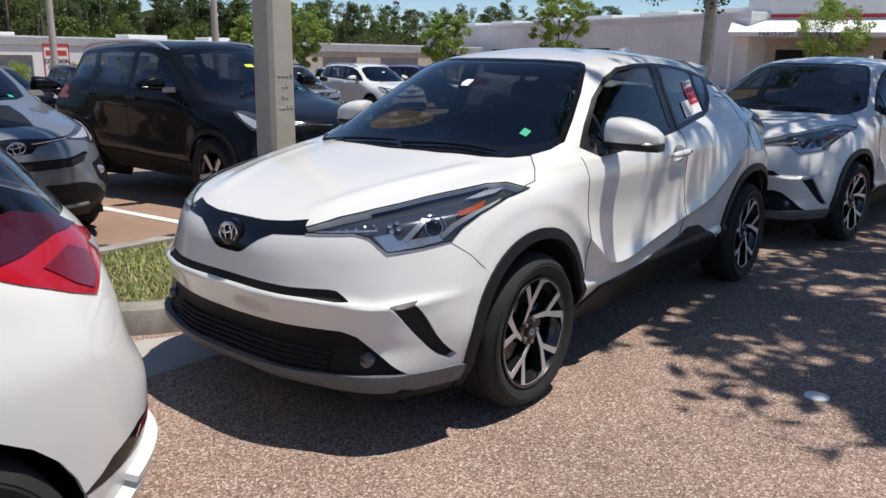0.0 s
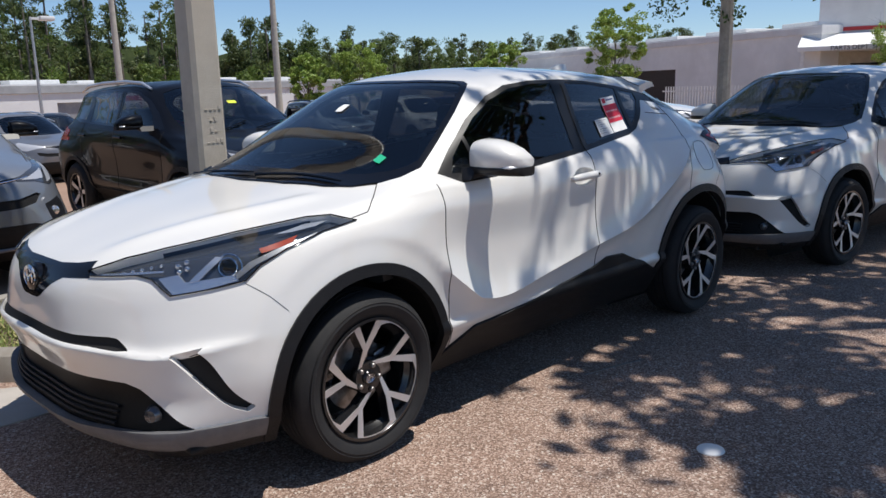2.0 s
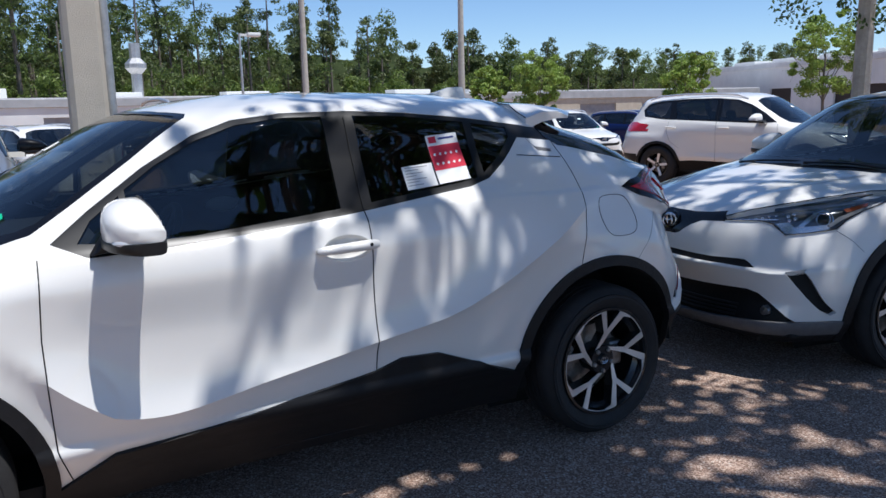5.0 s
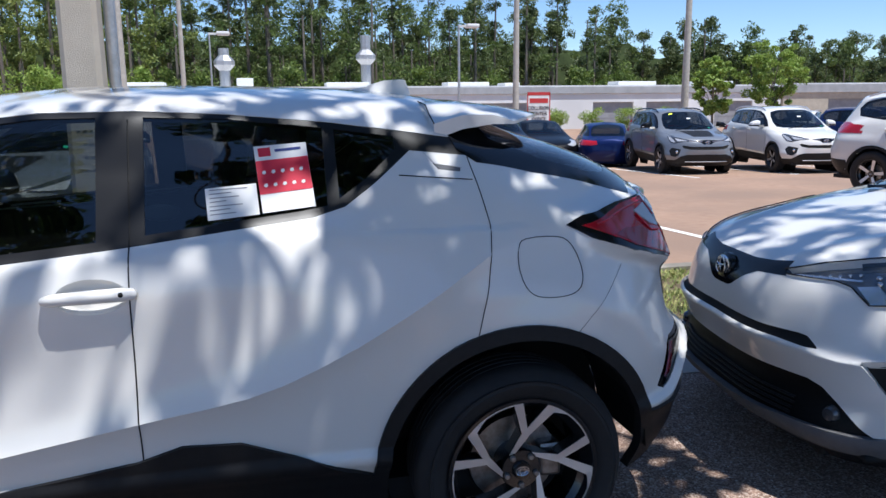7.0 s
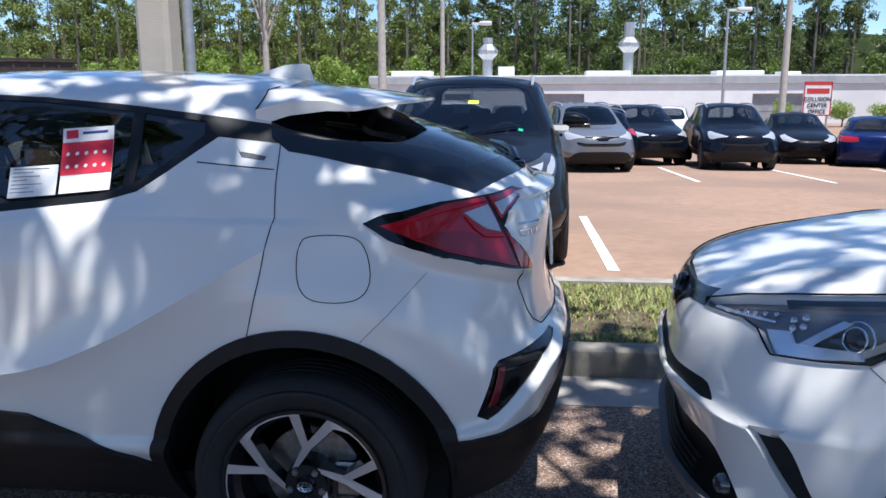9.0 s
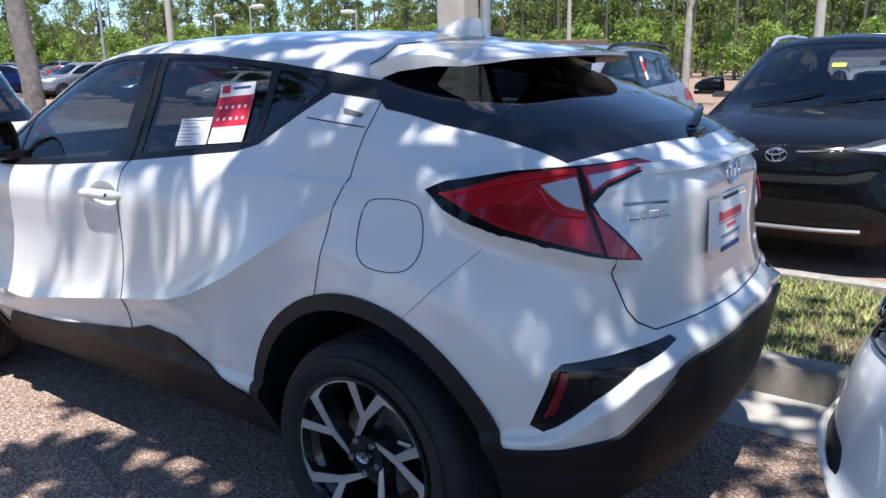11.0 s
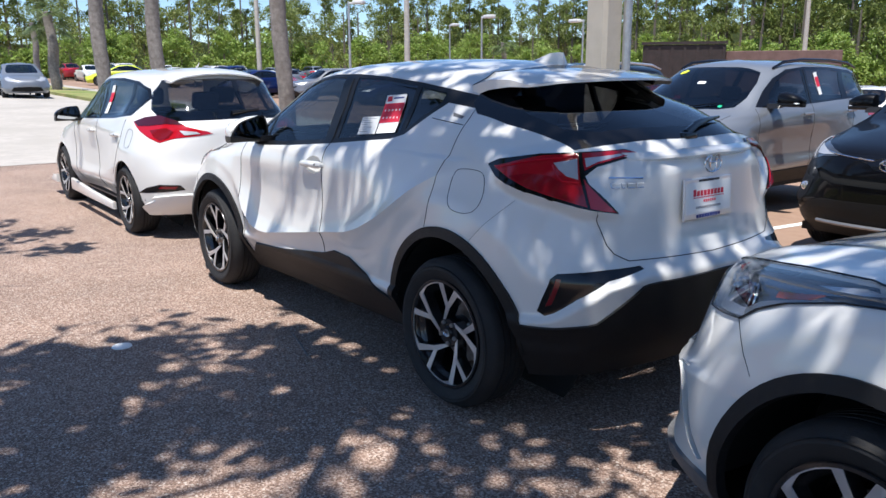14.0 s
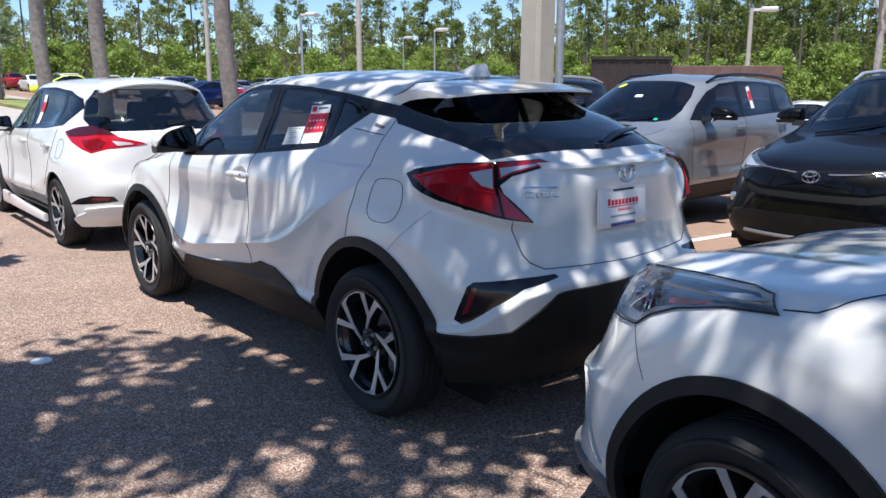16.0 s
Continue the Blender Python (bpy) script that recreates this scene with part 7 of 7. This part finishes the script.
pen.matrix_basis = pose(-15.4, 22.7, ground_at(-15.4, 22.7), 0, 0, 38)
part("container", box(bmesh.new(), (0, 0, 0), (3.1, 2.0, 3.0), .03), DKBROWN, pen)
part("wall", box(bmesh.new(), (3.15, .4, 0), (7.3, .7, 2.75), .02), BROWNW, pen)
for k in range(7):
    part("rib", box(bmesh.new(), (.1 + k * .48, -.05, .1), (.2 + k * .48, -.002, 2.9)), DKBROWN, pen)
part("rail", box(bmesh.new(), (-.05, -.06, 3.01), (3.15, .06, 3.12)), DKBROWN, pen)


# ---- trees ----
def leafy(name, low, mid, high, rough=.55):
    m = mat(name, mid, rough)
    t = m.node_tree
    g = t.nodes.new("ShaderNodeNewGeometry")
    r = t.nodes.new("ShaderNodeValToRGB")
    r.color_ramp.elements[0].color, r.color_ramp.elements[1].color = (*low, 1), (*high, 1)
    r.color_ramp.elements.new(.5).color = (*mid, 1)
    t.links.new(g.outputs["Random Per Island"], r.inputs["Fac"])
    b = t.nodes["Principled BSDF"]
    t.links.new(r.outputs["Color"], b.inputs["Base Color"])
    tr = t.nodes.new("ShaderNodeBsdfTranslucent")
    t.links.new(r.outputs["Color"], tr.inputs["Color"])
    mx = t.nodes.new("ShaderNodeMixShader")
    mx.inputs[0].default_value = .35
    t.links.new(b.outputs[0], mx.inputs[1])
    t.links.new(tr.outputs[0], mx.inputs[2])
    t.links.new(mx.outputs[0], t.nodes["Material Output"].inputs["Surface"])
    return m


LEAF_OAK = leafy("oak_leaf", (0.03, 0.06, 0.012), (0.05, 0.10, 0.02), (0.09, 0.16, 0.03))
LEAF_LIGHT = leafy("light_leaf", (0.14, 0.22, 0.03), (0.25, 0.36, 0.065), (0.40, 0.49, 0.13))
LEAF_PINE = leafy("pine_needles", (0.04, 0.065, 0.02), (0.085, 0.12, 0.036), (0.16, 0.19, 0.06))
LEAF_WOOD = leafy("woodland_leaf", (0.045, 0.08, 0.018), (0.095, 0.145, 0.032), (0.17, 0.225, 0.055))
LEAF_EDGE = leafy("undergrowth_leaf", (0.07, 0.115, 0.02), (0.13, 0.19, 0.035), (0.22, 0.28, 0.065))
# brighter copy of the woodland leaf, with sunlight put into its colour
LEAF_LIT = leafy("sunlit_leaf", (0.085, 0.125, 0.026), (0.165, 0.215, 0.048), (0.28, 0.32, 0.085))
LEAF_PALM = leafy("palm_leaf", (0.06, 0.10, 0.03), (0.11, 0.16, 0.05), (0.20, 0.25, 0.10))
BARK = vary(mat("bark", (0.14, 0.115, 0.09), 0.95), (0.085, 0.07, 0.055), (0.22, 0.19, 0.155), 14, 8, .3, .7, .8, 40)
PALEBARK = vary(mat("pale_bark", (0.42, 0.38, 0.33), 0.95), (0.30, 0.27, 0.23), (0.52, 0.48, 0.42), 6, 8, .3, .7, .6, 30)
PALMBARK = vary(mat("palm_bark", (0.20, 0.175, 0.15), 0.95), (0.13, 0.11, 0.095), (0.29, 0.26, 0.23), 9, 8, .3, .7, .8, 30)


def leaves(clumps, per, size, rs, tri=False):
    """Small folded leaves scattered through clumps of (x, y, z, radius)."""
    C = np.array(clumps)
    n = len(C) * per
    c = np.repeat(C, per, axis=0)
    d = rs.normal(size=(n, 3))
    d /= np.linalg.norm(d, axis=1)[:, None]
    rad = rs.uniform(.25, 1.0, n) ** .6 * c[:, 3]
    p = c[:, :3] + d * rad[:, None] * np.array([1, 1, .75])
    u = rs.normal(size=(n, 3))
    u /= np.linalg.norm(u, axis=1)[:, None]
    v = np.cross(u, rs.normal(size=(n, 3)))
    v /= np.linalg.norm(v, axis=1)[:, None]
    s = size * rs.uniform(.6, 1.3, n)[:, None]
    if tri:
        verts = np.stack([p - u * s, p + v * s * .6, p + u * s], 1).reshape(-1, 3)
        return verts.tolist(), np.arange(n * 3).reshape(-1, 3).tolist()
    A, B, D, E = p - u * s, p + v * s * .5, p + u * s, p - v * s * .5
    verts = np.stack([A, B, D, E], 1).reshape(-1, 3)
    faces = np.arange(n * 4).reshape(-1, 4)
    return verts.tolist(), faces.tolist()


def tree(name, label, x, y, height, crown, leaf, seed, trunk_r=.14, per=70, size=.09, clumps=90, low=.4, lean=(0, 0), bark=None, center=None, fork=.2):
    """A tapered trunk with forking limbs and a crown of leaf clumps with gaps."""
    rs = np.random.RandomState(seed)
    z0 = ground_at(x, y)
    if 1.0 < y < 2.66 and x > -1:
        z0 = .1
    ob = new(name)
    tagged(ob, label, "tree", "trees round the lot")
    ob.location = (x, y, z0)
    bm = bmesh.new()
    cx, cy = center if center else (lean[0], lean[1])
    top = Vector((cx * .6, cy * .6, height * .72))
    pts = [Vector((0, 0, 0)), Vector((cx * .08 + .03, cy * .08, height * fork)), Vector((cx * .25, cy * .25 + .05, height * max(.42, fork + .1))), top]
    tube(bm, pts, [trunk_r * 1.15, trunk_r * .92, trunk_r * .72, trunk_r * .25], 10)
    cl = []
    n_l = 12
    for k in range(n_l):
        a = 2.4 * k + rs.uniform(-.3, .3)
        f = .35 + .6 * k / n_l
        s = pts[1].lerp(pts[2], min(1, f * 1.2)) if f < .7 else pts[2].lerp(top, (f - .7) / .3)
        rr = crown * rs.uniform(.55, 1.0)
        e = Vector((cx + rr * math.cos(a), cy + rr * math.sin(a), height * (low + (1 - low) * rs.uniform(.2, .9))))
        m = s.lerp(e, .5) + Vector((0, 0, height * .04))
        tube(bm, [s, m, e], [trunk_r * .38, trunk_r * .22, trunk_r * .07], 6)
        for q in range(3):
            t = rs.uniform(.5, 1.0)
            b0 = m.lerp(e, t)
            tube(bm, [b0, b0 + Vector(rs.normal(size=3) * crown * .2)], [trunk_r * .08, trunk_r * .03], 5)
    part("trunk", bm, bark or BARK, ob, "", True)
    for k in range(clumps):
        d = rs.normal(size=3)
        d /= np.linalg.norm(d)
        r = rs.uniform(.3, 1.0) ** .5
        zz = height * (low + (1 - low) * (.5 + .5 * d[2] * r))
        cl.append((cx + crown * d[0] * r, cy + crown * d[1] * r, zz, crown * rs.uniform(.11, .24)))
    v, f = leaves(cl, per, size, rs)
    cr = new("crown", mesh_of("crown", v, f, leaf))
    cr.parent = ob
    return ob


# trees that shade the row, and the street tree behind the twin
tree("shade_tree", "broad-leaved tree over the drive casting dappled shade", 6.9, -6.0, 8.6, 3.3, LEAF_OAK, 4, .2, 52, .11, 150, .46, center=(-2.0, 2.75))
tree("shade_tree", "broad-leaved tree over the drive casting dappled shade", -2.6, -7.0, 7.5, 1.9, LEAF_OAK, 9, .16, 60, .10, 60, .5, center=(1.2, 2.3))
tree("street_tree", "slender street tree with grey bark and sparse leaves", 8.8, 1.92, 6.6, 1.6, LEAF_OAK, 12, .088, 130, .036, 100, .29, bark=PALEBARK, fork=.5)
# unseen extra tree, added to thicken the leaf shade beside the row
tree("shade_tree", "broad-leaved tree over the drive casting dappled shade", 3.0, -7.8, 8.0, 2.0, LEAF_OAK, 15, .17, 68, .11, 80, .58, center=(.6, 3.7))
for x, y, h, c, sd in ((32.2, 25.9, 4.9, 1.4, 21), (35.8, 20.8, 6.3, 1.8, 22), (25.9, 35.1, 4.5, 1.15, 25), (28.3, 33.5, 5.3, 1.6, 26), (56, 12, 6.0, 2.4, 27)):
    tree("lot_tree", "small light green tree on the parking lot", x, y, h, c, LEAF_LIGHT, sd, .08, 130, .075, 84, .3)
tree("pale_tree", "tall sparse tree with a pale bare trunk by the woods", -9.2, 34.5, 13, 3.0, LEAF_LIT, 31, .17, 60, .085, 44, .4, bark=PALEBARK, fork=.25)
for k, (x, y) in enumerate(((19.0, 49), (22.6, 48.6), (25, 48.5), (27.5, 48), (30.5, 48))):
    rs = np.random.RandomState(40 + k)
    cl = [(rs.uniform(-.6, .6), rs.uniform(-.5, .5), rs.uniform(.4, 1.5), .42) for _ in range(14)]
    v, f = leaves(cl, 150, .06, rs)
    sh = tagged(new("shrub", mesh_of("shrub", v, f, LEAF_LIGHT)), "round clipped yellow-green shrub by the white building", "shrub", "shrubs by the building")
    sh.location = (x, y, ground_at(x, y))
    part("stem", tube(bmesh.new(), [(0, 0, 0), (.03, 0, .6), (0, .04, 1.1)], [.05, .04, .02], 6), BARK, sh)


def palm(x, y, h, r, seed, crown=True):
    rs = np.random.RandomState(seed)
    p = new("palm_tree")
    tagged(p, "palm with a rough grey trunk" if not crown else "fan palm with a shaggy crown", "palm", "palms along the drive")
    p.location = (x, y, ground_at(x, y))
    bm = bmesh.new()
    pts, rad = [], []
    for k in range(26):
        pts.append((.05 * math.sin(k * .5), .04 * math.cos(k * .4), h * k / 25))
        rad.append(r * (1.05 + .07 * (k % 2)) * (1 - .1 * k / 25))
    tube(bm, pts, rad, 14)
    part("trunk", bm, PALMBARK, p, "", True)
    v, f = [], []
    for k in range(34):
        a, el = rs.uniform(0, 6.28), rs.uniform(-.7, 1.2)
        L = rs.uniform(1.2, 1.8)
        o = Vector((0, 0, h))
        d = Vector((math.cos(a) * math.cos(el), math.sin(a) * math.cos(el), math.sin(el)))
        side = d.cross(Vector((0, 0, 1))).normalized()
        hub = o + d * L * .5
        for j in range(13):
            w = (j - 6) / 6 * 1.15
            tip = hub + (d * math.cos(w) + side * math.sin(w)) * L * .55 + Vector((0, 0, -.25 - .2 * abs(w)))
            n = side * .03
            i = len(v)
            v += [tuple(hub - n), tuple(hub + n), tuple(tip)]
            f.append((i, i + 1, i + 2))
    cr = new("crown", mesh_of("crown", v, f, LEAF_PALM))
    cr.parent = p
    return p


palm(-8.2, 3.7, 7.5, .135, 1)
palm(-18.9, 3.3, 7.6, .19, 2)
palm(-18.4, 4.7, 7.8, .19, 3)
for k, (x, y, h) in enumerate(((-38.5, 6.0, 3.9), (-44, 7.2, 3.6), (-62, 30, 4.2), (-50, 46, 4.0), (-64, 10, 4.4))):
    palm(x, y, h, .22, 10 + k)


def woods(name, label, spots, leaf, seed, kind):
    """A far belt of trees as one mass: trunks and clumped crowns."""
    rs = np.random.RandomState(seed)
    cl, bm = [], bmesh.new()
    for x, y, h in spots:
        z = ground_at(x, y)
        if kind == "pine":
            tube(bm, [(x, y, z), (x + rs.uniform(-.4, .4), y, z + h * .96)], [.20, .06], 5)
            for _ in range(20):
                t = 1 - .62 * rs.rand() ** 1.3
                r = h * .17 * (1.2 - t) + .3
                a = rs.uniform(0, 6.28)
                q = rs.uniform(.25, 1)
                cl.append((x + math.cos(a) * r * q, y + math.sin(a) * r * q, z + h * t, rs.uniform(.35, .95)))
        else:
            tube(bm, [(x, y, z), (x, y, z + h * .6)], [.2, .08], 5)
            for _ in range(18):
                t = rs.uniform(.16, 1.0)
                r = h * .34 * math.sin(math.pi * min(.95, t * .9 + .1))
                a = rs.uniform(0, 6.28)
                q = rs.uniform(.3, 1)
                cl.append((x + math.cos(a) * r * q, y + math.sin(a) * r * q, z + h * t, rs.uniform(.45, 1.2)))
    v, f = leaves(cl, 62 if kind == "pine" else 60, .225 if kind == "pine" else .23, rs, True)
    ob = tagged(new(name, mesh_of(name, v, f, leaf)), label, "woods", "", "stuff")
    tr = part("trunks", bm, BARK, ob)
    return ob


rs = np.random.RandomState(77)
pines, broad, under_l = [], [], []
for k in range(330):
    x = rs.uniform(-78, 75)
    y = rs.uniform(73, 104)
    h = rs.uniform(11, 18) * (1.0 if x < 15 else max(.55, 1 - .009 * (x - 15)))
    (pines if rs.rand() < .62 else broad).append((x, y, h if rs.rand() < .75 else h * .7))
for k in range(170):
    x, y = rs.uniform(-125, -84), rs.uniform(-20, 100)
    (pines if rs.rand() < .5 else broad).append((x, y, rs.uniform(9, 15)))
for k in range(150):
    a = radians(rs.uniform(20, 58))
    d = rs.uniform(150, 190)
    (pines if rs.rand() < .5 else broad).append((d * math.cos(a), d * math.sin(a), rs.uniform(9, 13)))
for k in range(130):
    under_l.append((rs.uniform(-80, 62), rs.uniform(70, 76), rs.uniform(2.5, 5.5)))
for k in range(90):
    under_l.append((rs.uniform(-86, -80), rs.uniform(-12, 90), rs.uniform(2.5, 6)))
# woods on the left get the brighter leaves: fuller sun painted into colour
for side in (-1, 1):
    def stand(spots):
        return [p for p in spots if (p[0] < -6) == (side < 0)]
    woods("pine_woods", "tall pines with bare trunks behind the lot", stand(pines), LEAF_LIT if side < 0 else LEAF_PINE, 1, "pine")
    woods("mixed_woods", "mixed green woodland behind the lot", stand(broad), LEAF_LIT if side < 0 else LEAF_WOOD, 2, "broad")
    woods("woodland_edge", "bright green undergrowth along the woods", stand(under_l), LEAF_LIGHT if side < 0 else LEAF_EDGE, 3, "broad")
BACK = vary(mat("distant_trees", (0.05, 0.075, 0.025), 1.0), (0.03, 0.05, 0.014), (0.10, 0.14, 0.045), .6, 9, .3, .7)
bm = bmesh.new()
seg = [(-140, -60), (-140, 60), (-100, 112), (0, 112), (70, 112), (150, 150), (230, 90)]
for (x0, y0), (x1, y1) in zip(seg, seg[1:]):
    n = 26
    prev = None
    for k in range(n + 1):
        x, y = x0 + (x1 - x0) * k / n, y0 + (y1 - y0) * k / n
        h = (9.0 if -100 < x < 60 else 7.5) + 2.5 * noise.noise((x * .09, y * .09, 2)) + 1.2 * noise.noise((x * .5, y * .5, 5))
        cur = (bm.verts.new((x, y, -3)), bm.verts.new((x, y, h)))
        if prev:
            bm.faces.new((prev[0], cur[0], cur[1], prev[1]))
        prev = cur
tagged(part("backdrop", bm, BACK, None), "dense dark woodland in the distance", "backdrop", "", "structure")
